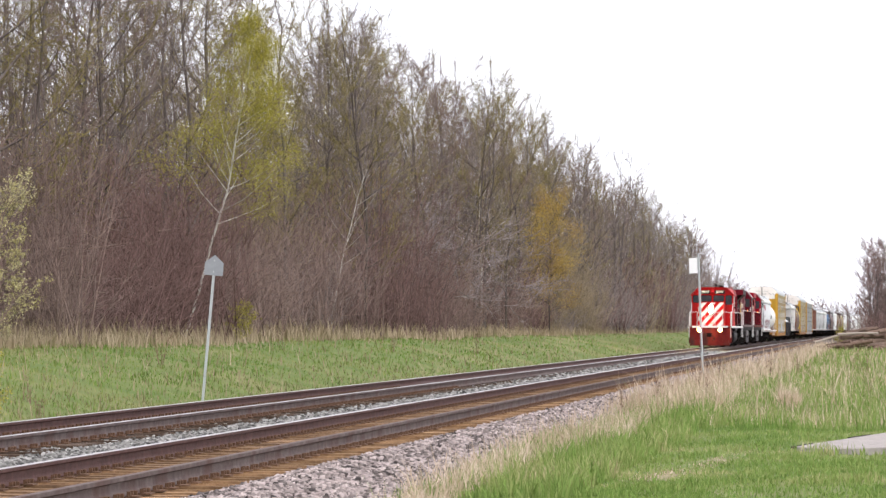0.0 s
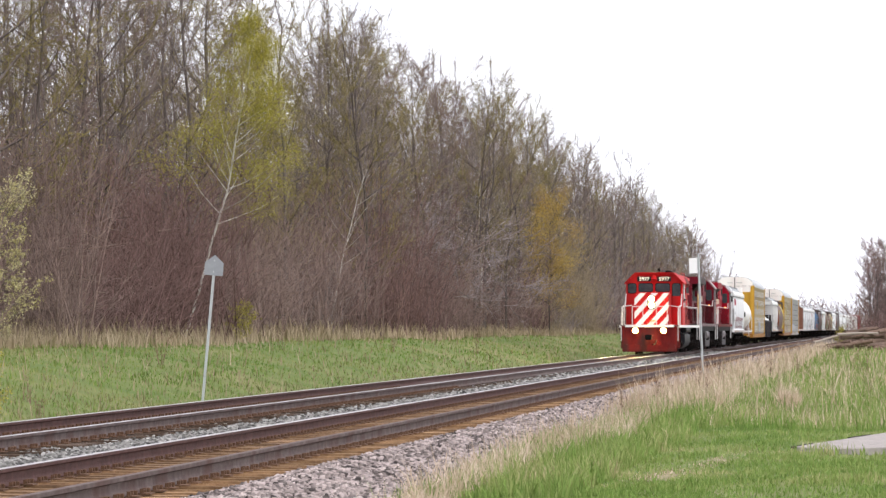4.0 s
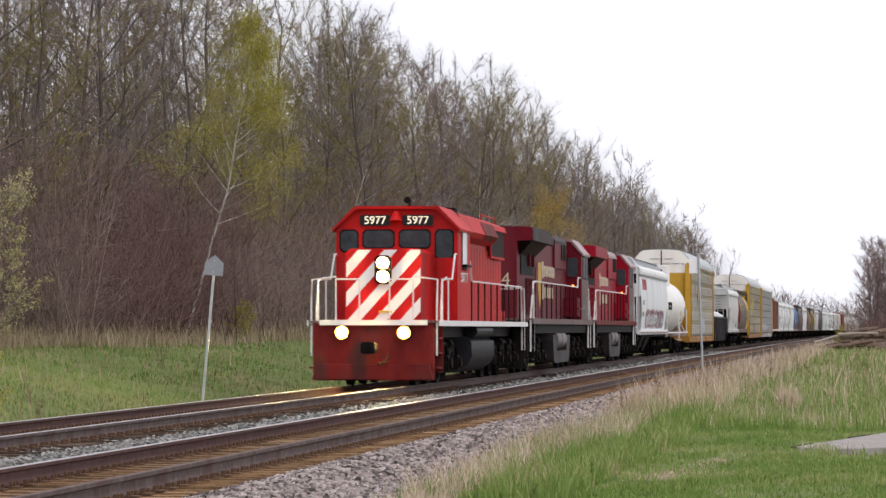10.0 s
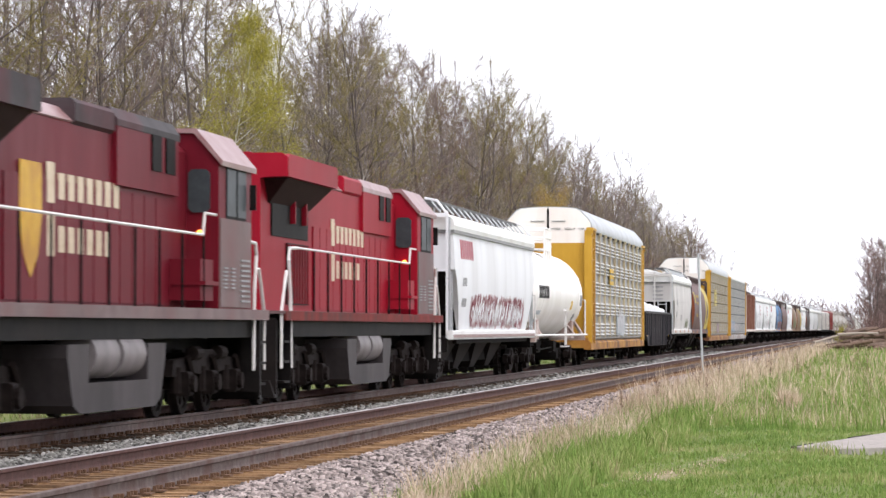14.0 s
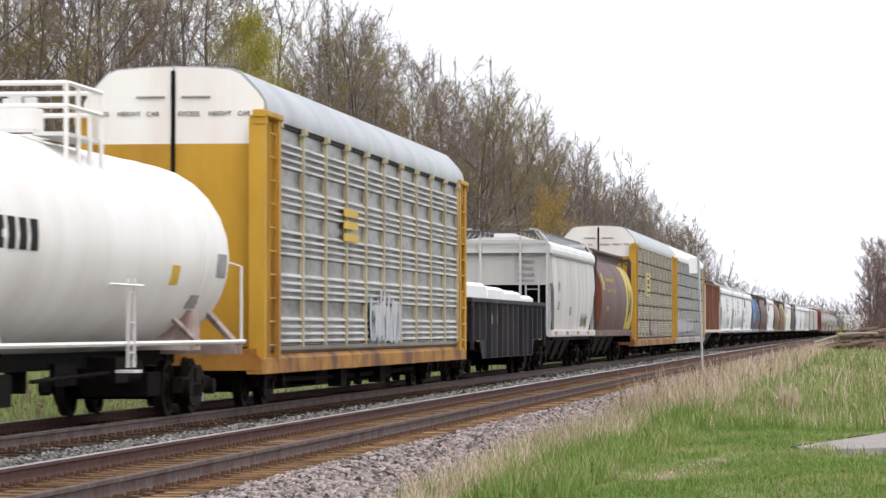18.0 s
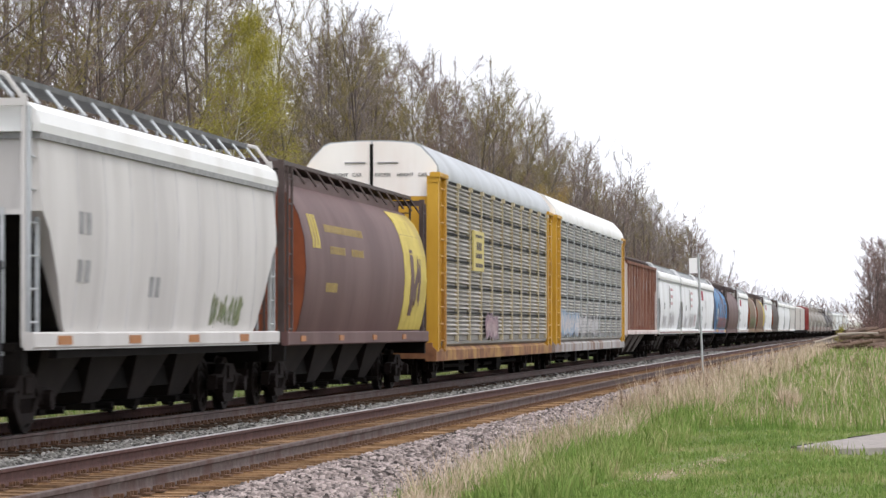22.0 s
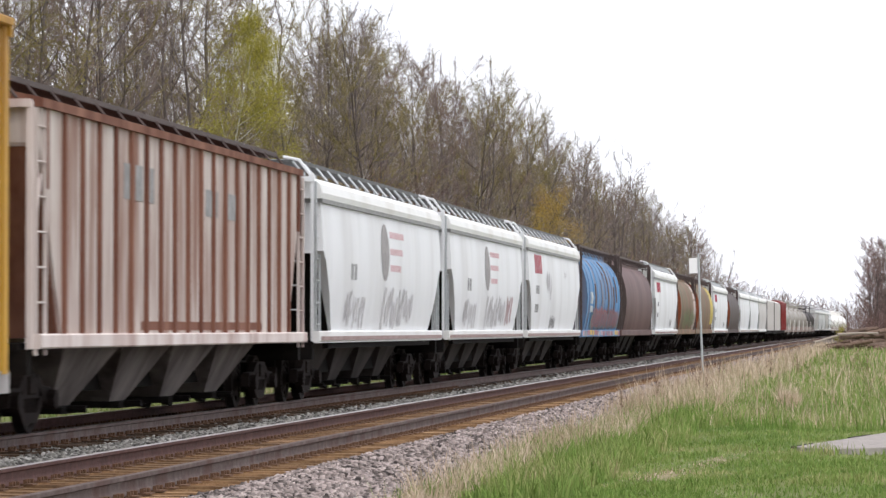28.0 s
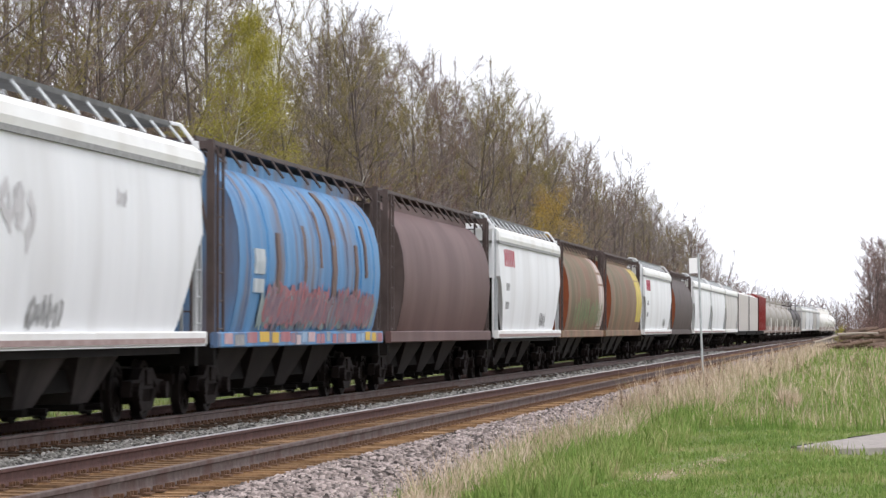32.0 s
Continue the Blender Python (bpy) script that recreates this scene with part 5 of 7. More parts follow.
def tank_car(start, end, label, paint=None, marks=True, group=""):
    ln = end - start
    paint = paint or P_TANK
    hl = (ln - 1.2) / 2
    car = thing("tank_car", label, "tank car", group)
    r, cz = 1.46, 2.42
    th = hl - 0.4

    def shell():
        n = 28
        rings = []
        for y, q in ((-th, 0.02), (-th + 0.05, 0.55), (-th + 0.16, 0.95), (-th + 0.33, 1.25), (-th + 0.55, 1.42), (-th + 0.8, r), (0, r), (th - 0.8, r), (th - 0.55, 1.42), (th - 0.33, 1.25), (th - 0.16, 0.95), (th - 0.05, 0.55), (th, 0.02)):
            rings.append([(q * math.cos(2 * math.pi * i / n), y, cz + q * math.sin(2 * math.pi * i / n)) for i in range(n)])
        return Build().loft(rings).mesh("tank", paint, True)
    part("tank", cached(("tank", round(ln, 1), paint.name), shell), None, car)
    for e in (-1, 1):
        part("tank_band", Build().loft([[((r + 0.012) * math.cos(a), y, cz + (r + 0.012) * math.sin(a)) for a in [2 * math.pi * i / 28 for i in range(28)]] for y in (e * (th - 2.4) - 0.06, e * (th - 2.4) + 0.06)]), paint, car)
        sd = Build().slab([(e * (th - 1.9), 1.0), (e * (th - 2.9), 1.0), (e * (th - 2.7), 1.6), (e * (th - 2.1), 1.6)], -1.25, 1.25)
        part("saddle", sd, P_TANKSILL, car)
        for s in (-1, 1):
            part("brace", Build().tube([(s * 1.35, e * (hl - 0.2), 1.1), (s * 1.1, e * (th - 1.3), 1.7)], 0.07, 5), P_TANKSILL, car)
            part("brace", Build().tube([(s * 1.35, e * (th - 2.6), 1.1), (s * 1.0, e * (th - 3.4), 1.6)], 0.05, 5), P_TANKSILL, car)
        part("end_sill", Build().box(0, e * (hl - 0.3), 1.02, 2.9, 0.6, 0.2), P_TANKSILL, car)
        hr = Build()
        for s in (-1, 1):
            hr.tube([(s * 1.45, e * (hl - 0.1), 1.1), (s * 1.45, e * (hl - 0.1), 2.3), (s * 1.1, e * (hl - 0.1), 2.42), (-s * 0.0, e * (hl - 0.1), 2.42)], 0.028, 6)
        part("end_handrail", hr, P_RAILING, car)
        coupler(car, e * hl, e)
        freight_truck(car, e * (hl - 1.75))
    for s in (-1, 1):
        part("side_handrail", Build().tube([(s * 1.50, -hl + 0.1, 1.12), (s * 1.50, hl - 0.1, 1.12)], 0.036, 6).tube([(s * 1.56, -1.0, 1.9), (s * 1.56, 1.0, 1.9)], 0.02, 5), paint, car)
        part("ladder", ladder(Build(), s * 1.53, 0.4, 0.8, 2.0, 0.36), P_RAILING, car)
        part("step", Build().box(s * 1.5, 0.4, 0.75, 0.25, 0.5, 0.04), P_RAILING, car)
    dome = part("dome", Build().disc(0, 0, 4.02, 0.42, 0.44, "z", 18), paint, car)
    for q, x in ((-0.25, 0.1), (0.2, -0.1), (0.0, 0.25)):
        part("valve", Build().disc(x, q, 4.3, 0.09, 0.2, "z", 10), P_RAILING, dome)
    part("top_platform", Build().box(0.75, 0, 3.86, 0.45, 2.0, 0.05).box(-0.75, 0, 3.86, 0.45, 2.0, 0.05).box(0, 0.85, 3.9, 1.1, 0.4, 0.05).box(0, -0.85, 3.9, 1.1, 0.4, 0.05), P_RAILING, car)
    for x in (-0.98, 0.98):
        for y in (-1.0, -0.33, 0.33, 1.0):
            part("railing_post", Build().tube([(x, y, 3.48), (x, y, 4.52)], 0.035, 5), paint, car)
        for z in (4.22, 4.52):
            part("railing_bar", Build().tube([(x, -1.0, z), (x, 1.0, z)], 0.035, 5), paint, car)
    for y in (-1.0, 1.0):
        for z in (4.22, 4.52):
            part("railing_bar", Build().tube([(-0.98, y, z), (0.98, y, z)], 0.035, 5), paint, car)
    part("center_sill", Build().box(0, 0, 0.9, 0.5, 2 * hl - 0.4, 0.3), P_UNDER, car)
    part("bottom_valve", Build().disc(0, 0.2, 0.75, 0.15, 0.6, "z", 10).box(0.6, 0.4, 0.7, 0.08, 1.2, 0.3), P_UNDER, car)
    part("brake_rigging", Build().tube([(0.9, -2.5, 0.65), (0.9, 2.5, 0.72)], 0.03, 5).box(0.8, 2.2, 0.75, 0.4, 0.8, 0.35).box(0.2, -3.6, 0.55, 1.2, 1.1, 0.4).box(0.3, 5.2, 0.5, 1.0, 0.9, 0.35).disc(0.6, 4.0, 0.72, 0.2, 1.1, "y", 10), P_UNDER, car)
    if marks:
        tp = lambda z: math.sqrt(max(0.05, r * r - (z - cz) ** 2))
        letters(car, tp, -7.3, 2.25, 6, 0.34, 0.38, P_BLACK, gap=0.55)
        for y, z, w, h, m in ((-7.3, 1.75, 1.3, 0.12, P_TAGBLUE), (-7.3, 1.5, 1.0, 0.12, P_TAGBLUE), (3.5, 1.95, 0.5, 0.28, P_BADGE), (6.7, 2.1, 0.7, 0.36, P_DKLET), (5.3, 1.62, 0.7, 0.2, P_DKLET)):
            part("stencil", patch(tp, y, y + w, z, z + h), m, car)
    return finish(car, start, end)


def box_car(start, end, paint, label, height=4.1):
    """Plain-sided car with ribs, seen far down the line."""
    ln = end - start
    hl = (ln - 1.2) / 2
    car = thing("box_car", label, "rail car")
    part("body", Build().prism([(1.5, 1.15), (1.5, height - 0.2), (1.2, height), (-1.2, height), (-1.5, height - 0.2), (-1.5, 1.15)], -hl, hl), paint, car)
    for i in range(12):
        for s in (-1, 1):
            part("rib", cached(("boxrib", height, paint.name), lambda: Build().box(0, 0, (height + 1) / 2, 0.08, 0.12, height - 1.4).mesh("rib", paint)), None, car, at=(s * 1.53, -hl + 0.3 + (2 * hl - 0.6) * i / 11, 0))
    part("sill", Build().box(0, 0, 1.0, 2.8, 2 * hl - 0.2, 0.3), P_UNDER, car)
    part("ladder", ladder(ladder(Build(), 1.56, -hl + 0.35, 1.1, height - 0.2), 0.9, -hl - 0.04, 1.1, height - 0.2, 0.42, "x"), P_UNDER, car)
    for e in (-1, 1):
        coupler(car, e * hl, e)
        freight_truck(car, e * (hl - 1.9))
    return finish(car, start, end)
# ---- locomotives ----
def loco_truck(car, y, r=0.5, back=False):
    def frame_():
        b = Build()
        for s in (-1, 1):
            b.slab([(-2.55, 0.62), (-2.45, 0.86), (-0.9, 0.90), (-0.5, 1.0), (0.5, 1.0), (0.9, 0.90), (2.45, 0.86), (2.55, 0.62), (2.2, 0.60), (1.55, 0.68), (0.3, 0.62), (-0.3, 0.62), (-1.55, 0.68), (-2.2, 0.60)], s * 1.06, s * 1.20)
        b.box(0, 0, 0.8, 2.1, 0.6, 0.3)
        return b.mesh("truck", P_TRUCK)
    t = part("truck", cached("locotruck", frame_), None, car, at=(0, y, 0))

    def box_():
        b = Build()
        b.box(1.24, 0, 0.5, 0.20, 0.34, 0.36, 0.03).disc(1.36, 0, 0.5, 0.13, 0.10, "x", 10)
        for d in (-0.33, 0.33):
            b.disc(1.17, d, 0.56, 0.085, 0.38, "z", 8)
        b.tube([(1.25, 0.15, 0.9), (1.28, 0.55, 0.42)], 0.05, 5)
        return b.mesh("journal_box", P_TRUCK)
    jb = cached("journal", box_)
    for e in (-1.85, 0, 1.85):
        wheelset(t, e, r, back)
        for s in (-1, 1):
            part("journal_box", jb, None, t, at=pose(0, e, 0, 0, 0, 0 if s > 0 else 180))
    for e in (-0.95, 0.95):
        for s in (-1, 1):
            part("brake_cylinder", cached("brakecyl", lambda: Build().disc(0, 0, 0.95, 0.11, 0.42, "y", 10).mesh("brake_cylinder", P_TRUCK)), None, t, at=(s * 1.2, e, 0))
    return t


def hand_rail(car, pts, posts, z0, material=None, r=0.022, name="handrail", foot=None):
    b = Build().tube(pts, r, 6)
    part(name, b, material or P_RAILING, car)
    if posts:
        for x, y, z in posts:
            part("stanchion", Build().tube([(x, y, z0), (x, y, z)], 0.02, 5), foot or P_BLACK, car)


def step_well(car, x, y, e, material=None):
    b = Build()
    for i, z in enumerate((0.42, 0.76, 1.10)):
        b.box(x, y, z, 0.30, 0.55, 0.04)
    b.box(x - math.copysign(0.16, x), y, 0.95, 0.03, 0.6, 1.1)
    b.box(x, y - e * 0.3, 0.9, 0.32, 0.03, 1.2)
    part("step_well", b, material or P_BLACK, car)


def old_locomotive(start, end, label):
    """Six-axle road switcher with a striped short nose, cab, long narrow hood and porches."""
    ln = end - start
    h = ln / 2
    car = thing("locomotive", label, "locomotive", "locomotives")
    dz = 1.50
    part("frame", Build().box(0, 0, 1.26, 2.2, ln - 2.2, 0.30).box(0, 0, 0.95, 1.2, ln - 2.2, 0.35), P_BLACK, car)
    part("walkway", Build().box(0, 0, dz - 0.02, 3.06, ln - 1.5, 0.05), P_DUSTY, car)
    for s in (-1, 1):
        part("sill_stripe", Build().box(s * 1.53, 0, dz - 0.055, 0.04, ln - 1.5, 0.13), P_STRIPE, car, "white painted sill edge")
    # short nose with diagonal stripes
    nf, nb, cf, cb = -h + 2.30, -h + 4.55, -h + 4.50, -h + 7.0
    nz, nw = 3.20, 0.90
    part("nose", Build().prism([(-nw, dz), (nw, dz), (nw, nz - 0.1), (nw - 0.12, nz), (-nw + 0.12, nz), (-nw, nz - 0.1)], nf, nb), P_RED, car)
    st = []
    for k in range(-3, 5):
        c = k * 0.62
        poly = [(c - 0.85, dz + 0.02), (c - 0.54, dz + 0.02), (c + 0.95, nz - 0.03), (c + 0.64, nz - 0.03)]
        poly = clip_poly(poly, -nw + 0.02, nw - 0.02)
        if len(poly) > 2:
            part("nose_stripe", Build().prism(poly, nf - 0.012, nf), P_STRIPE, car, "white diagonal warning stripe")
    lamp = part("headlight", Build().box(0, nf - 0.05, 2.70, 0.40, 0.10, 0.68, 0.08), P_BLACK, car)
    for s in (-1, 1):
        # The disc behind each lamp shows as a ring of its warm glow.
        part("reflector", Build().disc(0, nf - 0.105, 2.70 + s * 0.16, 0.150, 0.02, "y", 18), P_GLOWRING, lamp, "orange glowing ring for the lamp's warm glow")
        part("headlamp", Build().disc(0, nf - 0.115, 2.70 + s * 0.16, 0.12, 0.04, "y", 18), P_LAMP, lamp, "burning headlamp")
        dl = part("ditch_light", Build().box(s * 0.72, -h + 0.70, 1.23, 0.34, 0.16, 0.30, 0.06), P_BLACK, car)
        part("reflector", Build().disc(s * 0.72, -h + 0.615, 1.23, 0.155, 0.02, "y", 18), P_GLOWRING, dl, "orange glowing ring for the lamp's warm glow")
        part("ditch_lamp", Build().disc(s * 0.72, -h + 0.60, 1.23, 0.105, 0.04, "y", 18), P_DITCH, dl, "burning ditch lamp")
        part("grab_iron", Build().box(0.05, nf - 0.04, 1.72, 0.30, 0.04, 0.05), P_BADGE, car)
    # cab
    sec = [(-1.48, dz), (1.48, dz), (1.48, 3.72), (0.98, 4.22), (-0.98, 4.22), (-1.48, 3.72)]
    part("cab", Build().prism(sec, cf, cb), P_RED, car)
    part("cab_roof", Build().prism([(1.55, 3.66), (1.56, 3.72), (1.02, 4.27), (-1.02, 4.27), (-1.56, 3.72), (-1.55, 3.66), (-0.98, 4.20), (0.98, 4.20)], cf - 0.12, cb + 0.05), P_RED, car)
    for x0, x1, z0, z1 in ((-1.36, -0.96, 3.20, 3.68), (-0.80, -0.08, 3.28, 3.68), (0.08, 0.80, 3.28, 3.68), (0.96, 1.36, 3.02, 3.68)):
        w = part("cab_window", Build().box((x0 + x1) / 2, cf - 0.01, (z0 + z1) / 2, x1 - x0, 0.03, z1 - z0, 0.07), P_GLASS, car, "dark cab windscreen")
        part("window_frame", Build().box((x0 + x1) / 2, cf - 0.004, (z0 + z1) / 2, x1 - x0 + 0.07, 0.02, z1 - z0 + 0.07, 0.08), P_BLACK, w)
    for s in (-1, 1):
        nbd = part("number_board", Build().box(s * 0.52, cf - 0.03, 3.93, 0.74, 0.06, 0.26, 0.03), P_BOARD, car)
        part("road_number", text_mesh("5977", 0.27, P_DIGIT), None, nbd, at=pose(s * 0.52, cf - 0.066, 3.925, 90, 0, 0))
        sw = part("side_window", Build().box(s * 1.485, (cf + cb) / 2 + 0.05, 3.25, 0.03, 0.80, 0.86, 0.0), P_PALEGLASS, car, "sliding cab side window with sky reflection painted in")
        part("window_frame", Build().box(s * 1.482, (cf + cb) / 2 + 0.05, 3.25, 0.02, 0.98, 1.02), P_BLACK, sw)
        part("armrest", Build().box(s * 1.55, (cf + cb) / 2 + 0.05, 2.85, 0.12, 0.9, 0.06), P_BLACK, car)
        part("side_number", text_mesh("5977", 0.34, P_STRIPE), None, car, at=pose(s * 1.49, (cf + cb) / 2, 2.55, 90, 0, 90 if s > 0 else -90) @ Matrix.Diagonal((1.9, 1, 1, 1)))
        part("cab_door", Build().box(s * 1.2, cf - 0.02, 2.35, 0.46, 0.03, 1.35), P_RED, car)
    part("bell", Build().tube([(0, cf - 0.12, 4.14), (0, cf - 0.14, 4.0), (0, cf - 0.16, 3.9)], 0.06, 10, 0.16), P_RED, car)
    part("horn", Build().tube([(0.25, cf + 0.6, 4.4), (0.25, cf + 0.1, 4.42)], 0.04, 8, 0.09).box(0.25, cf + 0.5, 4.32, 0.06, 0.06, 0.15), P_BLACK, car)
    # cabinets beside the cab, long hood
    he = h - 2.3
    for s in (-1, 1):
        part("air_duct", Build().slab([(cb + 0.06, 1.5), (cb + 0.75, 1.5), (cb + 0.75, 2.7), (cb + 0.62, 3.05), (cb + 0.35, 3.2), (cb + 0.06, 3.22)], s * 0.9, s * 1.36), P_BEIGE, car, "faded beige rounded duct behind the cab")
    part("long_hood", Build().prism([(-0.95, dz), (0.95, dz), (0.95, 3.95), (0.82, 4.12), (-0.82, 4.12), (-0.95, 3.95)], cb + 0.02, he), P_RED, car)
    for s in (-1, 1):
        n = 16
        for i in range(n):
            y = cb + 1.3 + (he - cb - 1.6) * i / n
            part("hood_door", Build().box(s * 0.965, y + 0.27, 2.55, 0.03, (he - cb - 1.6) / n - 0.05, 1.75), P_RED, car)
        part("door_base", Build().box(s * 1.0, (cb + he) / 2 + 0.5, dz + 0.16, 0.16, he - cb - 1.4, 0.32), P_RED, car)
        part("dynamic_brake_hatch", Build().prism([(s * 0.9, 3.52), (s * 1.22, 3.66), (s * 1.30, 3.78), (s * 1.12, 4.18), (s * 0.9, 4.26), (0, 4.28), (0, 3.52)], cb + 0.5, he - 3.75), P_RED, car)
        part("dynamic_brake_grille", Build().prism([(s * 1.235, 3.66), (s * 1.315, 3.78), (s * 1.16, 4.12), (s * 1.10, 4.12), (s * 1.2, 3.66)], he - 6.8, he - 3.9), P_PILOT, car)
        rg = part("radiator_grille", Build().box(s * 0.98, he - 1.9, 3.66, 0.12, 3.3, 0.72), P_GRILLE, car)
        part("grille_slat", Build().box(s * 1.05, he - 3.52, 3.66, 0.04, 0.08, 0.72).box(s * 1.05, he - 1.9, 3.27, 0.05, 3.36, 0.06), P_RED, rg)
    for s in (-1, 1):
        part("filter_intake", Build().box(s * 0.90, cb + 0.62, 4.02, 0.3, 1.0, 0.46, 0.04), P_BLACK, car, "black air filter intake")
    part("radiator_roof", Build().prism([(1.10, 4.02), (1.06, 4.16), (0.8, 4.26), (-0.8, 4.26), (-1.06, 4.16), (-1.10, 4.02)], he - 3.7, he), P_RED, car)
    for i in range(3):
        part("roof_fan", Build().disc(0, he - 3.1 + i * 1.15, 4.32, 0.52, 0.14, "z", 18), P_BLACK, car)
    part("exhaust_stack", Build().box(0.1, cb + 5.2, 4.28, 0.8, 1.3, 0.2, 0.05), P_BLACK, car)
    for q, rr in ((5.0, 0.2), (5.6, 0.16)):
        part("exhaust_pipe", Build().disc(0.3, cb + q, 4.41, rr, 0.18, "z", 12), P_BLACK, car)
    part("roof_rail", Build().tube([(0.8, he - 3.6, 4.30), (0.8, he - 3.6, 4.42), (0.8, he - 0.2, 4.42), (0.8, he - 0.2, 4.28)], 0.02, 5), P_RED, car)
    # platforms, pilot, rails
    part("pilot", Build().box(0, -h + 0.85, 0.80, 2.8, 0.12, 1.34, 0.03).prism([(-1.4, 0.16), (1.4, 0.16), (1.3, 0.5), (-1.3, 0.5)], -h + 0.58, -h + 0.8), P_PILOT, car, "grimy red pilot plate with snow plough lip")
    part("front_step_edge", Build().box(0, -h + 0.75, dz - 0.04, 2.5, 0.10, 0.12), P_STRIPE, car)
    part("rear_pilot", Build().box(0, h - 0.85, 0.85, 2.8, 0.12, 1.2, 0.03), P_BLACK, car)
    for s in (-1, 1):
        for e in (-1, 1):
            step_well(car, s * 1.36, e * (h - 1.15), e, P_PILOT if e < 0 else P_BLACK)
            x = s * 1.46
            y0, y1 = e * (h - 0.82), e * (h - 1.55)
            hand_rail(car, [(x, y0, 0.7), (x, y0, 1.9), (x, y0 - e * 0.12, 2.45), (s * 0.9, y0 - e * 0.12, 2.52)], None, dz, name="step_rail")
            hand_rail(car, [(x, y1, 0.7), (x, y1, 1.75), (x, y1 - e * 0.2, 2.42), (x, y1 - e * 1.0, 2.52)], None, dz, name="step_rail")
        ys = [cb + 0.5 + i * 1.42 for i in range(9)]
        hand_rail(car, [(s * 1.46, cb + 0.1, 3.0), (s * 1.46, cb + 0.5, 2.5), (s * 1.46, h - 1.6, 2.5)], [(s * 1.46, y, 2.5) for y in ys if y < h - 1.7], dz)
        hand_rail(car, [(s * 1.46, -h + 1.75, 2.46), (s * 1.46, cf - 0.9, 2.50), (s * 1.46, cf - 0.35, 3.1), (s * 1.46, cf - 0.05, 3.12)], [(s * 1.46, y, 2.48) for y in (-h + 1.8, -h + 2.9)], dz, foot=P_RAILING)
    hand_rail(car, [(-0.9, -h + 0.9, 2.46), (-0.35, -h + 0.9, 2.46)], [(-0.9, -h + 0.9, 2.46), (-0.35, -h + 0.9, 2.46)], dz, foot=P_RAILING)
    hand_rail(car, [(0.9, -h + 0.9, 2.46), (0.35, -h + 0.9, 2.46)], [(0.9, -h + 0.9, 2.46), (0.35, -h + 0.9, 2.46)], dz, foot=P_RAILING)
    hand_rail(car, [(-1.2, h - 0.9, 2.46), (1.2, h - 0.9, 2.46)], [(-0.9, h - 0.9, 2.46), (0.9, h - 0.9, 2.46)], dz)
    part("fuel_tank", Build().prism([(1.0, 0.22), (1.32, 0.42), (1.42, 0.62), (1.40, 1.0), (1.2, 1.12), (-1.2, 1.12), (-1.40, 1.0), (-1.42, 0.62), (-1.32, 0.42), (-1.0, 0.22)], -2.6, 2.4), P_DKTANK, car, smooth=True)
    for s in (-1, 1):
        part("air_reservoir", Build().disc(s * 1.28, 0.1, 1.26, 0.17, 3.6, "y", 14), P_DKTANK, car)
    for e in (-1, 1):
        loco_truck(car, e * (h - 4.0))
        coupler(car, e * (h - 0.75), e)
    return finish(car, start, end)


def clip_poly(poly, lo, hi):
    """Cuts a polygon in x and z at two upright lines."""
    for sign, lim in ((1, lo), (-1, -hi)):
        out = []
        for i, p in enumerate(poly):
            q = poly[(i + 1) % len(poly)]
            a, b = sign * p[0] - lim, sign * q[0] - lim
            if a >= 0:
                out.append(p)
            if a * b < 0:
                t = a / (a - b)
                out.append((p[0] + (q[0] - p[0]) * t, p[1] + (q[1] - p[1]) * t))
        poly = out
        if not poly:
            return []
    return poly


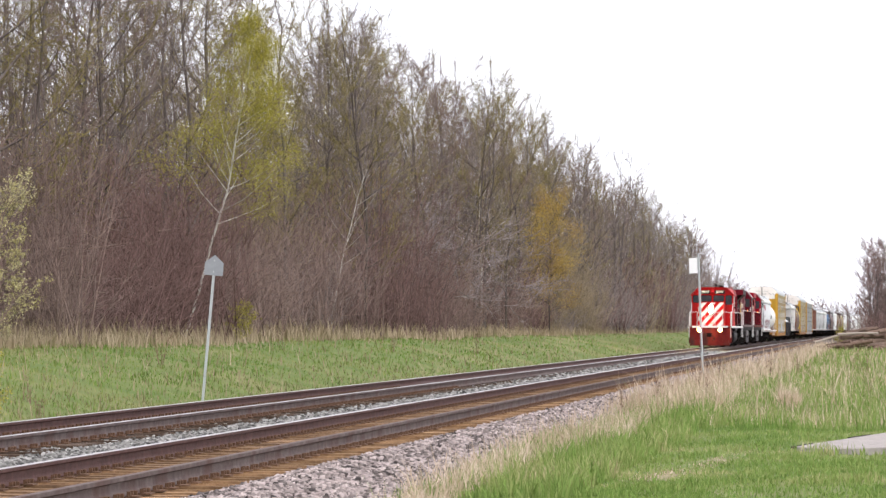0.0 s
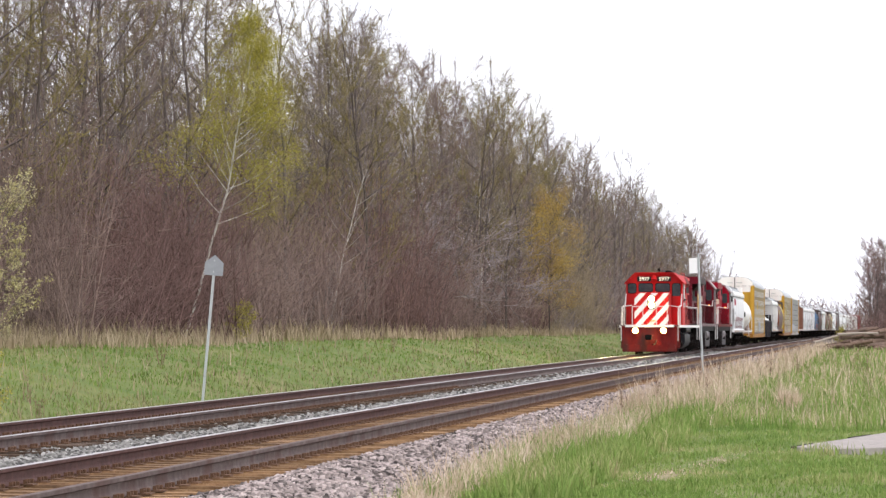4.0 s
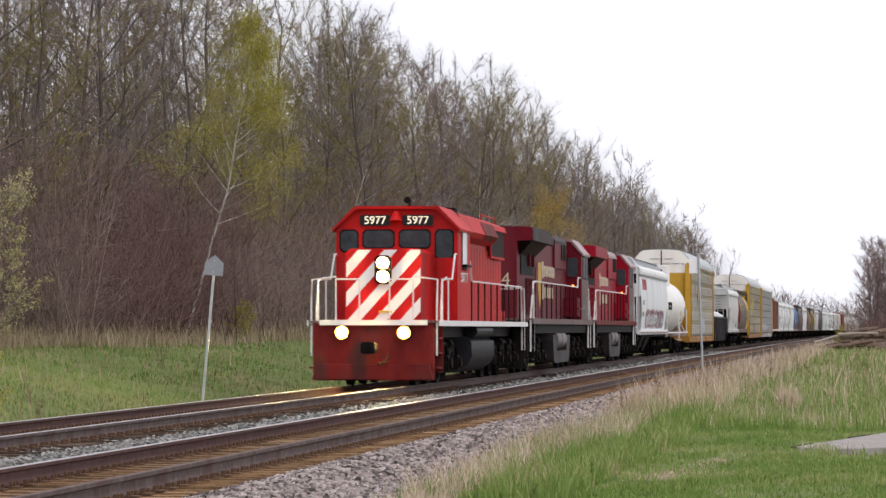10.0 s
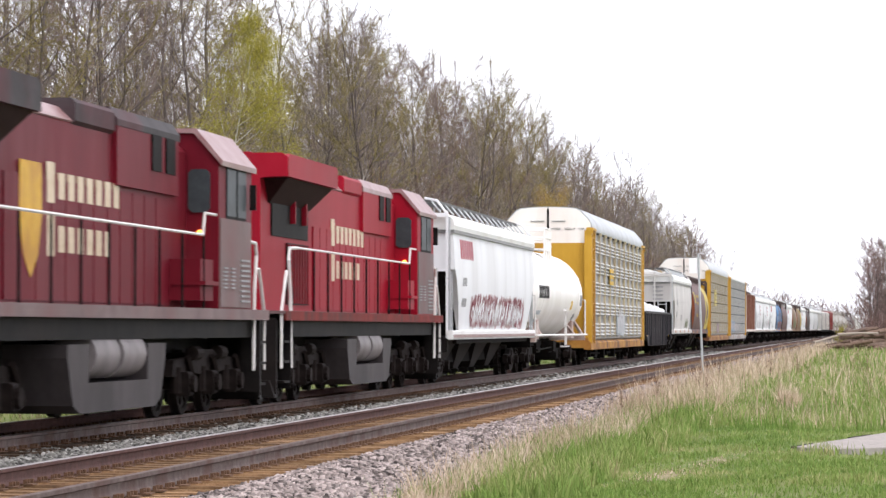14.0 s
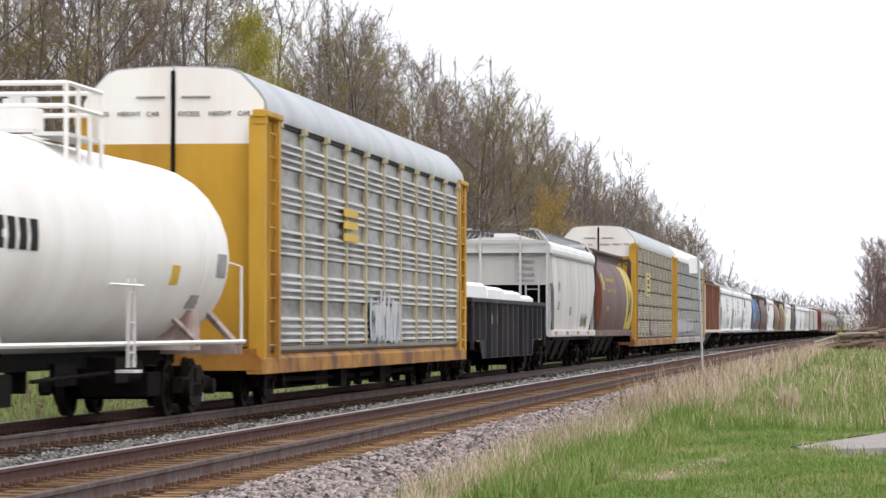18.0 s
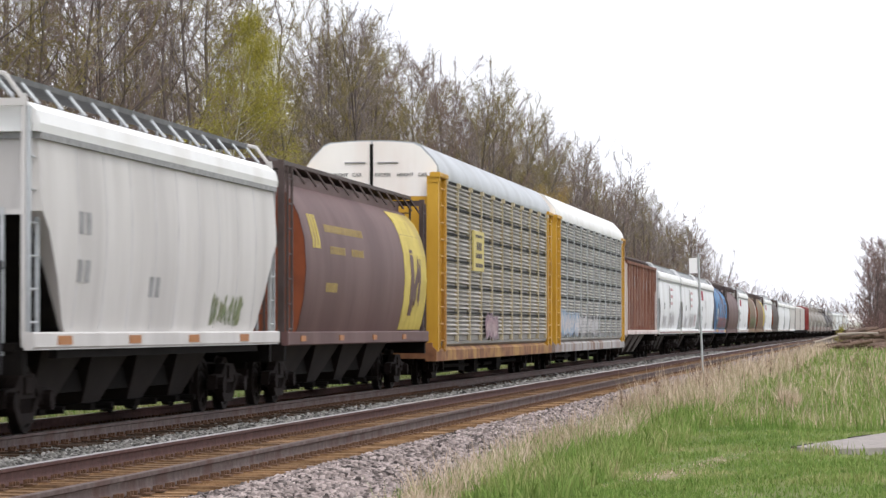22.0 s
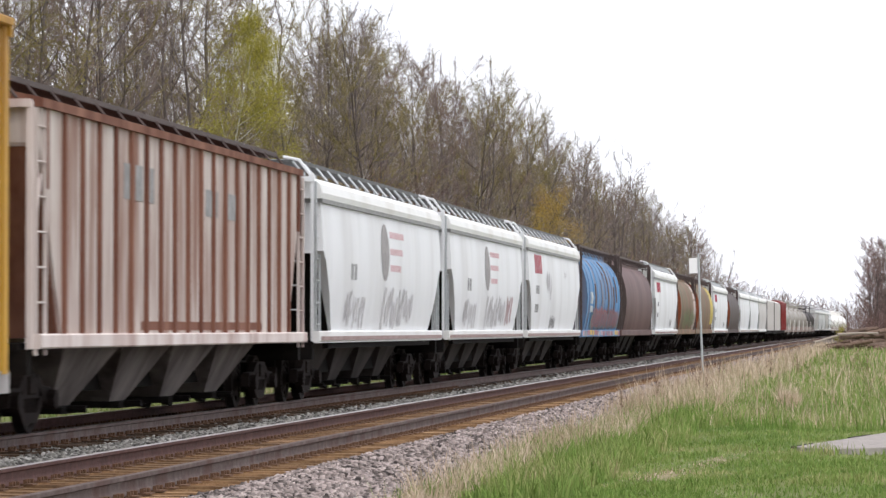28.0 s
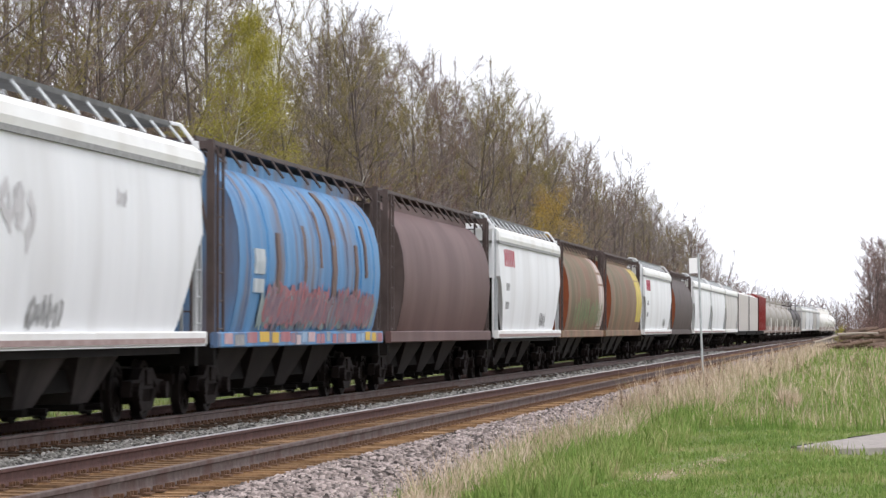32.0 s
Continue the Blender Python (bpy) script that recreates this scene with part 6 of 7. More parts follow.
def wide_locomotive(start, end, paint, label, grime, shield=False, digits="", cap=None):
    """Modern wide-nosed six-axle unit, running cab last: built nose first and turned."""
    ln = end - start
    h = ln / 2
    car = thing("locomotive", label, "locomotive", "locomotives")
    dz = 1.62
    part("frame", Build().box(0, 0, 1.36, 2.8, ln - 2.2, 0.36).box(0, 0, 1.0, 1.2, ln - 2.4, 0.4), P_BLACK, car)
    part("walkway", Build().box(0, 0, dz - 0.02, 3.08, ln - 1.5, 0.05), P_DUSTY, car)
    for s in (-1, 1):
        part("side_sill", Build().box(s * 1.53, 0, dz - 0.08, 0.05, ln - 1.6, 0.16), grime, car)
    cf, cb = -h + 2.2, -h + 4.8
    # nose and cab
    part("nose", Build().loft([[(-0.95, -h + 1.05, dz), (0.95, -h + 1.05, dz), (0.95, -h + 1.15, 2.75), (0.6, -h + 1.3, 2.95), (-0.6, -h + 1.3, 2.95), (-0.95, -h + 1.15, 2.75)],
                               [(-1.5, cf - 0.1, dz), (1.5, cf - 0.1, dz), (1.5, cf - 0.1, 2.95), (1.15, cf - 0.1, 3.2), (-1.15, cf - 0.1, 3.2), (-1.5, cf - 0.1, 2.95)]]), paint, car)
    sec = [(-1.5, dz), (1.5, dz), (1.5, 3.85), (1.12, 4.32), (-1.12, 4.32), (-1.5, 3.85)]
    part("cab", Build().prism(sec, cf - 0.1, cb), paint, car)
    part("cab_roof", Build().prism([(1.56, 3.80), (1.57, 3.88), (1.16, 4.37), (-1.16, 4.37), (-1.57, 3.88), (-1.56, 3.80), (-1.12, 4.30), (1.12, 4.30)], cf - 0.2, cb + 0.06), P_HOODTOP, car, "cab roof painted paler for sky light")
    for x0, x1 in ((-1.2, -0.12), (0.12, 1.2)):
        part("cab_window", Build().box((x0 + x1) / 2, cf - 0.11, 3.6, x1 - x0, 0.03, 0.55, 0.08), P_GLASS, car)
    for s in (-1, 1):
        for y0, y1 in ((cf + 0.45, cf + 1.15), (cf + 1.28, cf + 2.0)):
            w = part("side_window", Build().box(s * 1.505, (y0 + y1) / 2, 3.42, 0.03, y1 - y0, 0.72), P_GLASS, car, "dark cab side window")
            part("window_frame", Build().box(s * 1.500, (y0 + y1) / 2, 3.42, 0.02, y1 - y0 + 0.09, 0.82), P_BLACK, w)
        part("mirror", Build().box(s * 1.6, cf + 0.3, 3.4, 0.1, 0.06, 0.4), P_BLACK, car)
        part("rear_cab_window", Build().box(s * 1.2, cb + 0.012, 3.42, 0.34, 0.03, 0.66, 0.06), P_GLASS, car)
        part("marker_lamp", Build().disc(s * 1.22, cb + 0.03, 2.78, 0.045, 0.05, "y", 12), P_MARK, car, "glowing amber marker lamp")
        part("lower_cab_panel", Build().box(s * 1.51, (cf + cb) / 2, 2.33, 0.03, 2.5, 1.36), P_DUSTY, car, "dust-covered louvred lower cab panel")
        for yy, ww, nn, pp in ((cf + 0.6, 0.75, 9, 0.08), (cf + 1.6, 0.3, 6, 0.06), (cf + 2.2, 0.3, 6, 0.06)):
            lv = Build()
            for i in range(nn):
                lv.box(s * 1.53, yy, 1.75 + i * pp + (0.2 if nn == 6 else 0), 0.03, ww, pp * 0.4)
            part("louvre", lv, P_DKLET, car)
        part("tool_box", Build().box(s * 1.22, cb + 0.75, 2.05, 0.5, 0.95, 0.62).box(s * 1.30, cb + 0.75, 2.0, 0.5, 1.0, 0.06), paint, car)
    # hood
    hb = h - 1.6
    part("hood", Build().prism([(-1.0, dz), (1.0, dz), (1.0, 4.0), (0.8, 4.2), (-0.8, 4.2), (-1.0, 4.0)], cb + 0.02, hb), paint, car)
    part("dynamic_brake_housing", Build().prism([(1.07, 3.30), (1.07, 4.2), (0.95, 4.36), (-0.95, 4.36), (-1.07, 4.2), (-1.07, 3.30)], cb + 0.9, cb + 5.0), paint, car)
    part("hood_cap", Build().prism([(1.08, 4.12), (1.08, 4.21), (0.96, 4.38), (-0.96, 4.38), (-1.08, 4.21), (-1.08, 4.12)], cb + 0.85, cb + 5.04), cap or P_HOODTOP, car, "sooty dark hood top" if cap else "hood top painted paler for sky light")
    part("roof_box", Build().box(0.0, cb + 6.2, 4.16, 2.1, 2.3, 0.36, 0.06), cap or paint, car)
    part("exhaust_stack", Build().box(0, cb + 8.0, 4.3, 0.5, 0.9, 0.2, 0.04), P_BLACK, car)
    for s in (-1, 1):
        for i in range(2):
            part("intake_grille", Build().box(s * 1.08, cb + 1.55 + i * 0.95, 3.86, 0.03, 0.62, 0.52), P_BLACK, car)
        for i in range(12):
            y = cb + 1.9 + i * 0.78
            if y < h - 5.2:
                part("hood_door", Build().box(s * 1.012, y, 2.45, 0.025, 0.72, 1.55), paint, car)
        ra = h - 6.6
        part("radiator_wing", Build().slab([(ra, 3.92), (hb + 0.3, 3.92), (hb + 0.3, 4.24), (hb + 0.1, 4.31), (ra + 0.15, 4.31), (ra, 4.24)], 0, s * 1.5), cap or paint, car)
        part("wing_soffit", Build().loft([[(s * 1.0, ra + 0.3, 3.5), (s * 1.02, ra + 0.3, 3.5), (s * 1.02, hb - 0.5, 3.5), (s * 1.0, hb - 0.5, 3.5)], [(s * 1.0, ra + 0.1, 3.915), (s * 1.42, ra + 0.1, 3.915), (s * 1.42, hb - 0.1, 3.915), (s * 1.0, hb - 0.1, 3.915)]]), P_GRILLE, car, "dark sloping radiator intake")
        part("radiator_opening", Build().box(s * 1.005, (ra + hb) / 2 - 0.1, 3.25, 0.05, hb - ra - 1.3, 0.62), P_BLACK, car, "black radiator air opening")
        # Added pale strip that draws the sky's sheen along the hood edge.
        part("hood_edge", Build().prism([(s * 0.80, 4.205), (s * 1.004, 4.01), (s * 1.02, 4.03), (s * 0.82, 4.225)], cb + 5.05, ra - 0.02), P_HOODTOP, car, "pale strip for the sky's sheen on the hood edge")
        for y in (ra + 1.2, ra + 2.4):
            part("wing_bracket", Build().slab([(y - 0.04, 3.2), (y + 0.04, 3.2), (y + 0.04, 3.9), (y - 0.04, 3.9)], s * 1.0, s * 1.12), paint, car)
        part("rear_grille", Build().box(s * 1.01, ra + 1.6, 2.3, 0.04, 2.3, 1.1), P_GRILLE, car)
        gl = Build()
        for i in range(8):
            gl.box(s * 1.035, ra + 0.6 + i * 0.29, 2.3, 0.03, 0.05, 1.06)
        part("grille_bar", gl, paint, car)
        hp = lambda z: 1.02
        for word, z in ((8, 2.98), (7, 2.30)):
            part("lettering", patch(hp, 2.0, 2.38, z - 0.06, z + 0.46, s), P_GOLD, car, "tall gold initial bar")
            letters(car, hp, 1.98 - (word - 1) * 0.52, z, word - 1, 0.40, 0.34, P_GOLD, gap=0.3, side=s, label="gold lettering bars")
        if shield:
            part("shield_badge", Build().slab([(2.7, 3.40), (3.75, 3.40), (3.78, 2.75), (3.6, 2.25), (3.22, 1.95), (2.85, 2.25), (2.67, 2.75)], s * 1.022, s * 1.032), P_SHIELD, car, "yellow shield badge")
        part("cab_digits_bar", patch(lambda z: 1.505, cf + 0.9, cf + 1.9, 2.62, 2.86, s), P_GOLD, car)
    part("hood_end", Build().prism([(-1.02, dz), (1.02, dz), (1.02, 3.90), (1.49, 3.925), (1.49, 4.25), (1.40, 4.325), (-1.40, 4.325), (-1.49, 4.25), (-1.49, 3.925), (-1.02, 3.90)], hb + 0.304, hb + 0.33), paint, car)
    part("hood_end_roof", Build().prism([(-1.0, 4.18), (1.0, 4.18), (0.84, 4.345), (-0.84, 4.345)], ra, hb + 0.30), cap or paint, car)
    part("hood_end_body", Build().box(0, hb + 0.152, (dz + 3.9) / 2, 2.0, 0.296, 3.9 - dz), paint, car)
    if digits:
        part("road_number", text_mesh(digits, 0.55, P_GOLD), None, car, at=pose(-0.55, hb + 0.336, 2.75, 90, 0, 180))
    # steps, rails, pilots
    for e in (-1, 1):
        part("pilot", Build().box(0, e * (h - 0.75), 0.85, 2.8, 0.12, 1.3, 0.03).prism([(-1.4, 0.16), (1.4, 0.16), (1.3, 0.45), (-1.3, 0.45)], e * (h - 0.66) - 0.1, e * (h - 0.66) + 0.1), P_BLACK, car)
        for s in (-1, 1):
            step_well(car, s * 1.36, e * (h - 1.15), e)
            x = s * 1.47
            hand_rail(car, [(x, e * (h - 0.8), 0.65), (x, e * (h - 0.8), 1.6), (x, e * (h - 1.15), 2.1), (x, e * (h - 1.3), 2.3)], None, dz, name="step_rail", r=0.028)
            hand_rail(car, [(x, e * (h - 1.75), 0.65), (x, e * (h - 1.68), 1.9), (x, e * (h - 1.5), 2.5), (x, e * (h - 1.6), 2.70), (x, e * (h - 2.4), 2.72)], None, dz, name="step_rail", r=0.032)
        coupler(car, e * (h - 0.75), e)
        loco_truck(car, e * (h - 4.2), back=True)
    for s in (-1, 1):
        x = s * 1.47
        ys = [cb + 1.0 + i * 1.55 for i in range(9)]
        hand_rail(car, [(x, cb + 0.06, 3.05), (x, cb + 0.9, 3.05), (x, cb + 1.05, 2.72), (x, h - 2.4, 2.72)], [(x, y, 2.72) for y in ys if y < h - 2], dz)
        part("fuel_tank", Build().slab([(-2.9, 0.95), (-2.6, 0.35), (-2.2, 0.24), (2.2, 0.24), (2.6, 0.35), (2.9, 0.95), (2.9, 1.12), (1.75, 1.12), (1.75, 0.62), (-1.75, 0.62), (-1.75, 1.12), (-2.9, 1.12)], s * 0.2, s * 1.42), P_TANKGREY, car)
        for q in (-0.8, 0.8):
            part("air_reservoir", Build().disc(s * 1.14, q, 0.98, 0.32, 1.4, "y", 18), P_RESERVOIR, car, smooth=True)
    return finish(car, start, end, 180)
# ---- the train, from its head to its tail: places along the line at the clip's start ----
old_locomotive(233.9, 254.9, "bright red six-axle locomotive with striped nose and burning headlights")
wide_locomotive(254.9, 277.2, P_MAROON, "dusty dark red locomotive with gold lettering running backwards", P_DUSTY, True, "14", P_CAP)
wide_locomotive(277.2, 299.5, P_CRIMSON, "deep red wide-cab locomotive running backwards behind another", P_PILOT)


P_TAGWINE = surf("dark_wine_red_graffiti", (0.16, 0.02, 0.035), (0.30, 0.06, 0.08), 2.5, 0.6)
P_TAGMAUVE = surf("faded_mauve_graffiti", (0.17, 0.12, 0.17), (0.30, 0.20, 0.22), 2.5, 0.6)
P_TAGSKY = surf("sky_blue_graffiti", (0.16, 0.27, 0.42), (0.34, 0.44, 0.56), 2.5, 0.6)
P_TAGROSE = surf("worn_red_graffiti", (0.30, 0.095, 0.11), (0.44, 0.20, 0.22), 2.2, 0.6, c3=(0.16, 0.20, 0.24), scale3=1.6, amount3=0.8, streak=3)
P_TEAL = surf("grey_green_graffiti", (0.16, 0.24, 0.25), (0.30, 0.36, 0.36), 2.2, 0.6, c3=(0.12, 0.20, 0.32), scale3=1.4, amount3=0.8, streak=3)
P_STREAK = surf("rusty_brown_streak", (0.11, 0.085, 0.085), (0.19, 0.13, 0.11), 2, 0.7, streak=5)
P_EMBLEM = surf("grey_emblem_paint", (0.24, 0.23, 0.23), (0.40, 0.38, 0.38), 5, 0.7)


def red_word(car, prof, hl):
    letters(car, prof, -hl + 1.6, 3.0, 6, 0.34, 0.46, P_LETTER, label="faded red lettering bars")
    for i, (y, z) in enumerate(((1.9, 2.35), (1.9, 1.85))):
        letters(car, prof, -hl + y, z, 3, 0.22, 0.20, P_DKLET)
    graffiti(car, prof, hl - 6.5, hl - 4.6, 1.35, 1.8, P_DKLET, 41)


def tag_red(car, prof, hl):
    red_word(car, prof, hl)
    graffiti(car, prof, -hl + 3.6, hl - 3.0, 1.30, 2.2, P_TAGPINK, 8, label="red and white spray-painted graffiti", fill=True)
    graffiti(car, prof, -hl + 3.7, hl - 3.1, 1.35, 2.18, P_TAGWINE, 9, off=0.014)
    graffiti(car, prof, -hl + 4.0, hl - 3.4, 1.40, 2.05, P_WHITE, 15, off=0.018)


def leaf_word(car, prof, hl):
    ring = [(-0.5 + 0.56 * math.cos(a), 2.86 + 0.58 * math.sin(a)) for a in [i * math.pi / 8 for i in range(16)]]
    oval = Build().add([(prof(2.86) + 0.008, -0.5, 2.86)] + [(prof(z) + 0.008, y, z) for y, z in ring], [(0, i + 1, (i + 1) % 16 + 1) for i in range(16)])
    part("emblem", oval, P_EMBLEM, car, "grey oval emblem")
    for i in range(3):
        letters(car, prof, 0.25, 3.17 - i * 0.34, 8 - i, 0.20, 0.13, P_LETFADE)
    letters(car, prof, -hl + 3.6, 2.25, 2, 0.32, 0.3, P_DKLET)
    graffiti(car, prof, -hl + 3.0, -hl + 5.5, 1.3, 2.05, P_TAGDARK, 17)
    graffiti(car, prof, -0.6, 3.9, 1.3, 2.15, P_TAGDARK, 18)


def leaf_word_tag(car, prof, hl):
    leaf_word(car, prof, hl)
    graffiti(car, prof, 4.0, 5.6, 1.3, 2.2, P_TAGPINK, 19)


def big_word(car, prof, hl):
    letters(car, prof, -hl + 2.2, 2.95, 5, 0.36, 0.55, P_LETTER, gap=0.2, label="red lettering bars")
    for y, z in ((2.4, 2.35), (2.3, 1.8)):
        letters(car, prof, -hl + y, z, 3, 0.26, 0.24, P_DKLET)
    graffiti(car, prof, -hl + 5.6, -hl + 7.2, 2.2, 3.2, P_TAGDARK, 23)
    graffiti(car, prof, -hl + 7.0, -hl + 8.8, 1.3, 1.75, P_DKLET, 24)
    graffiti(car, prof, hl - 6.0, hl - 5.2, 2.9, 3.2, P_TAGDARK, 25)


def soo_marks(car, prof, hl):
    for y, z in ((2.2, 2.5), (2.2, 1.9), (6.4, 1.75)):
        letters(car, prof, -hl + y, z, 2, 0.3, 0.28, P_DKLET)
    graffiti(car, prof, hl - 5.5, hl - 3.0, 1.35, 1.85, P_TAGGREEN, 28)
    for i in range(9):
        part("panel_seam", patch(prof, -hl + 2.2 + i * (2 * hl - 4.4) / 8, -hl + 2.23 + i * (2 * hl - 4.4) / 8, 1.32, 3.55, 1, 0.004, 8), P_TAGDARK, car)
    for i in range(5):
        part("stencil", Build().box(0.78, -hl + 0.315, 3.6 - i * 0.2, 0.5, 0.02, 0.07), P_DKLET, car)
    part("stencil", Build().box(0.5, -hl + 0.315, 3.86, 0.4, 0.02, 0.11), P_DKLET, car)
    for i in range(4):
        part("reflector", Build().box(1.596, -hl + 1.5 + i * 3.9, 1.18, 0.012, 0.7, 0.11), P_ORANGE, car)


def wheat_marks(car, prof, hl):
    part("yellow_end", patch(prof, hl - 4.6, hl - 1.17, 1.3, 3.8, 1, 0.006, 14), P_YELLET, car, "yellow painted end band")
    sh = patch(prof, hl - 3.7, hl - 3.2, 1.6, 3.0, 1, 0.012, 8)
    part("emblem", sh, P_BROWN, car)
    graffiti(car, prof, hl - 3.2, hl - 2.0, 1.6, 2.9, P_BROWN, 33, off=0.013)
    letters(car, prof, -hl + 2.0, 2.75, 3, 0.25, 0.6, P_YELLET, gap=0.2)
    letters(car, prof, -hl + 3.6, 3.07, 18, 0.195, 0.14, P_YELFADE)
    letters(car, prof, -hl + 3.9, 2.68, 7, 0.195, 0.14, P_YELFADE)
    letters(car, prof, -hl + 6.4, 2.68, 6, 0.195, 0.14, P_YELFADE)
    letters(car, prof, -hl + 3.4, 1.98, 6, 0.17, 0.17, P_YELFADE)
    for i in range(4):
        part("reflector", Build().box(1.53, -hl + 1.5 + i * 4.2, 1.15, 0.012, 0.5, 0.10), P_ORANGE, car)


def small_yellow(car, prof, hl):
    part("yellow_end", patch(prof, hl - 4.2, hl - 1.17, 1.6, 3.8, 1, 0.006, 12), P_YELLET, car, "yellow painted end band")


def green_tag(car, prof, hl):
    graffiti(car, prof, -hl + 3.5, hl - 2.0, 1.3, 2.4, P_TAGGREEN, 52, label="green spray-painted graffiti")
    part("tan_end", patch(prof, hl - 3.4, hl - 1.17, 1.3, 3.85, 1, 0.006, 12), P_RUST, car)


def blue_tag(car, prof, hl):
    graffiti(car, prof, -hl + 3.0, hl - 1.6, 1.28, 1.95, P_TEAL, 60, off=0.032, fill=True, label="grey-green sprayed ground")
    graffiti(car, prof, -hl + 3.4, 1.3, 1.3, 2.15, P_TAGROSE, 61, off=0.036, fill=True, label="red spray-painted graffiti")
    graffiti(car, prof, 2.0, hl - 2.0, 1.3, 2.1, P_TAGROSE, 62, off=0.036, fill=True)
    graffiti(car, prof, -hl + 3.6, hl - 1.9, 1.3, 2.0, P_TAGMAUVE, 63, off=0.040)
    for y, w, z0 in ((1.5, 0.45, 1.75), (-hl + 4.4, 0.3, 1.9), (-1.6, 0.28, 2.1), (4.2, 0.25, 1.9), (0.1, 0.2, 2.4), (5.4, 0.22, 2.3)):
        part("rust_streak", patch(prof, y, y + w, z0, 3.8 if w > 0.4 else z0 + 1.0, 1, 0.033, 10), P_STREAK, car, "brown rust streak")
    part("stencil", patch(prof, -hl + 2.4, -hl + 3.2, 2.2, 2.6, 1, 0.034), P_TAGBLUE, car)
    part("stencil", patch(prof, -hl + 2.4, -hl + 3.2, 1.9, 2.12, 1, 0.034), P_TAGBLUE, car)
    rng = random.Random(64)
    y = -hl + 0.5
    while y < hl - 0.8:
        w = rng.uniform(0.35, 1.0)
        part("sill_patch", Build().box(1.522, y + w / 2, 1.16 + rng.uniform(-.03, .03), 0.006, w, 0.17), rng.choice((P_BADGE, P_TAGROSE, P_DKLET, P_TAGPINK, P_TAGSKY)), car, "sprayed patch on the sill")
        y += w + rng.uniform(0.05, 0.3)


def rack_tag(car, prof, hl):
    graffiti(car, lambda z: 1.535, -hl + 11.6, -hl + 16.0, 0.98, 1.95, P_TAGBLUE, 72, off=0.03, label="white spray-painted graffiti", fill=True)
    graffiti(car, lambda z: 1.535, -hl + 12.3, -hl + 15.4, 1.05, 2.15, P_TAGDARK, 73, off=0.034)
    for q in range(3):
        part("emblem_bar", Build().box(1.565, -hl + 9.2, 3.50 - q * 0.23, 0.02, 1.7, 0.15), P_BADGE, car, "orange emblem bar")


def rack_plate(car, prof, hl):
    part("emblem", Build().box(1.555, -hl + 8.0, 3.26, 0.05, 2.2, 1.0), P_PLATE, car, "pale yellow emblem plate with dark bars")
    bars = Build()
    for z, h, n, w in ((3.63, 0.07, 4, 1.5), (3.38, 0.20, 3, 1.1), (3.14, 0.12, 4, 1.3), (2.90, 0.10, 5, 1.5)):
        for q in range(n):
            bars.box(1.583, -hl + 8.0 - w / 2 + w * (q + 0.5) / n, z, 0.008, w / n * 0.72, h)
    part("lettering", bars, P_DARKBR, car)
    graffiti(car, lambda z: 1.535, -hl + 9.5, -hl + 12.5, 1.0, 1.75, P_TAGMAUVE, 74, off=0.03, fill=True)
    graffiti(car, lambda z: 1.535, -hl + 9.7, -hl + 12.3, 1.1, 1.65, P_TAGPINK, 77, off=0.034)


def rack_blue(car, prof, hl):
    graffiti(car, lambda z: 1.535, -hl + 1.2, -hl + 8.5, 1.05, 1.95, P_TAGSKY, 75, off=0.03, label="pale blue spray-painted graffiti", fill=True)
    graffiti(car, lambda z: 1.535, -hl + 1.4, -hl + 16, 1.1, 1.85, P_TAGDARK, 76, off=0.034)


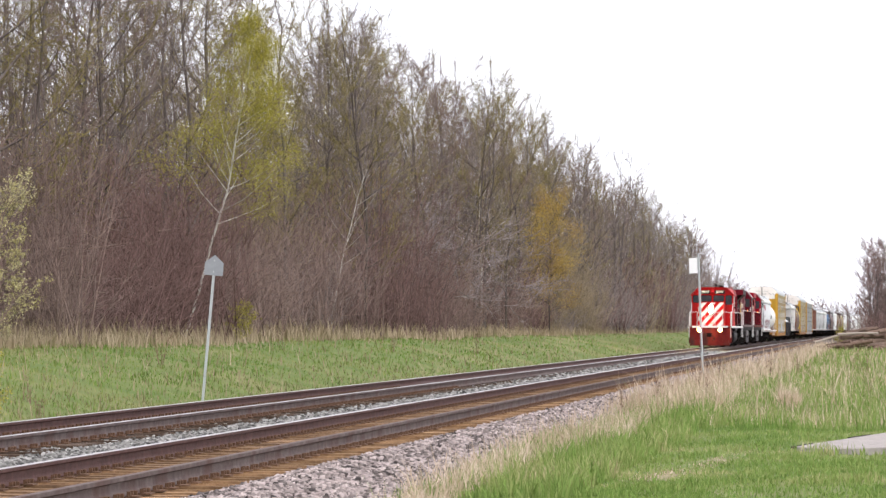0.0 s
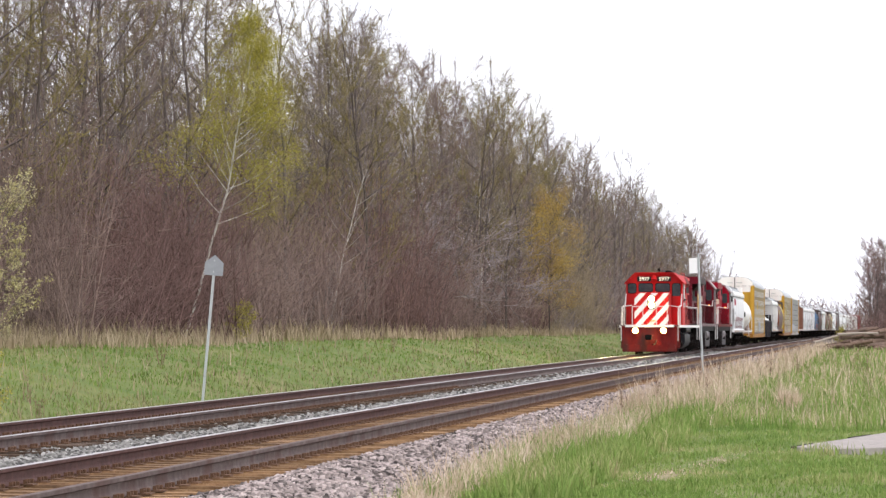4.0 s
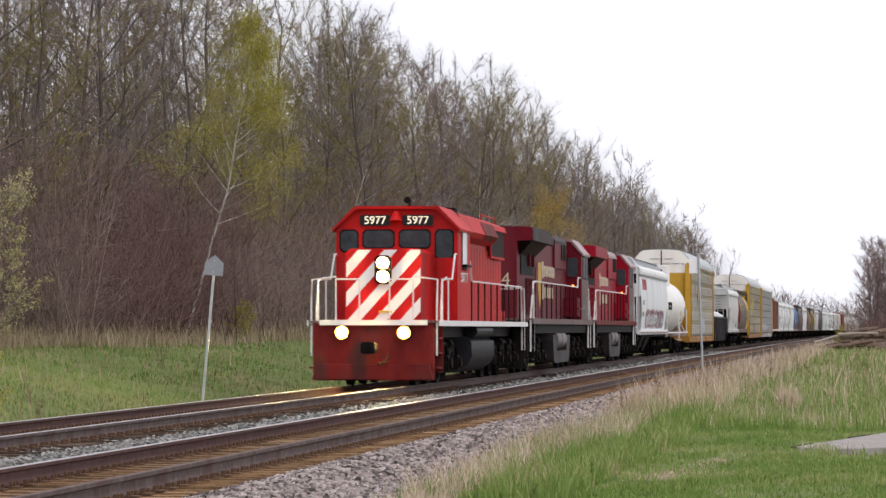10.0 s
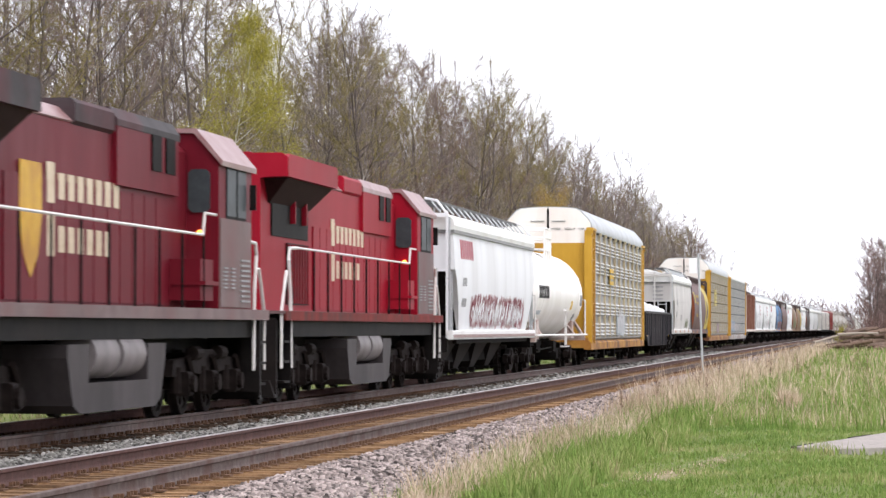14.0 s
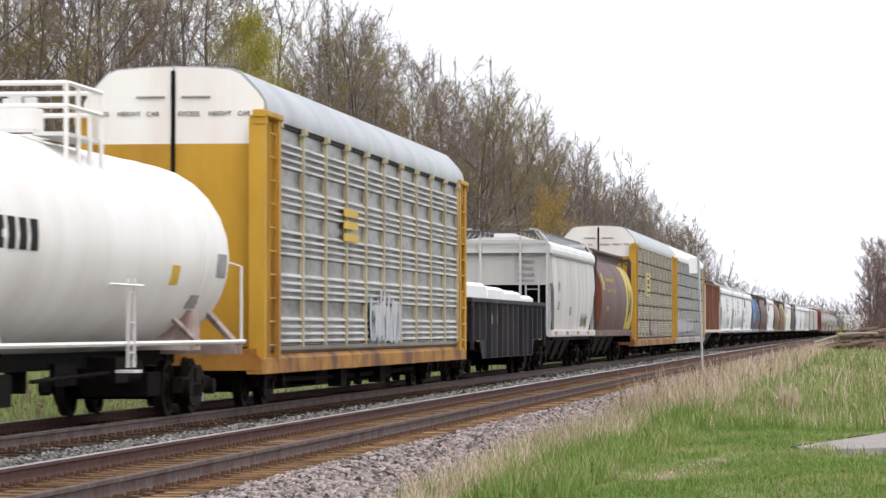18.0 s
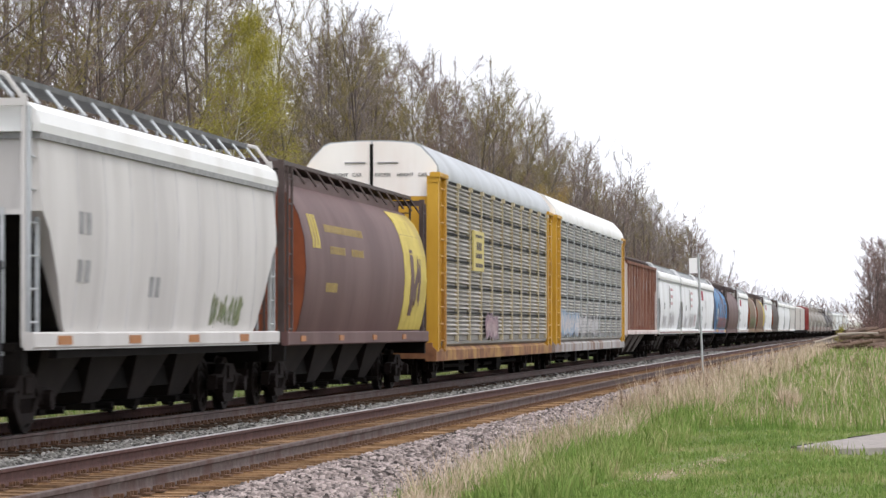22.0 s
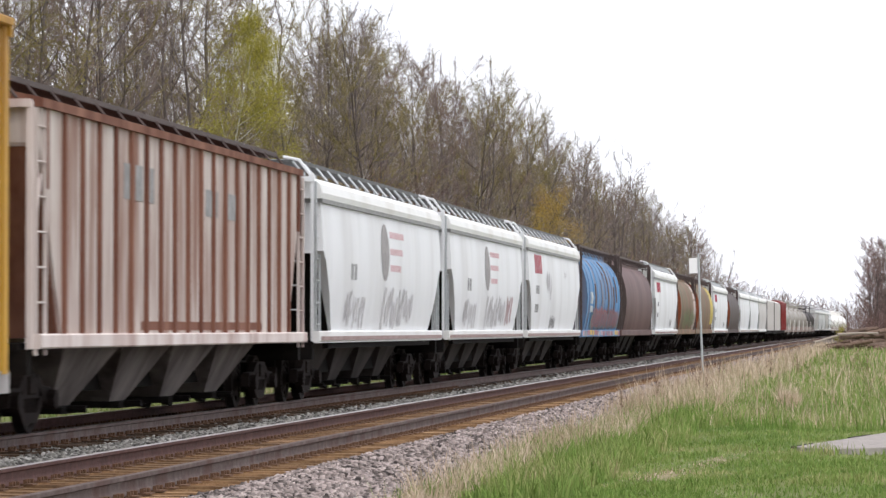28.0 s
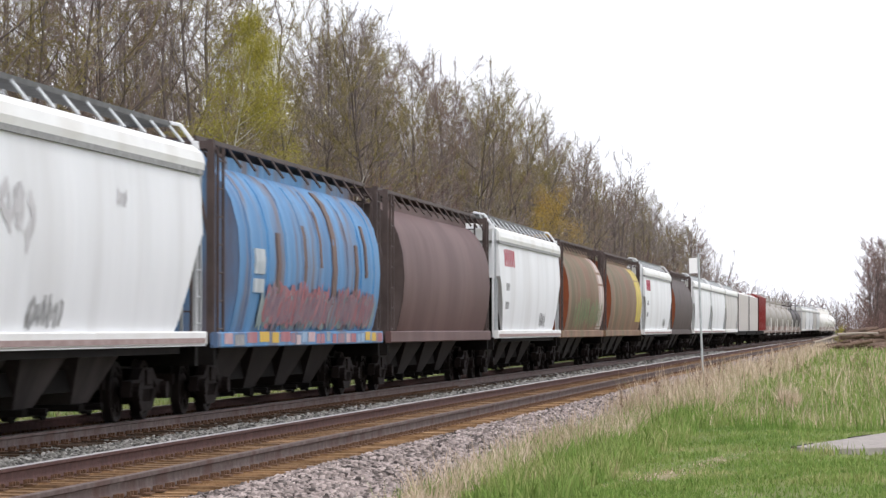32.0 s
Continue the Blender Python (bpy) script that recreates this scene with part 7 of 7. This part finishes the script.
def ribbed_hopper(start, end, label):
    """Flat-sided hopper with outside ribs, a brown roof and sloping ends."""
    hl = (end - start - 1.25) / 2
    car = thing("covered_hopper", label, "hopper car", "covered hoppers")
    ends = [(hl - 0.4, 3.55), (hl - 0.75, 2.7), (hl - 1.15, 1.9), (hl - 1.5, 1.24)]
    low = lambda y: float(np.interp(abs(y), [hl - 1.5, hl - 1.15, hl - 0.75, hl - 0.4], [1.24, 1.9, 2.7, 3.55]))
    rings = []
    for y, zb in [(-y, z) for y, z in ends] + ends[::-1]:
        rings.append([(1.5, y, zb), (1.5, y, 4.02), (-1.5, y, 4.02), (-1.5, y, zb)])
    part("body", Build().loft(rings), P_RUST, car)
    part("roof", Build().prism([(1.56, 3.97), (1.56, 4.08), (1.2, 4.16), (-1.2, 4.16), (-1.56, 4.08), (-1.56, 3.97)], -hl + 0.3, hl - 0.3), P_RUSTRIB, car, "rusty brown roof")
    for k in range(6):
        y = -hl + 1.2 + (2 * hl - 2.4) * (k + 0.5) / 6
        part("hatch_cover", Build().box(0, y, 4.21, 0.62, 2.2, 0.12, 0.03), P_RUSTRIB, car)
    roof_walk(car, hl, 4.33, P_DARKBR, base=0.26)
    for s in (-1, 1):
        n = 20
        for k in range(n):
            y = -hl + 0.62 + (2 * hl - 1.24) * k / (n - 1)
            z0 = low(y) - 0.02
            part("rib", Build().box(s * 1.525, y, (z0 + 3.97) / 2, 0.05, 0.10, 3.97 - z0, 0.01), P_RUSTRIB, car)
        part("side_sill", Build().box(s * 1.53, 0, 1.17, 0.14, 2 * hl - 0.2, 0.18, 0.02), P_RIBPALE, car)
        part("rust_band", Build().box(s * 1.504, 1.0, 1.36, 0.006, 9.0, 0.12), P_RUSTRIB, car)
        lp = lambda z: 1.502
        letters(car, lp, -hl + 4.9, 3.05, 3, 0.52, 0.48, P_DKLET, gap=0.35, side=s)
        letters(car, lp, 0.9, 3.0, 2, 0.4, 0.40, P_DKLET, gap=2.6, side=s)
    for e in (-1, 1):
        y = e * hl
        part("end_platform", Build().box(0, y - e * 0.45, 1.10, 2.7, 0.95, 0.10).box(0, y - e * 0.1, 0.92, 2.9, 0.2, 0.3), P_UNDER, car)
        fr = Build()
        for s in (-1, 1):
            fr.box(s * 1.46, y - e * 0.08, 2.55, 0.07, 0.07, 2.95)
            fr.tube([(s * 1.46, y - e * 0.08, 2.0), (s * 1.46, y - e * 0.62, 3.3)], 0.03, 5)
            part("ladder", ladder(Build(), s * 1.52, y - e * 0.36, 1.0, 3.95, 0.46), P_RIBPALE, car)
        fr.box(0, y - e * 0.08, 4.0, 2.95, 0.09, 0.10)
        part("end_frame", fr, P_RIBPALE, car)
        part("slope_sheet", Build().slab([(y - e * 0.38, 3.5), (y - e * 0.34, 3.5), (y - e * 1.44, 1.2), (y - e * 1.50, 1.2)], -1.46, 1.46), P_RUSTRIB, car, "rusty slope sheet")
        coupler(car, y, e)
        freight_truck(car, e * (hl - 1.7))
    part("center_sill", Build().box(0, 0, 0.92, 0.5, 2 * hl - 0.4, 0.34).box(0.25, 0, 0.62, 0.9, 2 * hl - 0.8, 0.3), P_UNDER, car)
    bays(car, 4, 2 * hl - 5.6, 1.10, P_BAYPALE, 1.2)
    return finish(car, start, end)


covered_hopper(299.6, 320.1, P_WHITE, "white curved-side covered hopper with red graffiti along its base", marks=tag_red, bay_paint=P_BAYD)
tank_car(320.1, 338.8, "white tank car with black lettering bars and top railing")
auto_rack(338.8, 367.3, "yellow and galvanised autorack with white graffiti on its side", marks=rack_tag)
gondola(367.3, 387.4, "black ribbed gondola loaded with white wrapped bundles")
covered_hopper(387.4, 405.0, P_GREY, "light grey curved-side covered hopper with stencilled end", sill_paint=P_GREY, marks=soo_marks)
cylinder_hopper(405.0, 424.2, P_BROWN, "brown round-sided hopper with faded yellow lettering and end", marks=wheat_marks)
auto_rack(424.2, 452.7, "yellow-posted autorack with slatted dusty panels and emblem plate", P_PANELB, True, rack_plate, sill_paint=P_SILLRUST)
auto_rack(452.7, 483.0, "dusty yellow autorack with pale blue graffiti at its base", P_PANELC, True, rack_blue, GALV, P_SILLGREY, P_ROOFW)
ribbed_hopper(483.0, 503.2, "rust-stained white ribbed hopper with grey lettering bars")
covered_hopper(503.2, 521.5, P_WHITE, "white curved-side grain hopper with grey emblem and dark scrawls", marks=leaf_word, bay_paint=P_BAY)
covered_hopper(521.5, 539.3, P_WHITE, "white curved-side grain hopper with emblem and red scrawls", marks=leaf_word_tag, bay_paint=P_BAY)
covered_hopper(539.3, 557.9, P_WHITE, "white curved-side grain hopper with large red lettering bars", marks=big_word, bay_paint=P_BAY)
cylinder_hopper(557.9, 576.2, P_BLUE, "weathered blue round-sided hopper with red graffiti", end_paint=P_BLUE, marks=blue_tag, ribs=9)
cylinder_hopper(576.2, 595.4, P_BROWN, "plain faded brown round-sided hopper", end_paint=P_DARKBR)
covered_hopper(595.4, 614.4, P_WHITE, "white covered hopper with red lettering and dark patches", marks=red_word)
cylinder_hopper(614.4, 632.0, P_TAN, "rusty tan round-sided hopper with green graffiti", marks=green_tag)
cylinder_hopper(632.0, 652.0, P_TAN, "rusty brown round-sided hopper with yellow end", marks=small_yellow)
covered_hopper(652.0, 673.0, P_WHITE, "dingy white covered hopper behind a brown one", marks=red_word)
cylinder_hopper(673.0, 692.6, P_DARKBR, "dark brown round-sided hopper")
covered_hopper(692.6, 712.8, P_WHITE, "white covered hopper far down the train")
covered_hopper(712.8, 732.5, P_WHITE, "white covered hopper far down the train")
covered_hopper(732.5, 753.0, P_GREY, "light grey covered hopper far down the train")
box_car(753.0, 774.0, P_GREY, "grey ribbed box car far down the train")
box_car(774.0, 795.0, P_GREY, "grey ribbed box car far down the train")
box_car(795.0, 815.0, surf("dark_red_box_car_paint", (0.20, 0.03, 0.03), (0.27, 0.05, 0.045), 1.5, 0.6, c3=(0.4, 0.3, 0.3), amount3=0.4), "dark red box car far down the train", 4.3)
P_TANKD = surf("grey_brown_tank_paint", (0.25, 0.23, 0.20), (0.34, 0.31, 0.28), 1, 0.5)
P_TANKK = surf("sooty_dark_tank_paint", (0.035, 0.030, 0.030), (0.07, 0.06, 0.06), 1, 0.5)
spot = 815.0
rng = random.Random(44)
for i in range(17):
    ln = rng.choice((17.4, 18.0, 18.6))
    if i < 5:
        tank_car(spot, spot + ln, "grey tank car far down the train", P_TANKD, False, "distant tank cars")
    elif i < 7:
        tank_car(spot, spot + ln, "sooty dark tank car far down the train", P_TANKK, False, "distant tank cars")
    elif i < 12:
        covered_hopper(spot, spot + ln, P_GREY if i % 3 == 1 else P_WHITE, "pale covered hopper far down the train")
    else:
        tank_car(spot, spot + ln, "white tank car at the tail of the train", P_TANK, False, "distant tank cars")
    spot += ln


# ---- ballast stones ----
def stones(name, n, xs, ys, size, seed, material, label):
    """Loose crushed stones, thinning out with distance, as one heap."""
    r = np.random.RandomState(seed)
    u = r.rand(n)
    y = 1.0 / (1.0 / ys[0] + u * (1.0 / ys[1] - 1.0 / ys[0]))
    x = r.uniform(xs[0], xs[1], n)
    s = size * r.uniform(0.55, 1.35, n) * np.clip(y / 70, 1.0, 2.2)
    z = ground_z(x, y) + s * r.uniform(0.1, 0.6, n)
    base = np.array([(a, b, c) for c in (-1, 1) for a, b in ((-1, -1), (1, -1), (1, 1), (-1, 1))], float) * 0.5
    V = base[None] * (1 + r.uniform(-.38, .38, (n, 8, 3)))
    V *= (s[:, None] * r.uniform(0.7, 1.3, (n, 3)))[:, None, :]
    q = r.uniform(0, 6.28, n)
    t = r.uniform(-.6, .6, n)
    cx, sx_ = np.cos(t)[:, None], np.sin(t)[:, None]
    V1 = V.copy()
    V1[:, :, 0], V1[:, :, 2] = V[:, :, 0] * cx - V[:, :, 2] * sx_, V[:, :, 0] * sx_ + V[:, :, 2] * cx
    c, d = np.cos(q)[:, None], np.sin(q)[:, None]
    V2 = V1.copy()
    V2[:, :, 0], V2[:, :, 1] = V1[:, :, 0] * c - V1[:, :, 1] * d, V1[:, :, 0] * d + V1[:, :, 1] * c
    V2 += np.stack([x, y, z], 1)[:, None, :]
    F = np.array([(4, 5, 6, 7), (0, 1, 5, 4), (1, 2, 6, 5), (2, 3, 7, 6), (3, 0, 4, 7)])
    F = (np.arange(n)[:, None, None] * 8 + F[None]).reshape(-1, 4)
    ob = cloud(name, V2.reshape(-1, 3), F, material)
    return tagged(ob, label, "gravel", kind="stuff")


stones("ballast_stones", 38000, (-6.12, -4.4), (27, 190), 0.034, 1, STONE, "grey and pinkish crushed stone ballast beside the rails")
stones("ballast_stones", 24000, (-10.50, -8.7), (32, 220), 0.036, 2, STONE_GREY, "dull grey crushed stone ballast between the tracks")
stones("ballast_stones", 4000, (-13.2, -12.2), (38, 160), 0.05, 4, STONE_GREY, "dull grey crushed stone ballast beyond the tracks")


# ---- grass ----
def grass(name, n, xs, ys, hgt, width, material, label, seed, keep=None, lean=0.28):
    """Blades of two joints, thinning out with distance."""
    r = np.random.RandomState(seed)
    y = 1.0 / (1.0 / ys[0] + r.rand(n) * (1.0 / ys[1] - 1.0 / ys[0]))
    x = r.uniform(xs[0], xs[1], n)
    if keep is not None:
        k = keep(x, y, r)
        x, y = x[k], y[k]
        n = len(x)
    h = r.uniform(hgt[0], hgt[1], n) * (0.7 + 0.6 * r.rand(n))
    clump = 0.75 + 0.5 * (np.sin(x * 3.1 + y * 0.7) * np.sin(y * 1.9 - x) > 0.1)
    h *= clump
    w = width * r.uniform(0.6, 1.4, n) * np.clip(y / 60, 1.0, 3.0)
    a = r.uniform(0, 6.28, n)
    z = ground_z(x, y) - 0.02
    P = np.stack([x, y, z], 1)
    side = np.stack([np.cos(a), np.sin(a), np.zeros(n)], 1) * w[:, None]
    b = r.normal(0, lean, (n, 2))
    mid = P + np.stack([b[:, 0] * h * 0.35, b[:, 1] * h * 0.35, h * 0.55], 1)
    tip = P + np.stack([b[:, 0] * h, b[:, 1] * h, h * (1 - 0.25 * np.hypot(b[:, 0], b[:, 1]))], 1)
    V = np.stack([P - side, P + side, mid + side * 0.7, tip, mid - side * 0.7], 1)
    base = np.arange(n)[:, None] * 5
    F = np.concatenate([base + np.array([[0, 1, 2]]), base + np.array([[0, 2, 4]]), base + np.array([[4, 2, 3]])])
    return tagged(cloud(name, V.reshape(-1, 3), F, material), label, "grass", kind="stuff")


def edge(x, y, r):
    """Keeps the grass off the ballast, whose edge draws nearer to the camera's side close by."""
    lim = -np.clip(4.35 + (y - 33) * 0.024, 4.3, 5.3) + r.normal(0, 0.16, len(x))
    return x > lim


def soil_patches(x, y, r):
    """Leaves the trodden soil and the slab bare."""
    bare = ((((x + 2.2) - (y - 40.5) * 0.1) / 0.3) ** 2 + ((y - 40.5) / 4.5) ** 2 < 1) | (((x + 0.9) / 0.7) ** 2 + ((y - 33.5) / 0.9) ** 2 < 1)
    slab = (x > -1.1) & (y > 43.6 + 0.6 * np.maximum(0, -x)) & (y < 52 + 3 * x) & (x < 6)
    return ~((bare & (r.rand(len(x)) < 0.6)) | slab) & edge(x, y, r)


grass("grass", 125000, (-4.7, 3.0), (29, 75), (0.04, 0.10), 0.007, GRASS, "short green spring grass beside the line", 21, soil_patches)
grass("grass", 1400, (-1.25, 3.0), (44.2, 45.6), (0.10, 0.19), 0.008, GRASS, "tufts of green grass along the edge of the slab", 34, lambda x, y, r: (r.rand(len(x)) < 0.35 + 0.65 * (np.sin(x * 7.0) > 0)) & (y < 45.2 + 0.3 * np.abs(x + 0.5)))
worn = lambda x, y, r: r.rand(len(x)) < 1.3 - np.abs((x + 2.2) - (y - 40.5) * 0.1) / 0.3 - np.abs(y - 40.5) / 9
grass("dead_grass", 9000, (-3.3, -1.3), (35, 46), (0.02, 0.06), 0.006, STRAW, "short withered grass on a worn strip of the lawn", 35, worn, 0.6)
grass("dead_grass", 2500, (-0.6, 2.6), (56, 66), (0.04, 0.12), 0.007, STRAW, "patch of withered grass beyond the slab", 36, lambda x, y, r: ((x - 0.35) / 0.75) ** 2 + ((y - 60) / 3.5) ** 2 < r.rand(len(x)))
grass("grass", 26000, (-4.95, -2.9), (31, 120), (0.14, 0.30), 0.007, GRASS, "tufts of longer green grass at the edge of the ballast", 22, edge)
grass("grass", 34000, (-4.8, 4.5), (56, 330), (0.14, 0.36), 0.008, GRASS, "rough grass of green and straw blades", 23, edge)
grass("dead_grass", 22000, (-5.5, -3.9), (29, 150), (0.16, 0.42), 0.005, STRAW, "dry straw-coloured grass along the ballast", 24, edge)
grass("dead_grass", 6500, (-5.4, -3.0), (66, 330), (0.3, 0.75), 0.006, STRAW, "tall dry straw-coloured grass along the ballast", 25, edge)
grass("dead_grass", 7000, (-3.2, 4.5), (58, 330), (0.2, 0.5), 0.006, STRAW, "dry straw-coloured grass stalks in the green", 26)
tuft = lambda x, y, r: (((x + 1.75) / 0.22) ** 2 + ((y - 70) / 1.6) ** 2 < 1)
grass("dead_grass", 9000, (-2.2, -1.2), (66, 74), (0.3, 0.6), 0.006, STRAW, "pale tuft of dry grass standing alone", 27, tuft)
grass("grass", 62000, (-25.5, -13.6), (42, 420), (0.05, 0.15), 0.009, BANK, "green and straw grass on the bank below the woods", 28)
grass("dead_grass", 20000, (-27, -21.5), (60, 480), (0.25, 0.7), 0.009, DRY, "tall dry grass at the foot of the woods", 29)
grass("dead_grass", 26000, (-18.5, -13.5), (44, 300), (0.06, 0.17), 0.008, DITCH, "brown and green weeds along the ditch by the track", 33, lambda x, y, r: r.rand(len(x)) < np.clip((x + 18.5) / 4.2, 0, 1) * (0.35 + 0.6 * (np.sin(y * 0.31) * np.sin(y * 0.073 + x) > -0.2)))
grass("dead_grass", 4000, (-25, -14), (44, 330), (0.15, 0.4), 0.008, DRY, "dry stalks on the grass bank", 30)

# ---- weeds, logs, slab, signs ----
WEED = surf("dry_brown_weed", (0.12, 0.075, 0.05), (0.20, 0.13, 0.09), 4, 0.9)


def weed(x, y, h, seed, label="dry brown weed stalk in the grass"):
    r = np.random.RandomState(seed)
    z = float(ground_z(np.array(x), np.array(y)))
    A, B, R = [], [], []
    for k in range(4):
        a = np.array([x + r.uniform(-.1, .1), y + r.uniform(-.1, .1), z - 0.03])
        b = a + np.array([r.normal(0, .12) * h, r.normal(0, .12) * h, h * r.uniform(.7, 1)])
        A.append(a), B.append(b), R.append(0.012)
        for j in range(7):
            s = a + (b - a) * r.uniform(.3, 1)
            A.append(s), B.append(s + r.normal(0, .14, 3) * h + np.array([0, 0, .12 * h])), R.append(0.008)
    ob = new("weed", spike_mesh("weed", np.array(A), np.array(B), np.array(R)[:, None], WEED))
    return tagged(ob, label, "weed", "dry weeds")


for i, (x, y, h) in enumerate(((-3.9, 78, 0.75), (-4.2, 92, 0.9), (-4.6, 88, 0.8), (-3.3, 105, 0.9), (-2.6, 118, 0.8), (-0.3, 112, 1.1), (-4.9, 66, 0.7), (-4.8, 74, 0.7), (-5.0, 82, 0.8), (-5.1, 100, 0.9),
                               (-17, 62, 0.6), (-16.5, 64, 0.55), (-19, 88, 1.0), (-16.2, 56, 0.5), (-20, 112, 0.9), (-17.8, 150, 1.3), (-18.5, 128, 0.7), (-15.5, 61, 0.45))):
    weed(x, y, h, 300 + i)

slab = thing("concrete_slab", "pale weathered concrete slab lying in the grass", "slab")
corner = [(-1.04, 45.9), (-0.55, 45.1), (0.2, 45.8), (6.0, 46.5), (6.0, 62.0), (0.2, 52.2)]
rings = [[(x, y, -0.42) for x, y in corner], [(x, y, -0.302) for x, y in corner], [(x * 0.995 + 0.01, y + (0.03 if y < 46 else -0.03), -0.29) for x, y in corner]]
part("slab_top", Build().loft(rings), CONCRETE, slab)
part("slab_rim", Build().tube([(-1.10, 45.9, -0.31), (-0.85, 47.0, -0.30)], 0.02, 6).tube([(-0.35, 49.6, -0.30), (-0.05, 51.0, -0.30)], 0.02, 6), P_UNDER, slab, "dark exposed edge bar")

# crossing sign seen from behind, leaning a little
sx, sy = -14.0, 5890 * 1.01665 * 14.0 / (1544 - 357) - 14.0 * 0.129
sign = thing("road_sign", "unpainted back of a five-sided metal sign on a leaning post", "sign", at=pose(sx, sy, -0.50, 0, 5.0, 0))
part("post", Build().box(0, 0, 1.62, 0.05, 0.045, 3.29), GALV, sign)
part("sign_plate", Build().prism([(-0.2, 2.95), (0.2, 2.95), (0.2, 3.22), (0.0, 3.38), (-0.2, 3.22)], -0.045, -0.03), SIGN_BACK, sign)
part("bolt", Build().disc(0, -0.05, 3.03, 0.015, 0.02, "y", 8).disc(0, -0.05, 3.26, 0.015, 0.02, "y", 8), GALV, sign)

# tall post with a white board beside the near track
bx = -5.05
by = 5890 * 1.01665 * 5.05 / (1544 - 1244) - 5.05 * 0.129
board = thing("line_post", "thin grey metal post with a square white board", "sign", at=pose(bx, by, -0.42, 0, -2.0, 0))
part("post", Build().disc(0, 0, 2.0, 0.034, 4.0, "z", 8), GALV, board)
part("white_board", Build().box(-0.16, 0.03, 3.64, 0.26, 0.02, 0.46), SIGN_WHITE, board)

# heap of old timbers beside the line
LOG = surf("old_brown_timber", (0.11, 0.07, 0.05), (0.20, 0.14, 0.11), 3, 0.9, 0, 0.4, 12, streak=1, vary=0.25)
LOGTOP = surf("sun_bleached_timber", (0.28, 0.235, 0.20), (0.38, 0.33, 0.28), 3, 0.9, 0, 0.3, 12)
rng = random.Random(77)


def timber(x0, y0, z0, x1, y1, z1, r, m, label):
    b = Build().tube([(x0, y0, z0), ((x0 + x1) / 2 + rng.uniform(-.05, .05), (y0 + y1) / 2, (z0 + z1) / 2 + rng.uniform(-.04, .04)), (x1, y1, z1)], r, 7, r * 0.8)
    ob = new("timber", b.mesh("timber", m))
    return tagged(ob, label, "timber", "heap of old timbers")


for i in range(14):
    x = -2.9 + i * 0.42
    timber(x - 1.3, 250 + rng.uniform(-2, 2), -0.2 + rng.uniform(0, .2), x + 1.3, 251 + rng.uniform(-3, 3), 0.0 + rng.uniform(0, .5), rng.uniform(0.12, 0.2), LOG, "dark old timber lying in a heap beside the line")
timber(-4.3, 248, 0.30, -2.4, 250, 0.85, 0.09, LOGTOP, "pale bleached timber leaning on a heap")
timber(-2.6, 249, 0.90, 0.4, 251, 0.98, 0.10, LOGTOP, "pale bleached timber leaning on a heap")
for i in range(18):
    x = -2.2 + i * 0.33
    timber(x - 0.9, 300 + rng.uniform(-2, 2), (i % 3) * 0.45 + rng.uniform(0, .2), x + 1.0, 301 + rng.uniform(-2, 2), 0.2 + (i % 3) * 0.5 + rng.uniform(0, .2), rng.uniform(0.14, 0.22), LOG, "dark old timber lying in a heap beside the line")
for k, (cx_, cy_, rx_, ry_) in enumerate(((-2.4, 38.4, 0.2, 1.7), (-2.0, 42.2, 0.17, 1.6))):
    ring = [(cx_ + rx_ * rng.uniform(.75, 1.1) * math.cos(a), cy_ + ry_ * rng.uniform(.75, 1.1) * math.sin(a)) for a in [i * 0.35 for i in range(18)]]
    low = [(x, y, float(ground_z(np.array(x), np.array(y))) + 0.006) for x, y in ring]
    soil = Build().loft([[(x, y, z - 0.06) for x, y, z in low], low])
    tagged(part("bare_soil", soil, SOIL), "patch of trodden bare brown soil in the grass", "soil", kind="structure")
SHRUB = tree_meshes(79, 2.2, 1.1, BARK, TWIG_GOLD, limbs=14, subs=4, twigs=4, fine=0, leaves=2500, leaf_mat=LEAF, low=0.05, leaf_size=0.05)
sb = plant_tree(SHRUB, -2.9, 300, 0.4, 0.62, "small green shrub beside the line")
sb.name = "shrub"
plant_tree(SHRUB, -15.6, 57.5, 1.4, 0.42, "small brown-green shrub on the grass bank").name = "shrub"
plant_tree(SHRUB, -22.5, place_on_bank(432, 22.5), 2.4, 0.5, "small pale green shrub below the woods").name = "shrub"
# ---- ties and rails ----
railway_track(TRACK_NEAR, 290, "near railway track with wooden ties on stone ballast")
railway_track(TRACK_FAR, 120, "far railway track with wooden ties on stone ballast")


def motions():
    """The train rounds the far bend, runs towards the camera and past it at an even speed, its wheels turning."""
    for car, mid, turn in TRAIN:
        rows = []
        for i in range(17):
            x, y, bend = along(mid - SPEED * 2.0 * i, 0.0)
            rows.append((2.0 * i, pose(TRACK_FAR + x, y, 0, 0, 0, turn + bend)))
        walk(car, rows)
    for (r, back), sets in WHEELS.items():
        step = math.degrees(SPEED / FPS / r) * (-1 if back else 1)
        walk(sets[0], [(i / FPS, pose(0, 0, 0, step * i, 0, 0)) for i in range(32 * FPS + 1)])
        act = sets[0].animation_data.action
        for w in sets[1:]:
            w.rotation_mode = "QUATERNION"
            w.animation_data_create()
            w.animation_data.action = act
            w.animation_data.action_slot = sets[0].animation_data.action_slot


motions()
